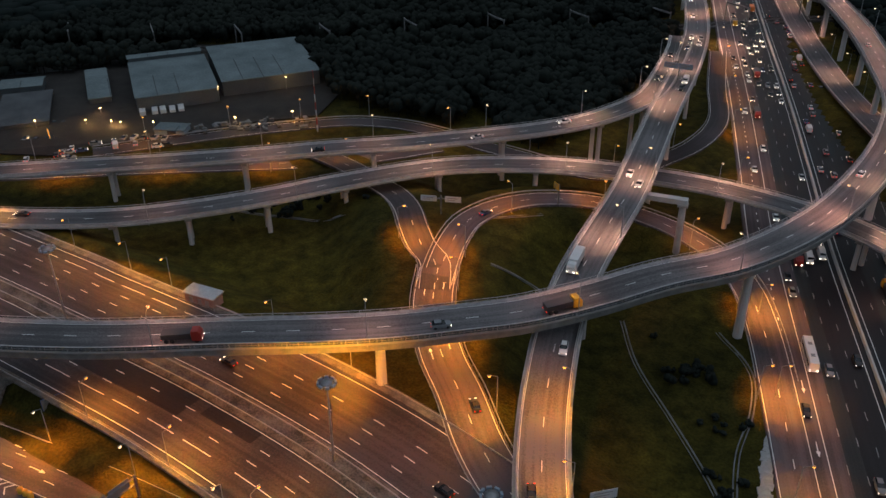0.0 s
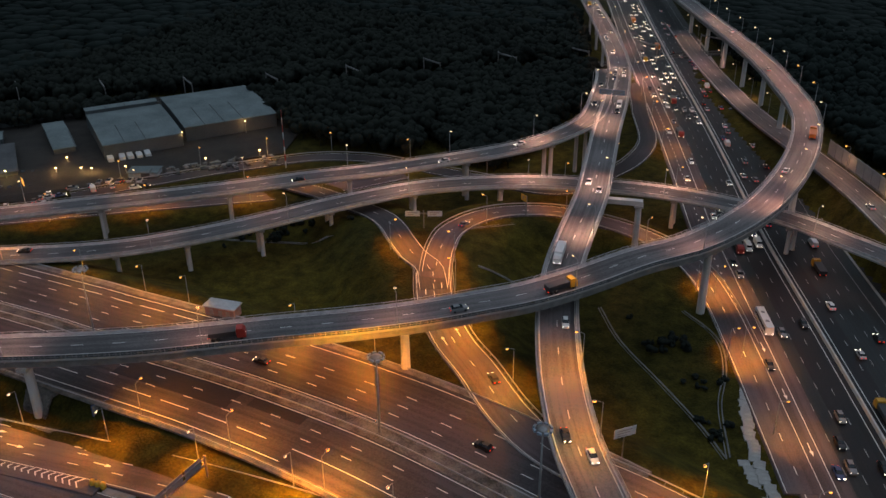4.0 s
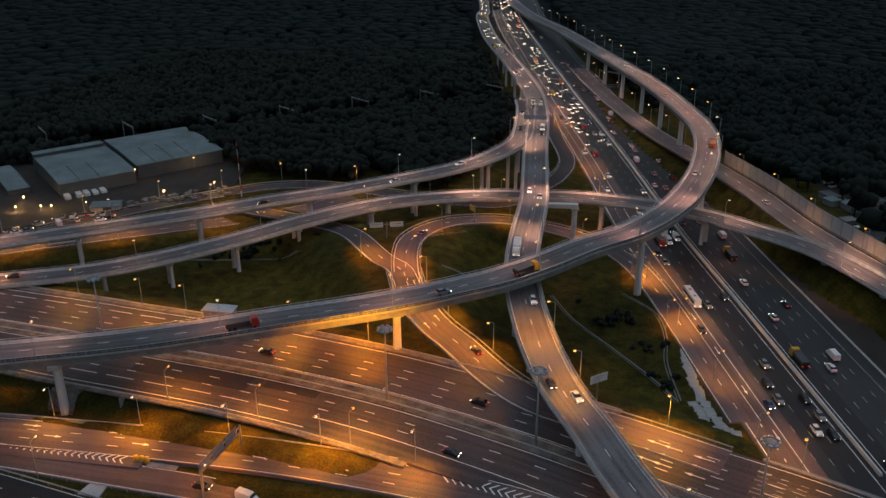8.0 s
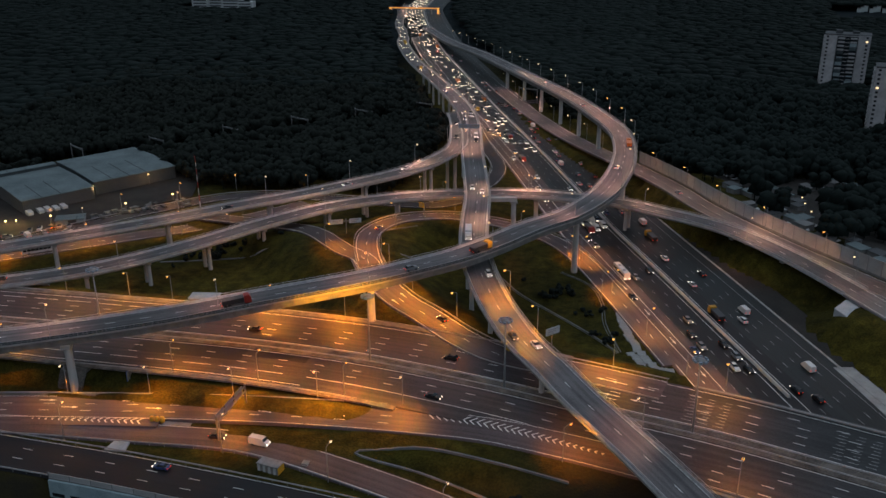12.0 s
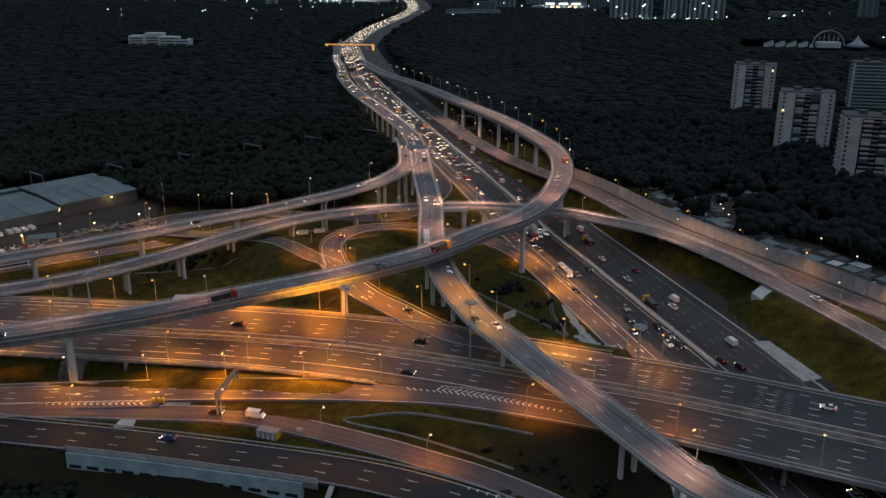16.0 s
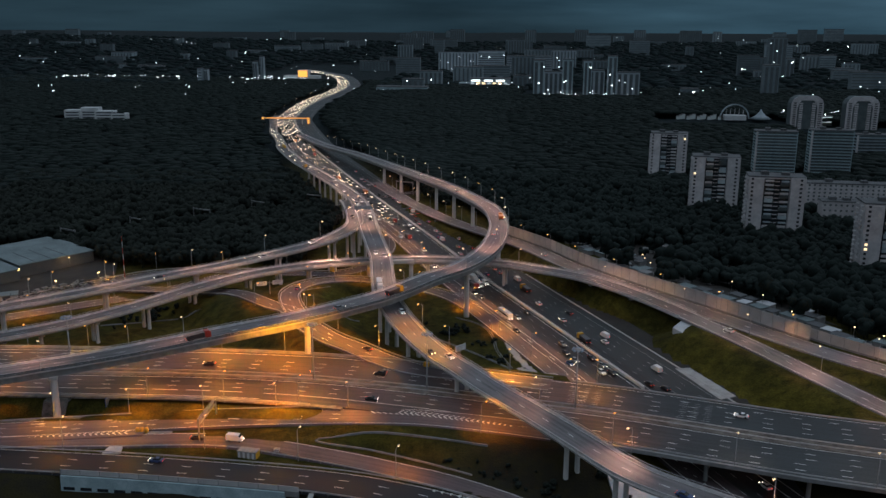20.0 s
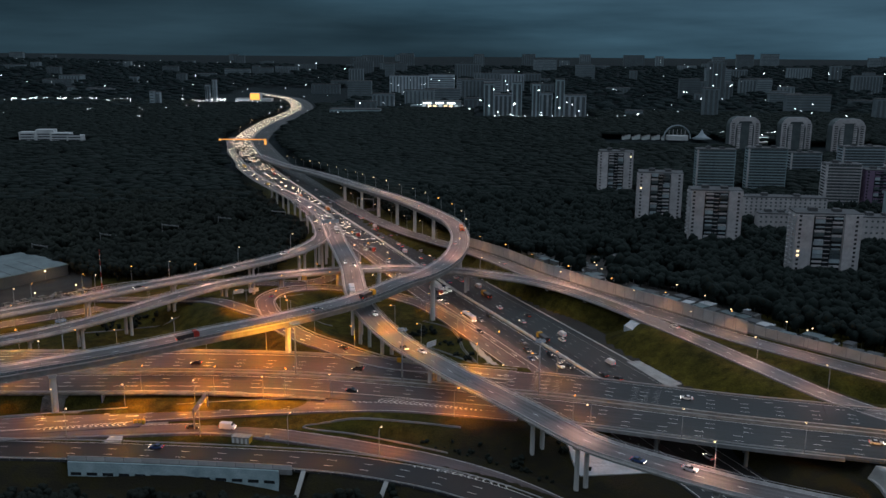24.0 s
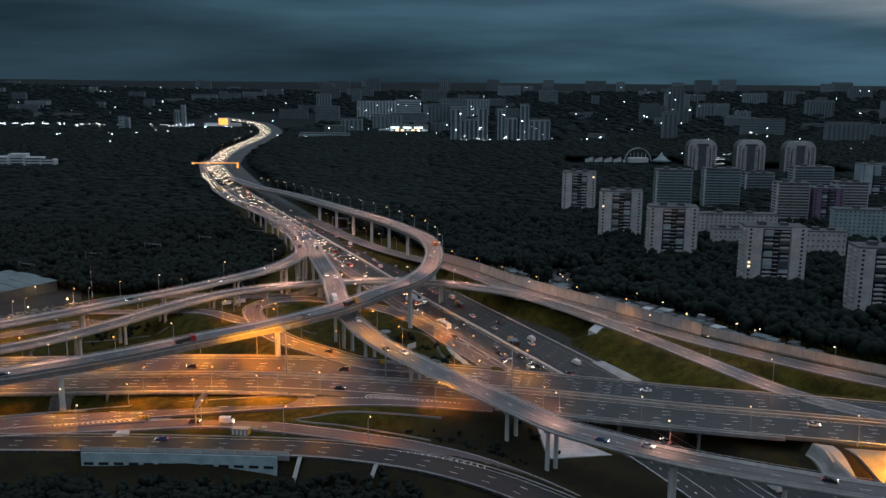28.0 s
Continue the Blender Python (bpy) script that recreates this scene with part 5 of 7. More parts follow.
# ---- buildings ----
M["panel_pale"] = surf("panel_pale", (0.36, 0.345, 0.35), (0.54, 0.52, 0.525), 0.85, 0.16, 0.5, 0.1, vary=0.16)
M["panel_white"] = surf("panel_white", (0.4, 0.42, 0.43), (0.56, 0.58, 0.58), 0.8, 0.1, 1.5, 0.1)
M["panel_teal"] = surf("panel_teal", (0.21, 0.29, 0.31), (0.33, 0.42, 0.44), 0.85, 0.12, 1.5, 0.1, vary=0.12)
# bluish tone carries some of the haze over the distant walls
M["panel_grey"] = surf("panel_grey", (0.23, 0.285, 0.315), (0.37, 0.43, 0.46), 0.85, 0.1, 1.2, 0.1, vary=0.2)
M["panel_violet"] = surf("panel_violet", (0.13, 0.085, 0.14), (0.18, 0.12, 0.19), 0.8, 0.2, 2, 0.1)
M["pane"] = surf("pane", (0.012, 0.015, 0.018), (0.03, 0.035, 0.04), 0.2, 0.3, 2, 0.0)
# distant walls and glazing: haze painted in as bluer, flatter colour
M["panel_haze"] = surf("panel_haze", (0.11, 0.145, 0.16), (0.19, 0.235, 0.25), 0.9, 0.05, 0.6, 0.1, vary=0.35)
M["pane_haze"] = surf("pane_haze", (0.05, 0.068, 0.076), (0.085, 0.105, 0.115), 0.5, 0.3, 2, 0.0)
M["pane_mid"] = surf("pane_mid", (0.03, 0.042, 0.047), (0.07, 0.09, 0.098), 0.35, 0.3, 2, 0.0, vary=0.4)
M["panel_dark"] = surf("panel_dark", (0.05, 0.066, 0.07), (0.1, 0.125, 0.13), 0.85, 0.12, 1.5, 0.1)
M["roof_felt"] = surf("roof_felt", (0.05, 0.052, 0.055), (0.1, 0.105, 0.11), 0.9, 0.15, 3, 0.2)
M["roof_sheet"] = surf("roof_sheet", (0.07, 0.095, 0.1), (0.17, 0.215, 0.22), 0.7, 0.09, 1.1, 0.15, contrast=(0.3, 0.66))
M["wall_sheet"] = surf("wall_sheet", (0.05, 0.062, 0.067), (0.09, 0.105, 0.11), 0.6, 0.1, 1.5, 0.1)
M["lit_warm"] = glow("lit_warm", (1.0, 0.72, 0.4), 1.2)
M["lit_white"] = glow("lit_white", (0.9, 0.97, 1.0), 6.0)
M["lit_orange"] = glow("lit_orange", (1.0, 0.42, 0.08), 1.1)
rb = random.Random(11)


def tower(x, y, w, d, z0, z1, turn, wall, label, rows=16, style="tower"):
    """A panel-built block of flats: wall body, roof, one strip of balconies or windows a storey and lift house."""
    root = tagged(new("apartment_block"), label, "apartment building")
    root.matrix_basis = pose(x, y, z0, 0, 0, turn)
    h = z1 - z0
    piece("wall", mesh_from("wall", box_verts(-w / 2, w / 2, -d / 2, d / 2, -6, h), BOX, wall), root)
    piece("roof", mesh_from("roof", box_verts(-w / 2 - 0.3, w / 2 + 0.3, -d / 2 - 0.3, d / 2 + 0.3, h, h + 0.7), BOX, "roof_felt"), root, "flat dark felt roof")
    for u, k in ((-0.2, 2.2), (0.17, 1.7)):
        piece("lift_house", mesh_from("lift_house", box_verts(u * w - 2.4, u * w + 2.4, -2.5, 2.5, h + 0.704, h + 0.7 + k), BOX, "roof_felt"), root)
    st = h / rows
    if style == "tower":
        # blank projecting end bays with one column of windows; between them balconies on a dark panel that paints in
        # the shaded stair recess
        for sx_ in (-1, 1):
            piece("bay", mesh_from("bay", box_verts(sx_ * w * 0.37 - w * 0.13, sx_ * w * 0.37 + w * 0.13, -d / 2 - 1.3, -d / 2 - 0.004, -6, h - 0.3 + 0.5 * sx_), BOX, wall), root)
        piece("recess", mesh_from("recess", box_verts(-w * 0.225, w * 0.225, -d / 2 - 0.12, -d / 2 - 0.003, -5, h - 0.9), BOX, "pane"), root, "dark panel painting in the shade between the balconies")
        bx = box_verts(-w * 0.075, w * 0.075, -d / 2 - 1.2, -d / 2 - 0.124, 0, 1.2)
        bal = [mesh_from("balcony", bx, BOX, wall), mesh_from("balcony", box_verts(-w * 0.075, w * 0.075, -d / 2 - 1.2, -d / 2 - 0.124, 0, st - 0.3), BOX, "panel_grey"),
               mesh_from("balcony", box_verts(-w * 0.075, w * 0.075, -d / 2 - 1.2, -d / 2 - 0.124, 0, st - 0.3), BOX, "pane_mid"), mesh_from("balcony", box_verts(-w * 0.06, w * 0.075, -d / 2 - 1.15, -d / 2 - 0.124, 0, 0.9), BOX, "panel_grey")]
        landing = mesh_from("landing", box_verts(-w * 0.045, w * 0.045, -d / 2 - 0.5, -d / 2 - 0.124, 0, 0.45), BOX, wall)
        side = mesh_from("window", box_verts(-0.75, 0.75, -0.06, 0.0, 0.9, 2.2), BOX, "pane")
        lit = mesh_from("window", box_verts(-0.75, 0.75, -0.06, 0.0, 0.9, 2.2), BOX, "lit_warm")
        loggia = mesh_from("balcony", box_verts(-0.05, 1.1, -1.6, 1.6, 0, 1.05), BOX, wall)
        for k in range(rows):
            z = k * st
            for ux in (-0.135, 0.135):
                piece("balcony", rb.choice((bal[0], bal[0], bal[0], bal[1], bal[2], bal[3])), root, "", Matrix.Translation((ux * w, 0, z)))
            piece("landing", landing, root, "", Matrix.Translation((0, 0, z)))
            for ux in (-0.44, 0.42):
                piece("window", lit if rb.random() < 0.015 else side, root, "", Matrix.Translation((ux * w, -d / 2 - 1.3, z)))
            for uy in (-0.25, 0.25):
                piece("balcony", loggia, root, "", Matrix.Translation((-w / 2 - 1.05, uy * d, z)))
    elif style == "stripe":
        strip_ = mesh_from("window", box_verts(-w / 2 + 0.8, w / 2 - 0.8, -d / 2 - 0.08, -d / 2 - 0.002, 0.85, st - 0.2), BOX, "pane_mid")
        piece("end_wall", mesh_from("end_wall", box_verts(-w / 2 - 0.05, -w / 2 + 1.5, -d / 2 - 1.0, -d / 2 - 0.004, -6, h - 0.1), BOX, "panel_pale"), root)
        side = mesh_from("window", box_verts(-w / 2 - 0.08, -w / 2 - 0.002, -d / 2 + 2, d / 2 - 2, 1.1, st - 0.5), BOX, "pane")
        rail = mesh_from("balcony", box_verts(-w / 2 + 1.6, w / 2 - 0.4, -d / 2 - 0.9, -d / 2 - 0.084, 0, 0.8), BOX, wall)
        for k in range(rows):
            m = Matrix.Translation((0, 0, k * st))
            piece("window", strip_, root, "", m)
            piece("window", side, root, "", m)
            piece("balcony", rail, root, "", m)
    else:
        n = max(3, int(w / 3.6))
        one = mesh_from("window", box_verts(-0.7, 0.7, -0.08, 0.0, 0.9, 2.2), BOX, "pane_mid")
        for k in range(rows):
            for i in range(n):
                piece("window", one, root, "", Matrix.Translation((-w / 2 + (i + 0.5) * w / n, -d / 2, k * st)))
    return root


PALE = "pale concrete panel tower block with stacked balconies"
for x, y, w, d, z0, z1, turn, wall, lab, rows, style in (
    (206, 508, 32, 16, -9, 36, -8, "panel_pale", PALE, 16, "tower"),
    (220, 368, 34, 17, -9, 35, -8, "panel_pale", PALE + " above trees", 16, "tower"),
    (241.5, 283, 35, 17, -9, 34.5, -6, "panel_pale", PALE + " beside a lower block", 16, "tower"),
    (286, 199, 38, 17, -9, 34, -4, "panel_pale", PALE + " among dark trees", 16, "tower"),
    (324.5, 130, 34, 17, -9, 34, -4, "panel_pale", PALE + " near the noise wall", 16, "tower"),
    (302, 518, 36, 15, -9, 38, -4, "panel_teal", "grey-green slab tower with long balcony bands", 17, "stripe"),
    (355.5, 534, 37, 15, -9, 38, -4, "panel_teal", "grey-green slab tower with long balcony bands", 17, "stripe"),
    (318, 371, 68, 13, -9, 16, -3, "panel_pale", "long nine-storey panel block of flats", 9, "grid"),
    (394, 447, 30, 16, -9, 34, -5, "panel_pale", "pale panel tower beside a violet one", 16, "stripe"),
    (424, 441, 26, 16, -9, 30, -5, "panel_violet", "panel tower with a violet painted front", 14, "tower"),
    (452, 455, 30, 16, -9, 34, -5, "panel_pale", "pale panel tower beside a violet one", 16, "stripe"),
    (428, 359, 62, 14, -9, 22, -10, "panel_teal", "pale blue nine-storey panel block", 10, "grid"),
    (475, 600, 44, 16, -9, 34, 0, "panel_grey", "grey panel tower behind others", 15, "stripe"),
    (560, 618, 50, 16, -9, 36, 0, "panel_grey", "grey panel tower at the wood's edge", 15, "tower"),
    (440, 664, 34, 14, -9, 20, 0, "panel_grey", "low grey block of flats", 9, "stripe"),
    (358, 288, 30, 14, -9, 16, -4, "panel_pale", "pale five-storey block among trees", 6, "grid"),
    (300, 330, 26, 12, -9, 10, -4, "panel_pale", "pale five-storey block among trees", 5, "grid"),
):
    tower(x, y, w, d, z0, z1, turn, wall, lab, rows, style)


def arch_tower(x, y, w, z0, h):
    """A tower with a stepped, arched crown and two ribs of balconies."""
    root = tagged(new("arched_tower"), "tall tower block with a rounded arched crown", "apartment building", group="arched towers")
    root.matrix_basis = pose(x, y, z0)
    prof = [(-0.5, -6), (0.5, -6), (0.5, h * 0.76), (0.43, h * 0.89), (0.3, h * 0.98), (-0.3, h * 0.98), (-0.43, h * 0.89), (-0.5, h * 0.76)]
    v = [(u * w, s * 9, z) for s in (-1, 1) for u, z in prof]
    n = len(prof)
    f = [tuple(range(n)), tuple(range(n, 2 * n))[::-1]] + [(i, i + n, (i + 1) % n + n, (i + 1) % n) for i in range(n)]
    piece("wall", mesh_from("wall", v, f, "panel_dark"), root)
    # the pale arch that frames the front
    out = prof[2:] + [(-0.5, -6)]
    out = [(0.5, -6)] + out
    inn = [(0.62 * u, z if z < 0 else z - 0.13 * h) for u, z in out]
    m = len(out)
    v = [(u * w, y, z) for y in (-10.6, -9.004) for ring in (out, inn) for u, z in ring]
    f = []
    for i in range(m - 1):
        a, b, c, d = i, i + 1, i + m, i + m + 1
        f += [(a, c, d, b), (c, c + 2 * m, d + 2 * m, d), (a, b, b + 2 * m, a + 2 * m)]
    piece("arch", mesh_from("arch", v, f, "panel_pale"), root, "pale arched front frame")
    bal = mesh_from("balcony", box_verts(-0.055 * w, 0.055 * w, -1.5, -0.004, 0, 1.9), BOX, "panel_pale")
    band = mesh_from("window", box_verts(-0.05 * w, 0.05 * w, -1.75, -1.604, 1.0, 2.4), BOX, "pane")
    for k in range(int(h * 0.85 / 3)):
        for u in (-0.2, 0.2):
            piece("balcony", bal, root, "", Matrix.Translation((u * w, -9.0, k * 3.0)))
        for u in (-0.4, 0.4):
            if k < 0.74 * h / 3:
                piece("window", band, root, "", Matrix.Translation((u * w, -9.0, k * 3.0)))


for x in (452, 524):
    arch_tower(x, 944, 42, -4, 45)
arch_tower(584, 912, 44, -4, 46)


def on_ground(x, y):
    return float(terrain_height(np.array([float(x)]), np.array([float(y)]))[0])


def far_block(x, y, w, d, h, wall="panel_haze", lit=0.0, z0=None):
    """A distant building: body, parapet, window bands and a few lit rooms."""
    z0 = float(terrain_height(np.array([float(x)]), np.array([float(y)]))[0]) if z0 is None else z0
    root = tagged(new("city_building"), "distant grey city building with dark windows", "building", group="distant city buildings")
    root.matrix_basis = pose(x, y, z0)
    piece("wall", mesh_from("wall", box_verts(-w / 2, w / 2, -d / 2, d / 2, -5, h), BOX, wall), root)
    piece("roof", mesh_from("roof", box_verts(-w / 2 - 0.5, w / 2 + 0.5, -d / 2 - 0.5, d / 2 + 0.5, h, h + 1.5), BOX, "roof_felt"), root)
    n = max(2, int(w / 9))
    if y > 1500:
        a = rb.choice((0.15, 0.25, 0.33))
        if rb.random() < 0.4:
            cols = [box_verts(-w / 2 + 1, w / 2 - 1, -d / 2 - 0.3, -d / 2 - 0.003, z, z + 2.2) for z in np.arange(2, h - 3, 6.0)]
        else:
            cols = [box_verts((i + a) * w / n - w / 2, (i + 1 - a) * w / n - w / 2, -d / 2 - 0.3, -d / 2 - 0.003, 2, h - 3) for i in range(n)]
        tagged(piece("glazing", boxes("glazing", cols, "pane_haze"), root), kind="stuff")
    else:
        col = mesh_from("window", box_verts(-0.28 * w / n, 0.28 * w / n, -d / 2 - 0.3, -d / 2 - 0.003, 2, h - 3), BOX, "pane_haze")
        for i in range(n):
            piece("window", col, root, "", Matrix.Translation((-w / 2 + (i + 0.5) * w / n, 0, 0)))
    if lit:
        cells = []
        for _ in range(int(lit)):
            cx, cz = rb.uniform(-0.48, 0.48) * w, rb.uniform(0.02, 0.9) * h
            cells.append(box_verts(cx - 1.0, cx + 1.0, -d / 2 - 0.6, -d / 2 - 0.31, cz, cz + 1.2))
        tagged(piece("lit_windows", boxes("lit_windows", cells, "lit_white"), root), kind="stuff")
    return root


# the ensemble of tall slabs across the wood, and the quarter behind it
for x, y, w, h, wl, lt in ((93, 1386, 20, 69, "panel_teal", 2), (147, 1390, 19, 71, "panel_teal", 2), (186, 1422, 15, 67, "panel_teal", 1), (230, 1398, 17, 77, "panel_teal", 2), (122, 1446, 36, 45, "panel_grey", 3), (266, 1459, 44, 44, "panel_grey", 3), (205, 1450, 30, 48, "panel_grey", 2),
                           (-125, 2190, 110, 56, "panel_grey", 8), (-34, 2208, 74, 59, "panel_grey", 6), (72, 2101, 120, 54, "panel_grey", 4), (150, 2300, 110, 56, "panel_grey", 6), (689, 2020, 43, 105, "panel_haze", 4), (645, 2125, 54, 55, "panel_haze", 4), (735, 2100, 40, 48, "panel_haze", 4)):
    far_block(x, y, w, 16, h, wl, lt)
rc = random.Random(5)
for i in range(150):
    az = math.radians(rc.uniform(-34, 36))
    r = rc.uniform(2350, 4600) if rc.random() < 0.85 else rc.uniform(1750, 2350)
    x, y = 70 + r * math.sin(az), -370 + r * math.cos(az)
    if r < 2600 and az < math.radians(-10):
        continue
    far_block(x, y, rc.uniform(25, 95), 18, rc.uniform(14, 62) * (0.6 if az < math.radians(-8) else 1.0), "panel_haze", 2 if rc.random() < 0.35 else 0)


def shed(x, y, w, d, z0, h, turn, label, ridge=0.8, wall="wall_sheet", roof="roof_sheet"):
    """A low warehouse with a shallow pitched roof, eaves and roller doors."""
    root = tagged(new("warehouse"), label, "warehouse")
    root.matrix_basis = pose(x, y, z0, 0, 0, turn)
    piece("wall", mesh_from("wall", box_verts(-w / 2, w / 2, -d / 2, d / 2, -4, h), BOX, wall), root)
    e = 0.4
    v = [(-w / 2 - e, -d / 2 - e, h), (w / 2 + e, -d / 2 - e, h), (w / 2 + e, 0, h + ridge), (-w / 2 - e, 0, h + ridge), (w / 2 + e, d / 2 + e, h), (-w / 2 - e, d / 2 + e, h)]
    v += [(a, b, c + 0.3) for a, b, c in v]
    f = [(6, 7, 8, 9), (9, 8, 10, 11), (0, 3, 2, 1), (3, 5, 4, 2), (0, 1, 7, 6), (1, 2, 8, 7), (2, 4, 10, 8), (4, 5, 11, 10), (5, 3, 9, 11), (3, 0, 6, 9)]
    rf = piece("roof", mesh_from("roof", v, f, roof), root, "pale sheet-metal roof")
    seam = mesh_from("roof_seam", [(-0.15, -d / 2 - e, h + 0.29), (0.15, -d / 2 - e, h + 0.29), (0.15, 0, h + ridge + 0.29), (-0.15, 0, h + ridge + 0.29), (-0.15, -d / 2 - e, h + 0.45), (0.15, -d / 2 - e, h + 0.45), (0.15, 0, h + ridge + 0.45), (-0.15, 0, h + ridge + 0.45)], [(4, 5, 6, 7), (0, 1, 5, 4), (1, 2, 6, 5), (3, 0, 4, 7)], "roof_felt")
    for k in range(1, max(2, int(w / 9))):
        piece("roof_seam", seam, rf, "", Matrix.Translation((-w / 2 + k * 9.0, 0, 0)))
    dm = mesh_from("roller_door", box_verts(-1.8, 1.8, -0.15, 0, 0, 3.6), BOX, "roof_felt")
    for k in range(max(1, int(w / 14))):
        piece("roller_door", dm, root, "", Matrix.Translation((-w / 2 + (k + 0.5) * 14, -d / 2, 0)))
    return root


shed(-218.7, 119.7, 34, 48, -8, 9.4, 57, "large grey warehouse with a pale flat roof in the yard", 0.6)
shed(-202.6, 158.4, 43, 52, -8, 9.8, 57, "large grey warehouse with a pale sheet roof beside trees", 0.8)
shed(-242.0, 134.2, 33, 5, -8, 11.0, 57, "raised roof strip behind the warehouse", 0.3)
shed(-248, 101, 9, 40, -8, 5, 58, "narrow shed with a pale pitched roof", 1.2)
shed(-249, 66, 20, 38, -8, 4.2, 55, "low shed with patched roof sheets", 0.5, "wall_sheet", "roof_felt")
shed(-297, 100, 34, 9, -8, 5.5, 52, "long low shed with a pale roof", 0.8)
shed(-276, 81, 18, 12, -8, 5, 52, "low pale-roofed shed at the yard's edge", 0.8)
shed(-177, 86, 12, 7, -5, 3.4, 30, "two-storey grey yard office under a flat roof", 0.2, "panel_grey")
shed(-168, 196, 30, 12, -8, 6, 50, "low pale-roofed annexe behind the warehouses", 0.3)

# the works and shops at the far end of the motorway
def showroom():
    r = tagged(new("showroom"), "orange-lit showroom beside a long white hall", "building")
    r.matrix_basis = pose(-502, 1950, on_ground(-502, 1950))
    box_piece("hall", r, (-52, 40, -14, 14, -5, 8), "panel_white")
    box_piece("tower", r, (-14, 12, -16, 10, -5, 22), "panel_white")
    box_piece("front", r, (-13, 11, -16.3, -16.004, 5, 21), "lit_orange", "glowing orange glass front")
    box_piece("window_band", r, (-50, -16, -14.3, -14.004, 3, 5), "mall_dim", "bright window band")
    m = tagged(new("shopping_centre"), "brightly lit shopping centre far across the wood", "building")
    m.matrix_basis = pose(-8, 1600, on_ground(-8, 1600))
    box_piece("wall", m, (-42, 42, -20, 20, -5, 22), "panel_grey")
    box_piece("annexe", m, (-66, -42.1, -16, 16, -5, 13), "panel_grey")
    box_piece("roof", m, (-43, 43, -21, 21, 22.004, 23), "roof_felt")
    for x in (-30, -3, 22):
        box_piece("sign_strip", m, (x - 9, x + 9, -20.6, -20.01, 16.5, 20.0), "mall_glow", "white glowing sign strip")
    box_piece("glass_front", m, (-16, 12, -20.5, -20.01, 2, 9), "mall_glow", "lit glass entrance front")
    for k in range(7):
        box_piece("window", m, (-40 + 11.6 * k, -33 + 11.6 * k, -20.4, -20.012, 10.5, 14.5), "lit_warm" if k % 3 else "mall_dim")


M["mall_glow"] = glow("mall_glow", (0.86, 0.97, 1.0), 1.6)
M["mall_dim"] = glow("mall_dim", (0.86, 0.97, 1.0), 0.25)
showroom()
far_block(-172, 1428, 100, 30, 15, "panel_teal", 6)
for x, y, w, h in ((-556, 1712, 10, 50), (-541, 1716, 9, 62), (-647, 1604, 10, 36), (-634, 1606, 8, 34)):
    far_block(x, y, w, 12, h, "panel_grey")


def light_points():
    """Scattered far street and window lights in the city, each a small glowing box."""
    rl = random.Random(23)
    items = []
    for _ in range(300):
        az = rl.uniform(-34, 36)
        band = rl.random()
        r = rl.gauss(1900, 120) if band < 0.35 else rl.uniform(2300, 4300)
        if -6 < az < 10 and r < 1500:
            continue
        if band < 0.35 and az < -6:
            az = rl.gauss(-22, 5)
        a = math.radians(az)
        x, y = 70 + r * math.sin(a), -370 + r * math.cos(a)
        z = float(terrain_height(np.array([x]), np.array([y]))[0]) + rl.uniform(6, 13)
        k = rl.uniform(0.3, 0.7) * r / 1900
        items.append(box_verts(x - k, x + k, y - 0.5, y + 0.5, z, z + 1.2 * k))
    for x0, x1, y0, z0, n in ((60, 300, 1374, 3, 34), (-60, 40, 1630, 8, 40), (430, 680, 1060, 4, 26), (-640, -380, 1700, 8, 26), (640, 760, 1500, 6, 10), (-1010, -790, 1650, 12, 44), (-780, -690, 1660, 12, 12), (-580, -520, 1700, 9, 20), (-60, 40, 1580, 6, 30), (470, 512, 1000, 3, 16)):
        for _ in range(n):
            x, y, z = rl.uniform(x0, x1), y0 + rl.uniform(-15, 60 if y0 > 1640 else 15), z0 + rl.uniform(0, 5)
            k = rl.uniform(0.3, 0.7)
            items.append(box_verts(x - k, x + k, y - 0.5, y + 0.5, z, z + k))
    tagged(piece("city_lights", boxes("city_lights", items, "city_light")), "scattered white lights of the distant city", "city lights", kind="stuff")


M["city_light"] = glow("city_light", (0.92, 0.97, 1.0), 9.0)
light_points()


# ---- things beside the roads ----
M["sign_white"] = surf("sign_white", (0.5, 0.5, 0.5), (0.62, 0.62, 0.61), 0.5, 0.6, 6, 0.0)
M["sign_blue"] = surf("sign_blue", (0.02, 0.06, 0.2), (0.03, 0.08, 0.26), 0.5, 0.6, 6, 0.0)
M["sign_back"] = surf("sign_back", (0.2, 0.18, 0.17), (0.3, 0.28, 0.27), 0.6, 0.6, 6, 0.05)
M["yellow_paint"] = surf("yellow_paint", (0.55, 0.3, 0.02), (0.7, 0.42, 0.04), 0.5, 1, 8, 0.05)
M["red_paint"] = surf("red_paint", (0.3, 0.03, 0.02), (0.42, 0.05, 0.03), 0.5, 1, 8, 0.05)
M["wall_panel"] = surf("wall_panel", (0.34, 0.33, 0.32), (0.46, 0.45, 0.44), 0.7, 0.3, 4, 0.1, vary=0.1)
M["wall_teal"] = surf("wall_teal", (0.22, 0.31, 0.335), (0.42, 0.53, 0.56), 0.75, 0.3, 3, 0.1, vary=0.08)
M["tarp"] = surf("tarp", (0.36, 0.37, 0.38), (0.55, 0.56, 0.57), 0.8, 0.2, 2, 0.2)


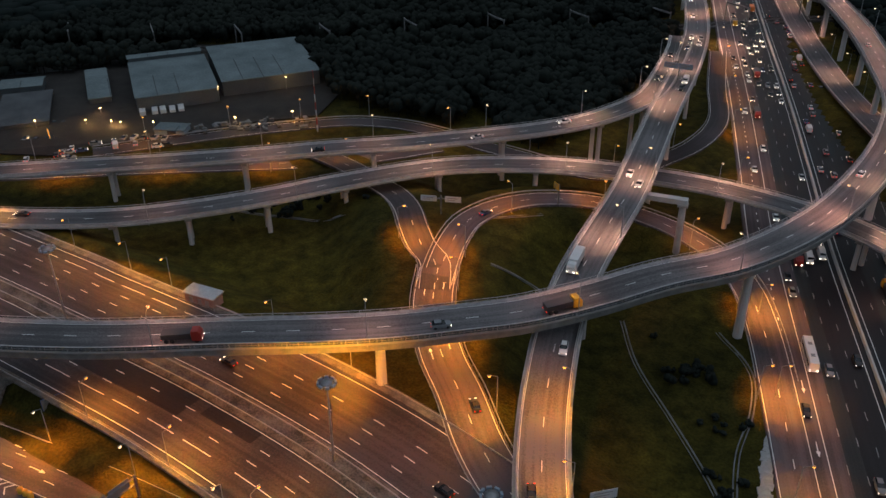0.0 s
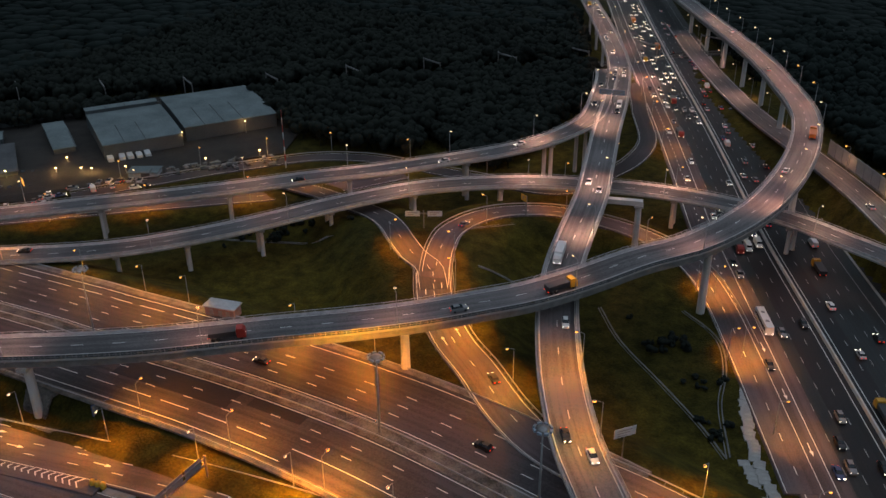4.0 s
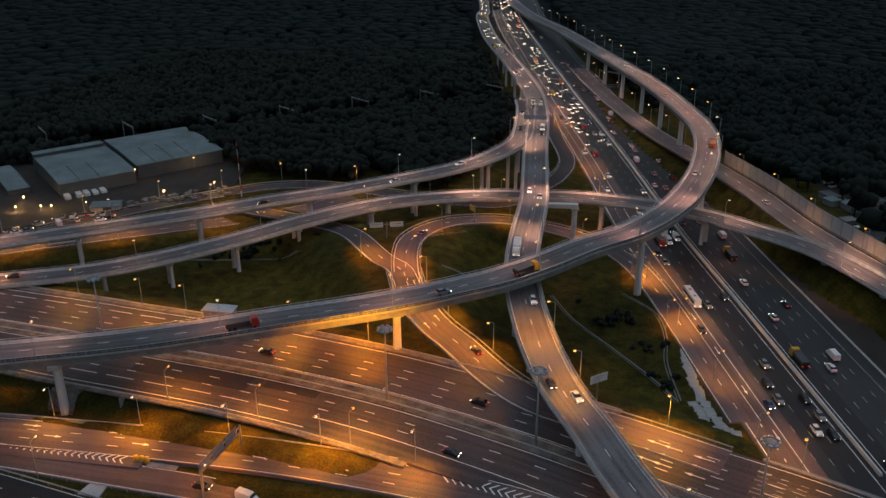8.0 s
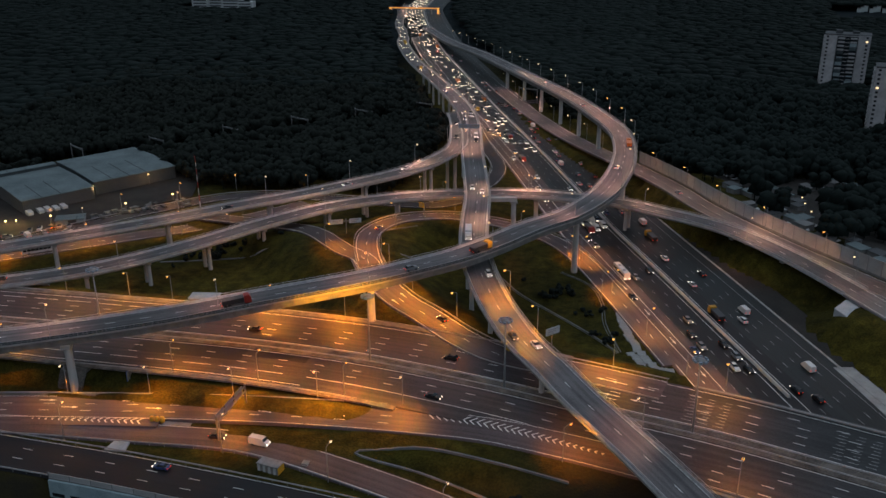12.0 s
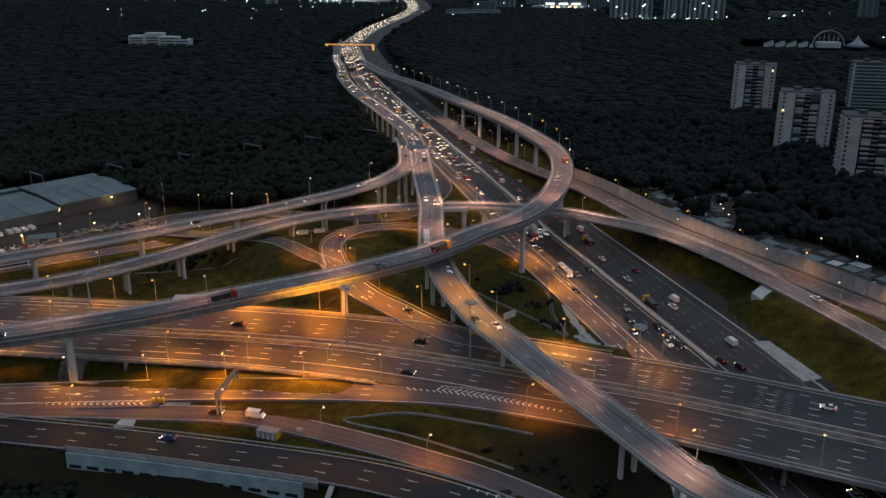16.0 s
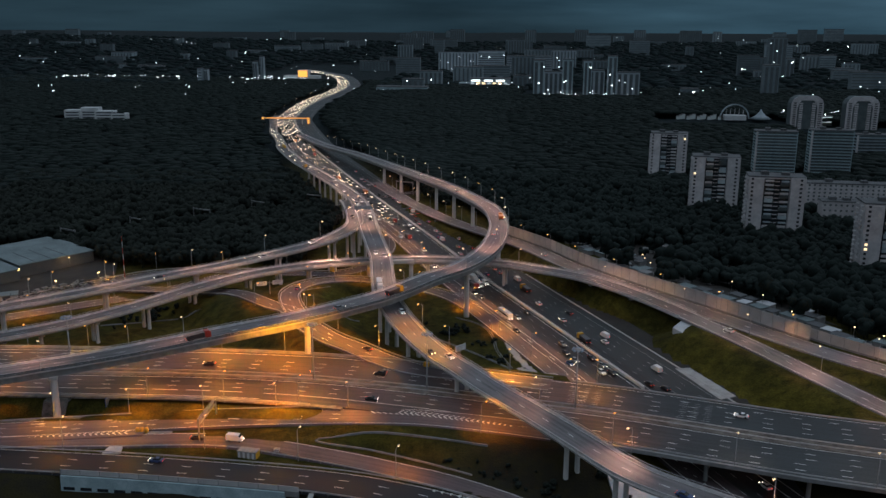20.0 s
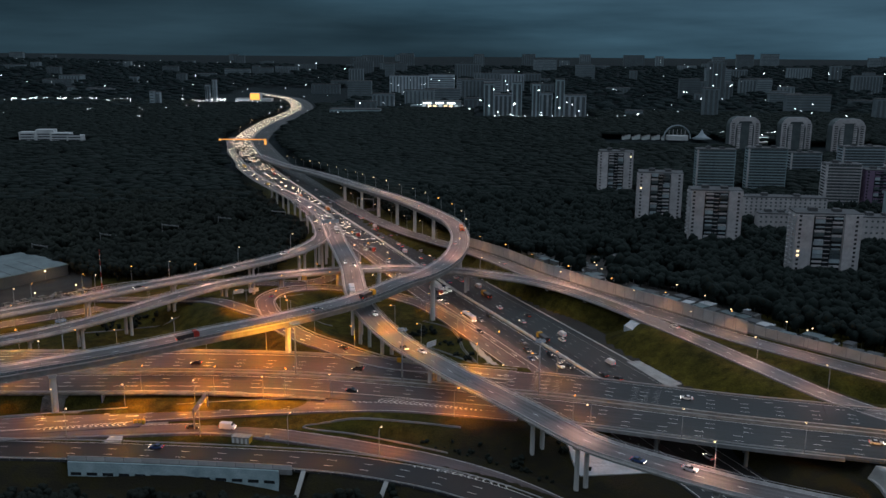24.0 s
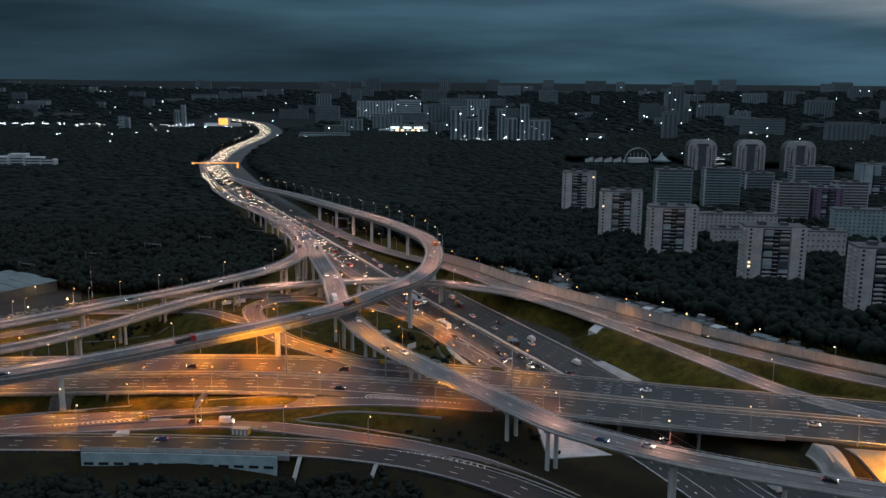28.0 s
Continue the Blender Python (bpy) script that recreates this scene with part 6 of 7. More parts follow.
def noise_wall(q, o, s0, s1, h, label):
    """A noise wall of separate panels between steel posts."""
    root = tagged(new("noise_wall"), label, "noise wall", kind="structure")
    pan = mesh_from("panel", box_verts(0.08, 5.92, -0.08, 0.08, 0, h), BOX, "wall_panel")
    post = mesh_from("post", box_verts(-0.12, 0.12, -0.16, 0.16, -0.8, h + 0.15), BOX, "steel")
    foot = mesh_from("plinth", box_verts(0.0, 6.0, -0.14, 0.14, -1.2, 0.5), BOX, "concrete_dark")
    for s in np.arange(s0, s1, 6.0):
        p, g = at_arc(q, s)
        p1, _ = at_arc(q, s + 6)
        g = math.atan2(p1[1] - p[1], p1[0] - p[0])
        m = Matrix.Translation((p[0] - o * math.sin(g), p[1] + o * math.cos(g), p[2])) @ Matrix.Rotation(g, 4, "Z")
        piece("panel", pan, root, "", m)
        piece("plinth", foot, root, "", m)
        piece("post", post, root, "", m)
    return root


s_gap = s_at_x(R6, 186)
noise_wall(R6, 7.6, s_at_x(R6, 62), s_gap, 6.2, "tall pale panel noise wall beside the slip road")
noise_wall(R6, 9.6, s_gap + 2, s_gap + 128, 4.6, "lower pale panel noise wall beside the slip road")
noise_wall(R4, -7.6, s_at_x(R4, -54), s_at_x(R4, 18), 2.0, "low panel wall along the dark road")

# retaining wall under the dark road
i0, i1 = int(np.argmin(np.abs(R4[:, 0] + 54))), int(np.argmin(np.abs(R4[:, 0] - 20)))
qw = R4[i0:i1]
tagged(piece("retaining_wall", sweep("retaining_wall", qw, [(-7.2, 0.2), (-8.3, 0.2), (-8.6, -7.5), (-7.2, -7.5)], "wall_teal")), "pale grey-green retaining wall with dark markings", "retaining wall", kind="structure")
# thin dark boxes on the wall face make its row of dark markings
wall_root = tagged(new("wall_recesses"), "row of dark markings along the retaining wall", "wall recess", kind="structure")
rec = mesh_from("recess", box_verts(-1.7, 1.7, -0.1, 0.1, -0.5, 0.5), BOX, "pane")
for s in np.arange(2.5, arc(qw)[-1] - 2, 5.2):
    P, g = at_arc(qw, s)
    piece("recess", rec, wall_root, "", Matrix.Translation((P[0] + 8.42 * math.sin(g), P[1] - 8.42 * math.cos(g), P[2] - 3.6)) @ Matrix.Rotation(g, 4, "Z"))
for s in (s_at_x(R4, 22), s_at_x(R4, 52)):
    P, g = at_arc(R4, s)
    r = tagged(new("drain_chute"), "pale concrete drain chute down the bank", "drain chute")
    r.matrix_basis = Matrix.Translation((P[0] + 7 * math.sin(g), P[1] - 7 * math.cos(g), P[2])) @ Matrix.Rotation(g, 4, "Z")
    piece("channel", mesh_from("channel", [(-0.7, 0, -0.1), (0.7, 0, -0.1), (0.7, -9, -5.2), (-0.7, -9, -5.2), (-0.7, 0, 0.25), (0.7, 0, 0.25), (0.7, -9, -4.85), (-0.7, -9, -4.85)], [(4, 5, 6, 7), (0, 3, 2, 1), (0, 1, 5, 4), (1, 2, 6, 5), (2, 3, 7, 6), (3, 0, 4, 7)], "concrete"), r)


def board(name, x, y, z0, w, h, clear, turn, front, label, cat, back="sign_back", bars=0, legs=2):
    """A sign board on posts; writing that cannot be read is set as bars."""
    r = tagged(new(name), label, cat)
    r.matrix_basis = pose(x, y, z0, 0, 0, turn)
    pl = box_piece("panel", r, (-w / 2, w / 2, -0.06, 0.06, clear, clear + h), front)
    box_piece("backing", r, (-w / 2 + 0.1, w / 2 - 0.1, 0.064, 0.14, clear + 0.1, clear + h - 0.1), back)
    for k in range(legs):
        u = 0 if legs == 1 else (-0.35 + 0.7 * k / (legs - 1)) * w
        box_piece("post", r, (u - 0.1, u + 0.1, 0.144, 0.34, -0.6, clear + h), "steel")
    for k in range(bars):
        box_piece("bar", pl, (-w * 0.36, w * (0.1 + 0.12 * (k % 3)), -0.09, -0.062, clear + h * (k + 0.5) / (bars + 0.5), clear + h * (k + 0.5) / (bars + 0.5) + 0.22 * h / max(bars, 1)), "sign_back")
    return r


board("road_sign", -60.6, -39.4, -0.6, 5.6, 3.2, 2.0, 252, "sign_blue", "large road sign seen from its grey back", "road sign")
board("billboard", 56.7, 0.5, -2.5, 5.4, 2.3, 13.6, 50, "sign_white", "white billboard on a tall post over the grass", "billboard", bars=3, legs=1)
board("roadside_billboard", -212, 54, -6.4, 3.6, 2.8, 3, -25, "lit_orange", "small glowing orange billboard at the yard", "billboard", legs=1)
for nm, xa_, ya_, xb_, yb_, z0, clear in (("sign_gantry", -21.0, -46.0, -20.6, -62.5, 1.6, 4.6),):
    r = tagged(new(nm), "overhead sign gantry spanning the slip road", "sign gantry")
    L = math.hypot(xb_ - xa_, yb_ - ya_)
    r.matrix_basis = Matrix.Translation((xa_, ya_, z0)) @ Matrix.Rotation(math.atan2(yb_ - ya_, xb_ - xa_), 4, "Z")
    for x in (0, L):
        box_piece("post", r, (x - 0.2, x + 0.2, -0.2, 0.2, -0.8, clear + 2.6), "steel")
    for z in (clear + 0.3, clear + 1.9):
        box_piece("beam", r, (0.21, L - 0.21, -0.15, 0.15, z, z + 0.25), "steel")
    for k in range(3):
        sp = box_piece("panel", r, (1.2 + k * 5.4, 5.9 + k * 5.4, -0.3, -0.17, clear, clear + 2.8), "sign_back")


def over_sign(x, y, z, w, h, turn, label, panels, post_to, mat="sign_white", gap=1.2):
    r = tagged(new("sign_gantry"), label, "sign gantry")
    r.matrix_basis = pose(x, y, z, 0, 0, turn)
    box_piece("beam", r, (-w / 2, w / 2, 0.1, 0.4, h * 0.4, h * 0.4 + 0.35), "steel")
    pw = (w - gap * (panels - 1)) / panels
    for k in range(panels):
        x0 = -w / 2 + k * (pw + gap)
        pl = box_piece("panel", r, (x0, x0 + pw, -0.06, 0.06, 0, h), mat)
        for j in range(2):
            box_piece("bar", pl, (x0 + 0.15 * pw, x0 + (0.6 + 0.2 * j) * pw, -0.09, -0.062, h * (0.25 + 0.35 * j), h * (0.4 + 0.35 * j)), "sign_back")
    for x0 in post_to:
        box_piece("post", r, (x0 - 0.18, x0 + 0.18, 0.1, 0.46, -(z - post_z), h), "steel")
    return r


post_z = 5.2
over_sign(-39.8, 80.0, 9.9, 12.4, 1.9, 28, "two pale direction signs over the branch road", 2, (0,), gap=2.6)
post_z = 4.0
over_sign(-16.5, 109.5, 9.0, 3.0, 2.2, -30, "amber-lit sign over the loop road", 1, (1.2,), "yellow_paint")
post_z = 17.0
over_sign(-18.2, 203, 21.6, 10.8, 2.2, 12, "dark sign gantry where the flyover divides", 2, (0.4,), "flood_body", 0.3)


# glow on the footbridge railing stands in for orange light falling on it
M["lit_span"] = glow("lit_span", (1.0, 0.42, 0.1), 0.5)


def gantry_far():
    r = tagged(new("lit_gantry"), "footbridge across the motorway with orange-lit stair towers", "footbridge")
    r.matrix_basis = pose(-251, 868, 0, 0, 0, 4)
    for x in (-22, 0, 22):
        box_piece("pier", r, (x - 0.7, x + 0.7, -0.7, 0.7, -2, 5.6), "concrete")
    box_piece("span", r, (-29, 29, -1.3, 1.3, 5.6, 6.2), "concrete_dark", "dim concrete footbridge span")
    for y in (-1.34, 1.24):
        box_piece("railing", r, (-29, 29, y, y + 0.1, 6.204, 7.3), "lit_span", "railing with orange lamp light put in as glow")
    for x in (-31, 31):
        box_piece("stair_tower", r, (x - 1.8, x + 1.8, -2.2, 2.2, -2, 8.2), "sign_back")
        for k in range(3):
            box_piece("window", r, (x - 1.4, x + 1.4, -2.3, -2.204, 0.2 + 2.7 * k, 2.2 + 2.7 * k), "lit_orange", "orange-lit stair window")
        box_piece("roof", r, (x - 2.2, x + 2.2, -2.6, 2.6, 8.204, 8.6), "roof_felt")


gantry_far()


def straddle(x0, y0, x1, y1, top, foot, label):
    """A portal bent: a beam out from the deck to a single column."""
    r = tagged(new("portal_bent"), label, "portal bent", kind="structure")
    L = math.hypot(x1 - x0, y1 - y0)
    r.matrix_basis = Matrix.Translation((x0, y0, 0)) @ Matrix.Rotation(math.atan2(y1 - y0, x1 - x0), 4, "Z")
    # the beam's lamp light is painted in by the paler concrete
    box_piece("beam", r, (-1.0, L + 1.2, -1.1, 1.1, top - 1.6, top), "pier_concrete", "pale concrete beam")
    box_piece("cap", r, (L - 1.5, L + 1.5, -1.4, 1.4, top - 2.3, top - 1.604), "concrete")
    piece("pier", lathe("pier", [(1.15, foot - 2), (1.1, foot), (1.0, top - 2.304)], "concrete", 10), r, "round concrete column", Matrix.Translation((L, 0, 0)))


straddle(9, 112, 22.5, 116, 14.7, -3.5, "pale portal bent beside the slip flyover")


def hut():
    r = tagged(new("substation_hut"), "small pale brick substation hut with a light roof", "hut")
    r.matrix_basis = pose(-62.8, 6.4, 4.4, 0, 0, 12)
    box_piece("wall", r, (-4.6, 4.6, -2.0, 2.0, -1.5, 2.9), "brick_pink")
    box_piece("roof", r, (-5.0, 5.0, -2.4, 2.4, 2.904, 3.2), "tarp", "pale flat roof")
    for x in (-2.5, 0.2, 2.6):
        box_piece("door", r, (x - 0.6, x + 0.6, -2.06, -2.002, 0.0, 2.1), "steel")
    for x in (-5.6, 5.6):
        box_piece("fence_post", r, (x - 0.06, x + 0.06, -3.2, -3.08, -1.2, 1.6), "steel")
    box_piece("fence_rail", r, (-5.6, 5.6, -3.17, -3.11, 1.4, 1.5), "steel")


hut()


def cabin():
    r = tagged(new("site_cabin"), "striped grey and yellow site cabin on the verge", "cabin")
    r.matrix_basis = pose(-2.3, -70.0, 0.2, 0, 0, -8)
    box_piece("body", r, (-3, 3, -1.4, 1.4, -0.6, 2.7), "sign_back")
    for k in range(4):
        box_piece("stripe", r, (-2.8 + k * 1.5, -2.1 + k * 1.5, -1.46, -1.402, -0.2, 2.5), "sign_white")
    box_piece("end", r, (3.002, 3.06, -1.4, 1.4, -0.6, 2.7), "yellow_paint")
    box_piece("roof", r, (-3.15, 3.15, -1.55, 1.55, 2.7, 2.9), "steel")
    k = tagged(new("kiosk"), "small white kiosk on the verge", "kiosk")
    k.matrix_basis = pose(5.5, -66.5, 0.0, 0, 0, 0)
    box_piece("body", k, (-0.7, 0.7, -0.7, 0.7, -0.5, 1.9), "sign_white")
    box_piece("roof", k, (-0.85, 0.85, -0.85, 0.85, 1.9, 2.05), "steel")


cabin()


def crash_cushion():
    r = tagged(new("crash_cushion"), "yellow crash cushion at the fork of the slip roads", "crash cushion")
    r.matrix_basis = pose(-42.5, -58.8, 1.3, 0, 0, 9)
    for k in range(3):
        piece("barrel", lathe("barrel", [(0.6, 0), (0.66, 0.5), (0.6, 1.5)], "yellow_paint", 10), r, "", Matrix.Translation((k * 1.4, 0, 0)))
    box_piece("pad", r, (3.2, 11, -1.5, 1.5, -0.4, 0.08), "concrete_dark", "pale concrete pad")


crash_cushion()


def works_barrier():
    r = tagged(new("works_barrier"), "yellow works barrier where the roads meet", "barrier")
    r.matrix_basis = pose(44, -0.5, 4.6, 0, 0, -20)
    box_piece("box", r, (-1, 1, -0.6, 0.6, 0, 1.6), "yellow_paint")
    for k in range(5):
        box_piece("block", r, (1.6 + k * 2.4, 3.6 + k * 2.4, -0.3, 0.3, 0, 0.8), "concrete")


works_barrier()


# concrete slabs, slopes and ditches
def slope(name, pts, label, material="concrete", th=0.4):
    c = [Vector(p) for p in pts]
    v = [tuple(p) for p in c] + [(p.x, p.y, p.z - th) for p in c]
    n = len(c)
    f = [tuple(range(n)), tuple(range(n, 2 * n))[::-1]] + [(i, i + n, (i + 1) % n + n, (i + 1) % n) for i in range(n)]
    return tagged(piece(name, mesh_from(name, v, f, material)), label, "slope paving", kind="structure")


def paved(name, c, label, material="tarp", lift=0.3, n=10):
    """A paved bank that lies on the ground between four corners."""
    u, w = np.meshgrid(np.linspace(0, 1, n), np.linspace(0, 1, n))
    p = [np.array(k, float) for k in c]
    xy = (1 - w)[..., None] * ((1 - u)[..., None] * p[0] + u[..., None] * p[1]) + w[..., None] * ((1 - u)[..., None] * p[3] + u[..., None] * p[2])
    x, y = xy[..., 0].ravel(), xy[..., 1].ravel()
    z = np.max([terrain_height(x + dx, y + dy) for dx, dy in ((0, 0), (1.5, 0), (-1.5, 0), (0, 1.5), (0, -1.5))], axis=0) + lift
    v = list(zip(x, y, z)) + list(zip(x, y, z - 1.2))
    N = n * n
    f = []
    for j in range(n - 1):
        for i in range(n - 1):
            a = j * n + i
            f.append((a, a + 1, a + n + 1, a + n))
            f.append((a + N, a + n + N, a + n + 1 + N, a + 1 + N))
    rim = [i for i in range(n)] + [j * n + n - 1 for j in range(1, n)] + [N - 1 - i for i in range(1, n)] + [j * n for j in range(n - 2, 0, -1)]
    for i, a in enumerate(rim):
        b = rim[(i + 1) % len(rim)]
        f.append((a, a + N, b + N, b))
    return tagged(piece(name, mesh_from(name, v, f, material)), label, "slope paving", kind="structure")


slope("abutment_slope", [(143.5, 58, 3.6), (148, 64.5, 4.6), (153, 60, 4.6), (148.5, 52, 2.4)], "pale concrete cone under the end of the low flyover", "tarp", 4.0)
paved("service_slab", [(140.6, 29.5), (146.5, 31), (159, 4.5), (152.5, 0.5)], "long pale concrete slab beside the motorway", "concrete", 0.45)
paved("bridge_slope_west", [(105, -63), (118, -60), (131, -74), (108.7, -77.5)], "pale paved slope under the highway bridge")
paved("bridge_slope_east", [(196.5, -82), (204.5, -85), (206.6, -101), (200.6, -99.5)], "grey paved slope under the highway bridge", "concrete")
paved("lit_slope", [(207.6, -86.5), (236, -92), (230, -112), (214, -103)], "pale paved slope flooded with amber lamp light", "concrete_dark")
paved("pier_apron", [(-79.5, -30.5), (-73.5, -32), (-74.5, -46), (-82.5, -46)], "brown dusty apron round the tall pier", "dust", 0.12)
paved("hollow_slab", [(-142, 5), (-129, 10), (-130.5, 12.5), (-143, 8)], "pale concrete slab at the edge of the hollow", "tarp", 0.15, 6)
slope("verge_slab", [(-47.5, -73.2, 1.1), (-42, -72.6, 1.1), (-43, -68.3, 1.25), (-47.2, -69, 1.2)], "pale concrete slab between the roads", "tarp")
# lamp and post are added to turn the slope amber; no source known
r = tagged(new("flood_lamp"), "added amber flood lamp that colours the paved slope", "flood lamp")
r.matrix_basis = pose(222, -108, -2.6)
box_piece("post", r, (-0.12, 0.12, -0.12, 0.12, -0.6, 12.4), "steel")
box_piece("head", r, (-0.5, 0.5, -0.3, 0.3, 12.404, 12.8), "steel")
d = bpy.data.lights.new("flood_light", "SPOT")
d.energy, d.color, d.shadow_soft_size, d.spot_size, d.spot_blend = W_FLOOD, (1.0, 0.33, 0.002), 0.3, radians(104), 0.6
new("flood_light", d).matrix_basis = look((222, -108, 9.6), (219, -94, 1.0))
DITCH_A = [(25, 75, 0), (36.4, 60, 0), (52.4, 45.6, 0), (66, 33, 0), (75, 23, 0)]
DITCH_B = [(48, 85, 0), (60.8, 73.7, 0), (66.5, 59, 0), (69, 43, 0), (75.5, 24, 0)]


def ditch(ctrl, label):
    q = spline(ctrl, 3.0)
    q[:, 2] = terrain_height(q[:, 0], q[:, 1]) + 0.12
    me = sweep("drainage_channel", q, [(0.5, 0.1), (0.2, -0.2), (-0.2, -0.2), (-0.5, 0.1), (-0.6, 0.05), (-0.35, -0.6), (0.35, -0.6), (0.6, 0.05)], "concrete_dark")
    tagged(piece("drainage_channel", me), label, "drainage channel", kind="structure")


ditch(DITCH_A, "pale concrete drainage channel down the grass")
ditch(DITCH_B, "second drainage channel beside the motorway")
ditch([(-112, 55, 0), (-98, 60, 0), (-84, 66, 0), (-70, 70, 0)], "pale drainage channel across the hollow")
ditch([(-30, 84, 0), (-22, 92, 0), (-16, 101, 0)], "drainage channel in the loop's grass bowl")
ditch([(-12, 66, 0), (-4, 72, 0), (4, 74, 0)], "drainage channel in the loop's grass bowl")


# the yard and the railway
def flat_patch(name, ring, label, material, lift=0.1):
    x = np.array([p[0] for p in ring], float)
    y = np.array([p[1] for p in ring], float)
    z = terrain_height(x, y) + lift
    v = [(a, b, c) for a, b, c in zip(x, y, z)] + [(a, b, c - 0.5) for a, b, c in zip(x, y, z)]
    n = len(ring)
    f = [tuple(range(n)), tuple(range(n, 2 * n))[::-1]] + [(i, i + n, (i + 1) % n + n, (i + 1) % n) for i in range(n)]
    return tagged(piece(name, mesh_from(name, v, f, material)), label, "yard", kind="structure")


flat_patch("yard_floor", [(-300, 40), (-225, 30), (-196, 48), (-170, 84), (-158, 112), (-142, 132), (-158, 170), (-186, 208), (-240, 178), (-310, 110)], "dusty dark yard round the warehouses", "soil", 0.5)
rail_q = spline([(-420, 75, -4), (-330, 125, -4), (-250, 178, -4), (-180, 235, -4), (-110, 300, -4), (-40, 372, -4), (60, 480, -4)], 6)
rail_q[:, 2] = terrain_height(rail_q[:, 0], rail_q[:, 1]) + 0.3
tagged(piece("railway_bed", sweep("railway_bed", rail_q, [(6, 0), (-6, 0), (-7.5, -1), (7.5, -1)], "soil")), "dark ballast bed of the railway", "railway", kind="structure")
trk = tagged(new("railway_track"), "pairs of steel rails on the ballast", "railway track", kind="structure")
for o in (-3.4, -1.9, 1.9, 3.4):
    piece("rail", sweep("rail", rail_q, [(o + 0.05, 0.02), (o + 0.05, 0.2), (o - 0.05, 0.2), (o - 0.05, 0.02)], "steel"), trk)
cat_t = tagged(new("catenary_portal"), "grey steel catenary portal over the railway", "catenary portal", group="catenary portals")
for x in (-7.5, 7.5):
    box_piece("mast", cat_t, (x - 0.25, x + 0.25, -0.25, 0.25, -1, 10.5), "steel")
box_piece("beam", cat_t, (-7.25, 7.25, -0.25, 0.25, 9.2, 10.0), "steel")
first = True
for s in np.arange(30, arc(rail_q)[-1], 44):
    P, g = at_arc(rail_q, s)
    m = Matrix.Translation(P) @ Matrix.Rotation(g + math.pi / 2 + radians(24), 4, "Z")
    if first:
        cat_t.matrix_basis = m
        first = False
    else:
        copy_thing(cat_t, m)
r = tagged(new("radio_mast"), "red and white banded radio mast by the yard", "radio mast")
r.matrix_basis = pose(-130.5, 120, -4)
for k in range(8):
    piece("section", lathe("section", [(0.3 - 0.025 * k, k * 3.2), (0.275 - 0.025 * k, k * 3.2 + 3.2)], "red_paint" if k % 2 else "sign_white", 6), r)
yd = random.Random(4)
for x, y, a in ((-205, 92, 58), (-202, 96, 58), (-200, 98.5, 58), (-197.5, 101.5, 58), (-195.5, 104.5, 58)):
    copy_thing(LORRIES[0], pose(x - 2, y + 2, float(terrain_height(np.array([x]), np.array([y]))[0]) + 0.55, 0, 0, a + 90 + yd.uniform(-4, 4)))
for k in range(16):
    u, v_ = yd.uniform(-40, 12), yd.choice((-26, -20, -33))
    x, y = -200 + 0.57 * u - 0.82 * v_ * -1 * -1, 72 + 0.82 * u + 0.2 * v_
    copy_thing(yd.choice(FLEET), pose(x, y, float(terrain_height(np.array([x]), np.array([y]))[0]) + 0.55, 0, 0, yd.choice((145, 55)) + yd.uniform(-5, 5)))
M["yard_lamp"] = glow("yard_lamp", (1.0, 0.62, 0.26), 14)
for x, y, z, w in ((-190, 121.5, 1.4, 350), (-176, 148, 1.0, 400), (-222, 84, -3.6, 500), (-206, 78, -3.4, 500), (-186, 84, -1.0, 500), (-228, 58, -2.0, 900), (-201, 79, -3.0, 1600), (-214.5, 72, -3.0, 1600), (-160, 104, 0.5, 900), (-146, 122, 0.5, 900)):
    r = tagged(new("yard_lamp"), "small glowing wall lamp at the yard", "lamp", group="yard lamps")
    r.matrix_basis = pose(x, y, z)
    box_piece("bracket", r, (-0.06, 0.06, -0.06, 0.06, -6.5, 0.0), "steel")
    box_piece("lens", r, (-0.22, 0.22, -0.22, 0.22, 0.0, 0.35), "yard_lamp", "glowing lens")
    d = bpy.data.lights.new("yard_light", "POINT")
    d.energy, d.color, d.shadow_soft_size = w, (1.0, 0.55, 0.2), 0.3
    new("yard_light", d).matrix_basis = Matrix.Translation((x + 0.9, y - 0.9, z - 0.3))


# rubble slabs along the motorway's kerb below the highway
rs = random.Random(8)
toe = tagged(new("slab_revetment"), "pale broken concrete slabs along the motorway verge", "slope paving", kind="structure")
sl = mesh_from("slab", [(-1.5, -1.1, -0.5), (1.4, -1.2, -0.5), (1.5, 1.1, -0.5), (-1.3, 1.2, -0.5), (-1.4, -1.0, 0.12), (1.3, -1.1, 0.1), (1.35, 1.0, 0.16), (-1.2, 1.1, 0.1)], BOX, "concrete")
for k in range(34):
    u = k / 33
    for w_ in (0, 1) if k > 18 else (0,):
        x, y = 73.5 + 8 * u + 12 * u * u - 2.4 * w_, 52 - 47 * u - 1.0 * w_
        z = float(terrain_height(np.array([x]), np.array([y]))[0])
        piece("slab", sl, toe, "", pose(x + rs.uniform(-0.5, 0.5), y + rs.uniform(-0.4, 0.4), z + 0.05, rs.uniform(-3, 3), rs.uniform(-3, 3), 20 + rs.uniform(-14, 14)))


def kerb_loop(ctrl, label):
    q = spline(ctrl, 2.0)
    q[:, 2] = terrain_height(q[:, 0], q[:, 1]) + 0.1
    tagged(piece("kerb_loop", sweep("kerb_loop", q, [(0.25, 0.25), (-0.25, 0.25), (-0.3, -0.4), (0.3, -0.4)], "concrete_dark")), label, "kerb", kind="structure")


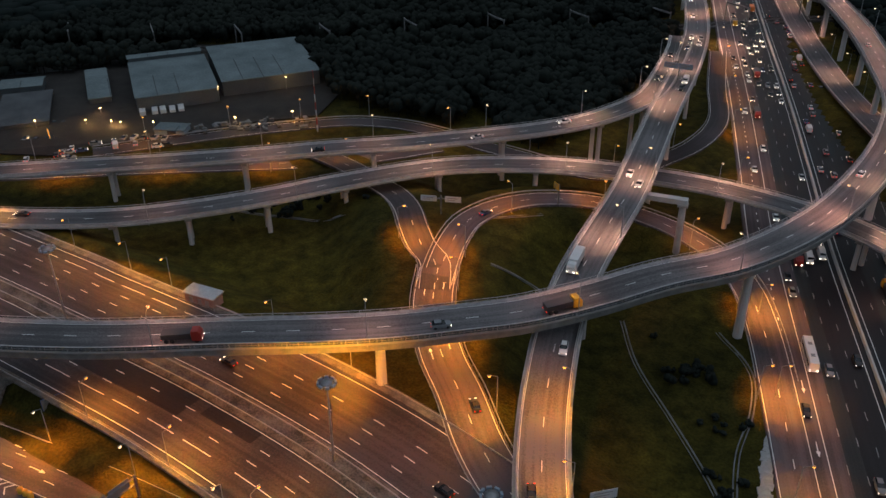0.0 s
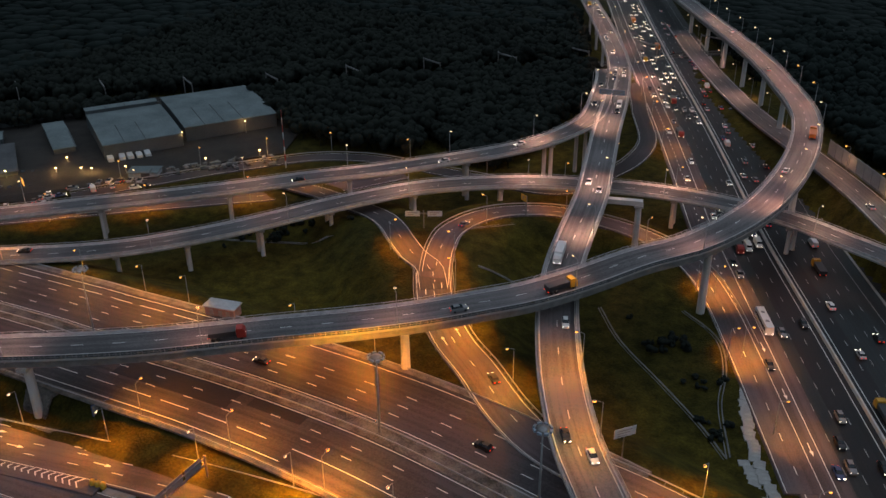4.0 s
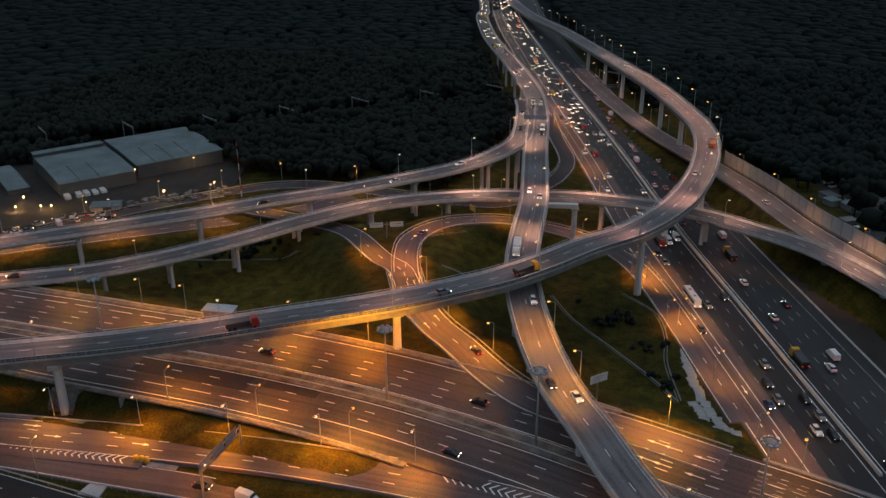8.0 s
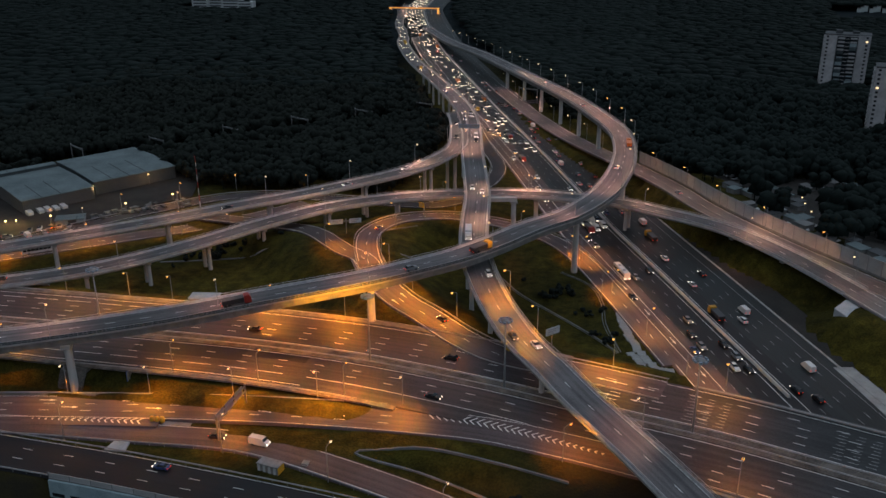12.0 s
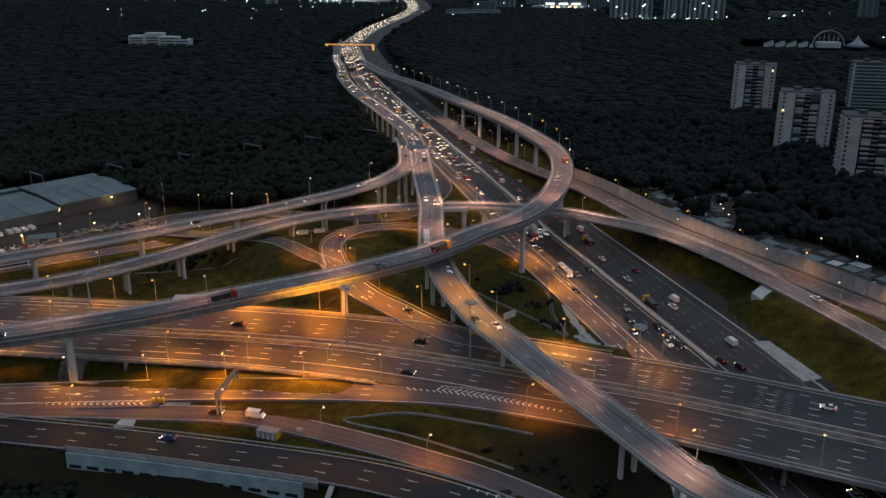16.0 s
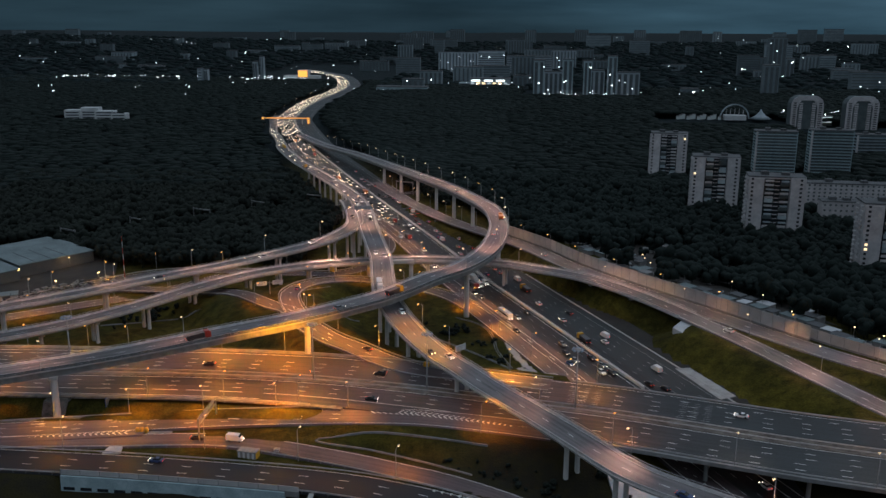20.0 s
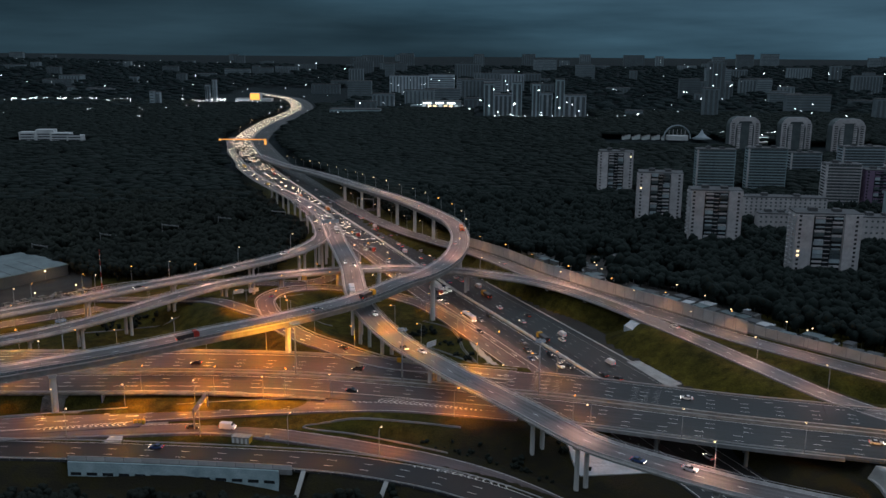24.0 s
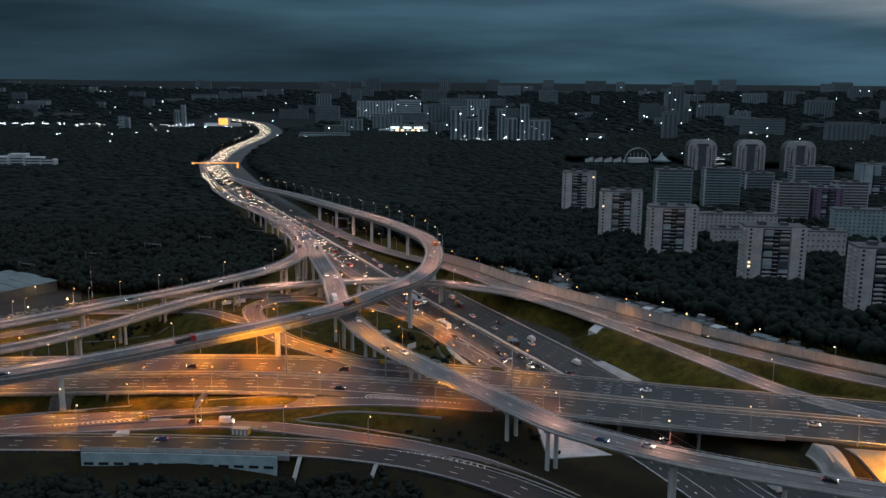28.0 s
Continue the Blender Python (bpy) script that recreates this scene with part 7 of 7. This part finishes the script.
kerb_loop([(70, -60, 0), (52, -57, 0), (36, -55.5, 0), (24, -56.5, 0), (16.5, -58.2, 0), (16.2, -59.4, 0), (22, -60.6, 0), (34, -62, 0), (48, -65.5, 0), (66, -72, 0)], "pale hairpin kerb on the grass beside the ramp")


# far landmarks in the woods
# emission in place of floodlights on the hall front
M["forecourt_glow"] = glow("forecourt_glow", (0.85, 0.96, 1.0), 0.35)
# faint wall glow that stands in for the promenade lights
M["park_glow"] = glow("park_glow", (0.3, 0.36, 0.38), 0.06)


def clinic():
    r = tagged(new("white_building"), "low white stepped building in the forest", "building")
    r.matrix_basis = pose(-520, 860, 2, 0, 0, 8)
    for x, w, h, y in ((-26, 22, 13, 0), (-4, 24, 16, 4), (18, 26, 12, -3), (38, 20, 9, -6)):
        wing = box_piece("wing", r, (x - w / 2, x + w / 2, y - 8, y + 8, -4, h), "panel_white")
        for k in range(3):
            box_piece("window", wing, (x - w * 0.4, x + w * 0.4, y - 8.12, y - 8.002, 2.0 + 3.6 * k, 3.4 + 3.6 * k), "pane")


def arched_hall():
    r = tagged(new("arched_hall"), "pale arched suspension hall beside a lit promenade", "hall")
    r.matrix_basis = pose(375, 1015, 1, 0, 0, 0)
    n, v, f = 14, [], []
    for i in range(n + 1):
        a = math.pi * i / n
        for k in (0.93, 1.0):
            for y in (-6, 6):
                v.append((21 * k * math.cos(a), y / 4, 21 * k * math.sin(a)))
    for i in range(n):
        a = i * 4
        f += [(a, a + 4, a + 5, a + 1), (a + 2, a + 3, a + 7, a + 6), (a, a + 2, a + 6, a + 4), (a + 1, a + 5, a + 7, a + 3)]
    piece("arch", mesh_from("arch", v, f, "panel_grey"), r)
    for k in range(5):
        box_piece("hanger", r, (-12 + 6 * k - 0.25, -12 + 6 * k + 0.25, -0.25, 0.25, 4.8, 14.5 - 0.9 * abs(k - 2)), "panel_pale")
    box_piece("hall", r, (-15, 15, -8, 8, -2, 5), "panel_white")
    t = tagged(new("tent_roof"), "pale pointed tent roof by the promenade", "tent")
    t.matrix_basis = pose(412, 1016, 1)
    piece("canvas", lathe("canvas", [(16, 0), (8, 4), (3, 9), (0.4, 14)], "panel_grey", 10), t)
    for k in range(13):
        p_ = tagged(new("pavilion"), "small pale pavilion on the lit promenade", "pavilion", group="pavilions on the promenade")
        p_.matrix_basis = pose(292 + 4.9 * k, 1000 + (k % 3) * 5, 2)
        box_piece("body", p_, (-2.0, 2.0, -2, 2, -2, 2.5 + k % 3), "park_glow", "pale pavilion wall with promenade light put in as glow")
        box_piece("roof", p_, (-2.4, 2.4, -2.4, 2.4, 2.504 + k % 3, 3.0 + k % 3), "concrete_dark")


clinic()
arched_hall()
# hall added for a bright lit court; its front glows instead of being floodlit
r = tagged(new("lit_forecourt_hall"), "white floodlit hall between the arched towers", "building")
r.matrix_basis = pose(488, 985, 0)
box_piece("wall", r, (-12, 12, -8, 8, -4, 9), "panel_white")
box_piece("front", r, (-11, 11, -8.3, -8.004, 1, 8.5), "forecourt_glow", "white front with floodlighting put in as glow")
box_piece("roof", r, (-12.5, 12.5, -8.5, 8.5, 9.004, 9.6), "roof_felt")

# garages and cars parked beyond the noise wall
flat_patch("plots_floor", [(104, 226), (112, 190), (128, 164), (150, 138), (176, 112), (200, 92), (222, 84), (214, 112), (204, 160), (206, 200), (190, 250), (150, 250), (116, 240)], "dark trodden soil between the plots", "soil", 0.12)
gr = random.Random(31)
CLEARINGS = [(138, 216, 13), (160, 231, 12), (148, 183, 11), (123, 185, 9), (139, 150, 9), (168, 153, 11), (184, 111, 15), (110, 222, 8), (192, 192, 9), (176, 243, 9), (206, 92, 12)]
for k in range(104):
    P, g = at_arc(R6, s_at_x(R6, 104) + 1.9 * k)
    if k % 4 < 2:
        o = gr.choice((19, 24, 29)) + gr.uniform(-2, 2)
        x, y = P[0] - o * math.sin(g), P[1] + o * math.cos(g)
    else:
        cx, cy, rad = CLEARINGS[k % len(CLEARINGS)]
        x, y = cx + gr.uniform(-rad, rad), cy + gr.uniform(-rad, rad)
    z = float(terrain_height(np.array([x]), np.array([y]))[0])
    if k % 2:
        m = pose(x, y, z + 0.1, 0, 0, math.degrees(g) + gr.choice((0, 90)) + gr.uniform(-8, 8))
        if k < 6:
            PARKED[k // 2].matrix_basis = m
        else:
            copy_thing(gr.choice(PARKED), m)
    else:
        r = tagged(new("garage"), "low grey lock-up garage behind the noise wall", "garage", group="garages behind the noise wall")
        r.matrix_basis = pose(x, y, z, 0, 0, math.degrees(g) + gr.uniform(-6, 6))
        w = gr.uniform(1.8, 4.2)
        box_piece("wall", r, (-w, w, -2.6, 2.6, -1, 2.5), "concrete_dark")
        box_piece("roof", r, (-w - 0.2, w + 0.2, -2.8, 2.8, 2.504, 2.75), gr.choice(("concrete_dark", "roof_sheet", "roof_sheet", "tarp", "roof_felt", "roof_felt")))

for k in range(14):
    P, g = at_arc(R6, s_at_x(R6, 104) + 13.5 * k)
    o = 16 + 46 * gr.random()
    x, y = P[0] - o * math.sin(g), P[1] + o * math.cos(g)
    r = tagged(new("garden_lamp"), "small white lamp on a pole among the garages", "lamp", group="lamps among the garages")
    r.matrix_basis = pose(x, y, on_ground(x, y))
    box_piece("pole", r, (-0.06, 0.06, -0.06, 0.06, -0.5, 6.5), "steel")
    box_piece("lens", r, (-0.25, 0.25, -0.25, 0.25, 6.504, 6.8), "lamp_white", "glowing lens")

# cars and stacked goods in the yard
yr = random.Random(52)


for row, n, x0, y0 in ((0, 7, -222, 50), (1, 6, -216, 57), (2, 6, -240, 60), (3, 5, -186, 70)):
    for k in range(n):
        x, y = x0 + 3.4 * k + yr.uniform(-0.4, 0.4), y0 + 2.2 * k + yr.uniform(-0.5, 0.5)
        copy_thing(yr.choice(PARKED), pose(x, y, on_ground(x, y) + 0.55, 0, 0, 120 + yr.uniform(-6, 6)))
M["crate_pale"] = surf("crate_pale", (0.07, 0.075, 0.075), (0.2, 0.205, 0.2), 0.8, 0.8, 5, 0.2, vary=0.35)
for k in range(46):
    u = yr.random()
    x, y = -178 + 38 * u + yr.uniform(-6, 6), 88 + 36 * u + yr.uniform(-6, 6)
    z = on_ground(x, y) + 0.45
    r = tagged(new("goods_stack"), "pale stack of building goods in the yard", "goods stack", group="goods stacked in the yard")
    r.matrix_basis = pose(x, y, z, 0, 0, 57 + yr.choice((0, 90)) + yr.uniform(-12, 12))
    w, d_, h = yr.uniform(0.5, 1.9), yr.uniform(0.4, 0.9), yr.uniform(0.4, 1.4)
    box_piece("pallet", r, (-w - 0.1, w + 0.1, -d_ - 0.1, d_ + 0.1, -0.2, 0.14), "soil")
    box_piece("load", r, (-w, w, -d_, d_, 0.144, 0.144 + h), "crate_pale")


# ---- woods ----
WAYS = [(V1, 9), (V2B, 9), (V2A, 9), (V3, 9), (R1, 30), (R2, 32), (R3A, 12), (R3B, 12), (R4, 14), (R5D, 12), (R5W, 12), (R5L, 12), (R6, 12), (R7, 11), (R8, 9), (R9, 10)]


def clear_of_ways(x, y, extra=0.0):
    ok = np.ones(x.shape, bool)
    for q, r in WAYS:
        for p in q[::2] if len(q) > 60 else q:
            ok &= (x - p[0]) ** 2 + (y - p[1]) ** 2 > (r + extra) ** 2
    return ok


def blob(seed, rings=4, sides=6, uneven=0.5):
    """A lumpy closed crown of unit size."""
    r = np.random.RandomState(seed)
    v = [(0, 0, 1.0 + 0.2 * r.rand())]
    for i in range(1, rings):
        t = math.pi * i / rings
        for j in range(sides):
            a = 2 * math.pi * (j + 0.5 * (i % 2)) / sides
            k = 0.97 - 0.5 * uneven + uneven * r.rand()
            v.append((k * math.sin(t) * math.cos(a), k * math.sin(t) * math.sin(a), k * math.cos(t)))
    v.append((0, 0, -0.8))
    f = [(0, 1 + j, 1 + (j + 1) % sides) for j in range(sides)]
    for i in range(rings - 2):
        for j in range(sides):
            a, b = 1 + i * sides + j, 1 + i * sides + (j + 1) % sides
            f += [(a, a + sides, b), (b, a + sides, b + sides)]
    n = len(v) - 1
    f += [(n, n - sides + (j + 1) % sides, n - sides + j) for j in range(sides)]
    return np.array(v), np.array(f)


def clumped(seed, n=8):
    """A crown of many small lumps round a centre."""
    r = np.random.RandomState(seed)
    V, F, k = [], [], 0
    for i in range(n):
        v, f = blob(seed * 31 + i, 3, 5)
        d = r.normal(size=3)
        d /= np.linalg.norm(d)
        c = d * np.array([0.62, 0.62, 0.7]) * r.uniform(0.5, 1.05)
        V.append(v * r.uniform(0.36, 0.6) + c)
        F.append(f + k)
        k += len(v)
    # trunk
    t = np.array([(0.05 * math.cos(a), 0.05 * math.sin(a), z) for z in (-1.9, 0.1) for a in (0, 2.1, 4.2)])
    V.append(t)
    F.append(np.array([(0, 1, 4), (0, 4, 3), (1, 2, 5), (1, 5, 4), (2, 0, 3), (2, 3, 5)]) + k)
    return np.vstack(V), np.vstack(F)


def wood(name, pts, sizes, forms, label, material="foliage", rise=(0.0, 1.5)):
    V, F, k = [], [], 0
    r = np.random.RandomState(3)
    for (x, y, z), s in zip(pts, sizes):
        v, f = forms[r.randint(len(forms))]
        a = r.rand() * 6.28
        c, n = math.cos(a), math.sin(a)
        w = s * np.array([r.uniform(0.85, 1.15), r.uniform(0.85, 1.15), r.uniform(1.0, 1.5)])
        q = v * w
        V.append(np.stack([q[:, 0] * c - q[:, 1] * n + x, q[:, 0] * n + q[:, 1] * c + y, q[:, 2] + z + rise[0] + s * rise[1]], 1))
        F.append(f + k)
        k += len(v)
    V, F = np.vstack(V), np.vstack(F)
    me = bpy.data.meshes.new(name)
    me.vertices.add(len(V))
    me.vertices.foreach_set("co", V.astype(np.float32).ravel())
    me.loops.add(F.size)
    me.loops.foreach_set("vertex_index", F.astype(np.int32).ravel())
    me.polygons.add(len(F))
    me.polygons.foreach_set("loop_start", np.arange(0, F.size, 3, dtype=np.int32))
    me.polygons.foreach_set("use_smooth", np.ones(len(F), dtype=bool))
    me.materials.append(M[material])
    me.update(calc_edges=True)
    return tagged(piece(name, me), label, "trees", kind="stuff")


def scatter(n, x0, x1, y0, y1, seed):
    """About n places on an uneven grid, so that the crowns close up."""
    r = np.random.RandomState(seed)
    c = math.sqrt((x1 - x0) * (y1 - y0) / n)
    gx, gy = np.meshgrid(np.arange(x0 + c / 2, x1, c), np.arange(y0 + c / 2, y1, c))
    gx = gx + (np.arange(len(gx)) % 2)[:, None] * c / 2
    k = gx.size
    return gx.ravel() + r.uniform(-0.4, 0.4, k) * c, gy.ravel() + r.uniform(-0.4, 0.4, k) * c, r


def yard(x, y):
    """The warehouse yard and the railway, kept free of trees."""
    u = (x + 200) * 0.57 + (y - 110) * 0.82
    v = -(x + 200) * 0.82 + (y - 110) * 0.57
    rail = np.abs(-(x + 180) * 0.66 + (y - 235) * 0.75) < 10
    return ((u > -110) & (u < 62) & (v > -78) & (v < 64)) | rail


def near_left(x, y):
    return ~((x > -48) & (y < 300)) & (y > 152 - 0.75 * (x + 60)) & (x < 20) & ~yard(x, y) | ((x < -92) & (y > 150) & (x > -200) & ~yard(x, y)) | ((x < -150) & (y > 60) & ~yard(x, y))


def gardens(x, y):
    """The plots behind the noise wall: clearings with huts, and trees between them."""
    near = np.zeros(x.shape, bool)
    for p in R6[(R6[:, 0] > 100) & (R6[:, 0] < 262)]:
        near |= (x - p[0]) ** 2 + (y - p[1]) ** 2 < 34**2
    near &= (np.abs(x * 7.31 + y * 3.17) % 1.0) > 0.35
    for cx, cy, rad in CLEARINGS:
        near |= (((x - cx) / (rad + 4)) ** 2 + ((y - cy + 11) / (rad + 15)) ** 2 < 1) & ((np.abs(x * 5.3 + y * 2.9) % 1.0) > 0.12)
    return near


FORMS = [(v * np.array([1.2, 1.2, 0.85]), f) for v, f in (clumped(s) for s in range(6))]
FAR = [(v * np.array([1.7, 1.7, 0.3]), f) for v, f in (blob(s, 4, 6, 0.26) for s in range(6))]
BLOCKS = [(206, 508), (217, 368), (239, 283), (283, 199), (318, 130), (298, 518), (351, 534), (294, 371), (342, 371), (394, 447), (424, 441), (452, 455), (410, 359), (446, 359), (475, 600), (560, 618), (440, 664), (358, 288), (300, 330)]


def off_blocks(x, y):
    ok = np.ones(x.shape, bool)
    for bx, by in BLOCKS:
        ok &= ~((np.abs(x - bx) < 24) & (np.abs(y - by + 4) < 16))
    return ok


def plant(name, n, box_, seed, keep, size, forms, label, extra=0.0, material="foliage"):
    x, y, r = scatter(n, *box_, seed)
    k = keep(x, y)
    x, y = x[k], y[k]
    k = clear_of_ways(x, y, extra) & off_blocks(x, y)
    x, y = x[k], y[k]
    z = terrain_height(x, y)
    s = r.uniform(*size, len(x))
    return wood(name, np.stack([x, y, z], 1), s, forms, label, material, (3.6, 0.7) if forms is FORMS else (8.0, 0.2))


plant("wood_west", 6800, (-360, 20, 60, 440), 1, near_left, (3.0, 5.2), FORMS, "dense dark wood behind the western flyover")
plant("wood_east", 5000, (10, 420, 120, 480), 2, lambda x, y: (x > 126 - 0.5 * (y - 150)) & (x > 14) & ~gardens(x, y), (3.2, 6.2), FORMS, "dense dark wood between the noise wall and the flats", 0.0, "foliage_far")
plant("wood_south_east", 1200, (190, 480, -40, 200), 3, lambda x, y: (x * 0.62 + y * 0.78 > 176) & ~gardens(x, y), (3.2, 6.4), FORMS, "dark trees and gardens beyond the noise wall", 0.0, "foliage_far")
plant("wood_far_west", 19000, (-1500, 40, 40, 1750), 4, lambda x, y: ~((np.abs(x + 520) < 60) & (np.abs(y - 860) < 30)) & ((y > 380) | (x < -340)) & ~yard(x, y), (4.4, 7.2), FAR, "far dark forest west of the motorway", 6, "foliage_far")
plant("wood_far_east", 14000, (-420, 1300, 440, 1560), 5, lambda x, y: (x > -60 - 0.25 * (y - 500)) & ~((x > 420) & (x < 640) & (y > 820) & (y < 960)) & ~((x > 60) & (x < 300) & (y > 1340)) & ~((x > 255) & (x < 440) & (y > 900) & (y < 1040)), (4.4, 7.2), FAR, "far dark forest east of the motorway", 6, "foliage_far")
plant("wood_city", 6000, (-2200, 2600, 1500, 3600), 6, lambda x, y: ((np.abs(x + 450) > 190) | (y > 2420)) & ~((np.abs(x + 10) < 80) & (y < 1640)), (7, 12), FAR, "dark trees between the distant houses", 10, "foliage_haze")


# shrubs on the banks, in the hollows and along the channels
def shrubs(name, spots, seed, label):
    r = np.random.RandomState(seed)
    pts, sz = [], []
    for x0, y0, rad, n, s0, s1 in spots:
        for _ in range(n):
            x, y = x0 + r.normal() * rad, y0 + r.normal() * rad
            pts.append((x, y))
            sz.append(r.uniform(s0, s1))
    p = np.array(pts)
    k = clear_of_ways(p[:, 0], p[:, 1], -3.5)
    p, sz = p[k], np.array(sz)[k]
    z = terrain_height(p[:, 0], p[:, 1])
    return wood(name, np.stack([p[:, 0], p[:, 1], z - 0.7 * sz], 1), sz, FORMS, label)


shrubs("shrubs", [(46, 65, 3.2, 26, 0.8, 1.8), (39, 70, 2.0, 8, 0.6, 1.2), (72, 32, 3, 10, 0.6, 1.1), (65, 52, 3, 10, 0.6, 1.1), (-75, 82, 6, 34, 0.9, 1.9), (-98, 66, 5, 20, 0.8, 1.7), (-88, 74, 5, 18, 0.8, 1.7),
                  (96, -68, 5, 16, 0.7, 1.5), (92, -76, 4, 10, 0.7, 1.5), (80, -84, 9, 26, 0.4, 1.2), (102, -82, 6, 18, 0.4, 1.1), (66, -70, 6, 14, 0.4, 1.0)], 5, "dark shrubs on the grass banks")
shrubs("scrub", [(-90 + 9 * k, -106 - 3 * (k % 4), 6, 34, 1.0, 2.7) for k in range(17)], 6, "dark scrub below the retaining wall")
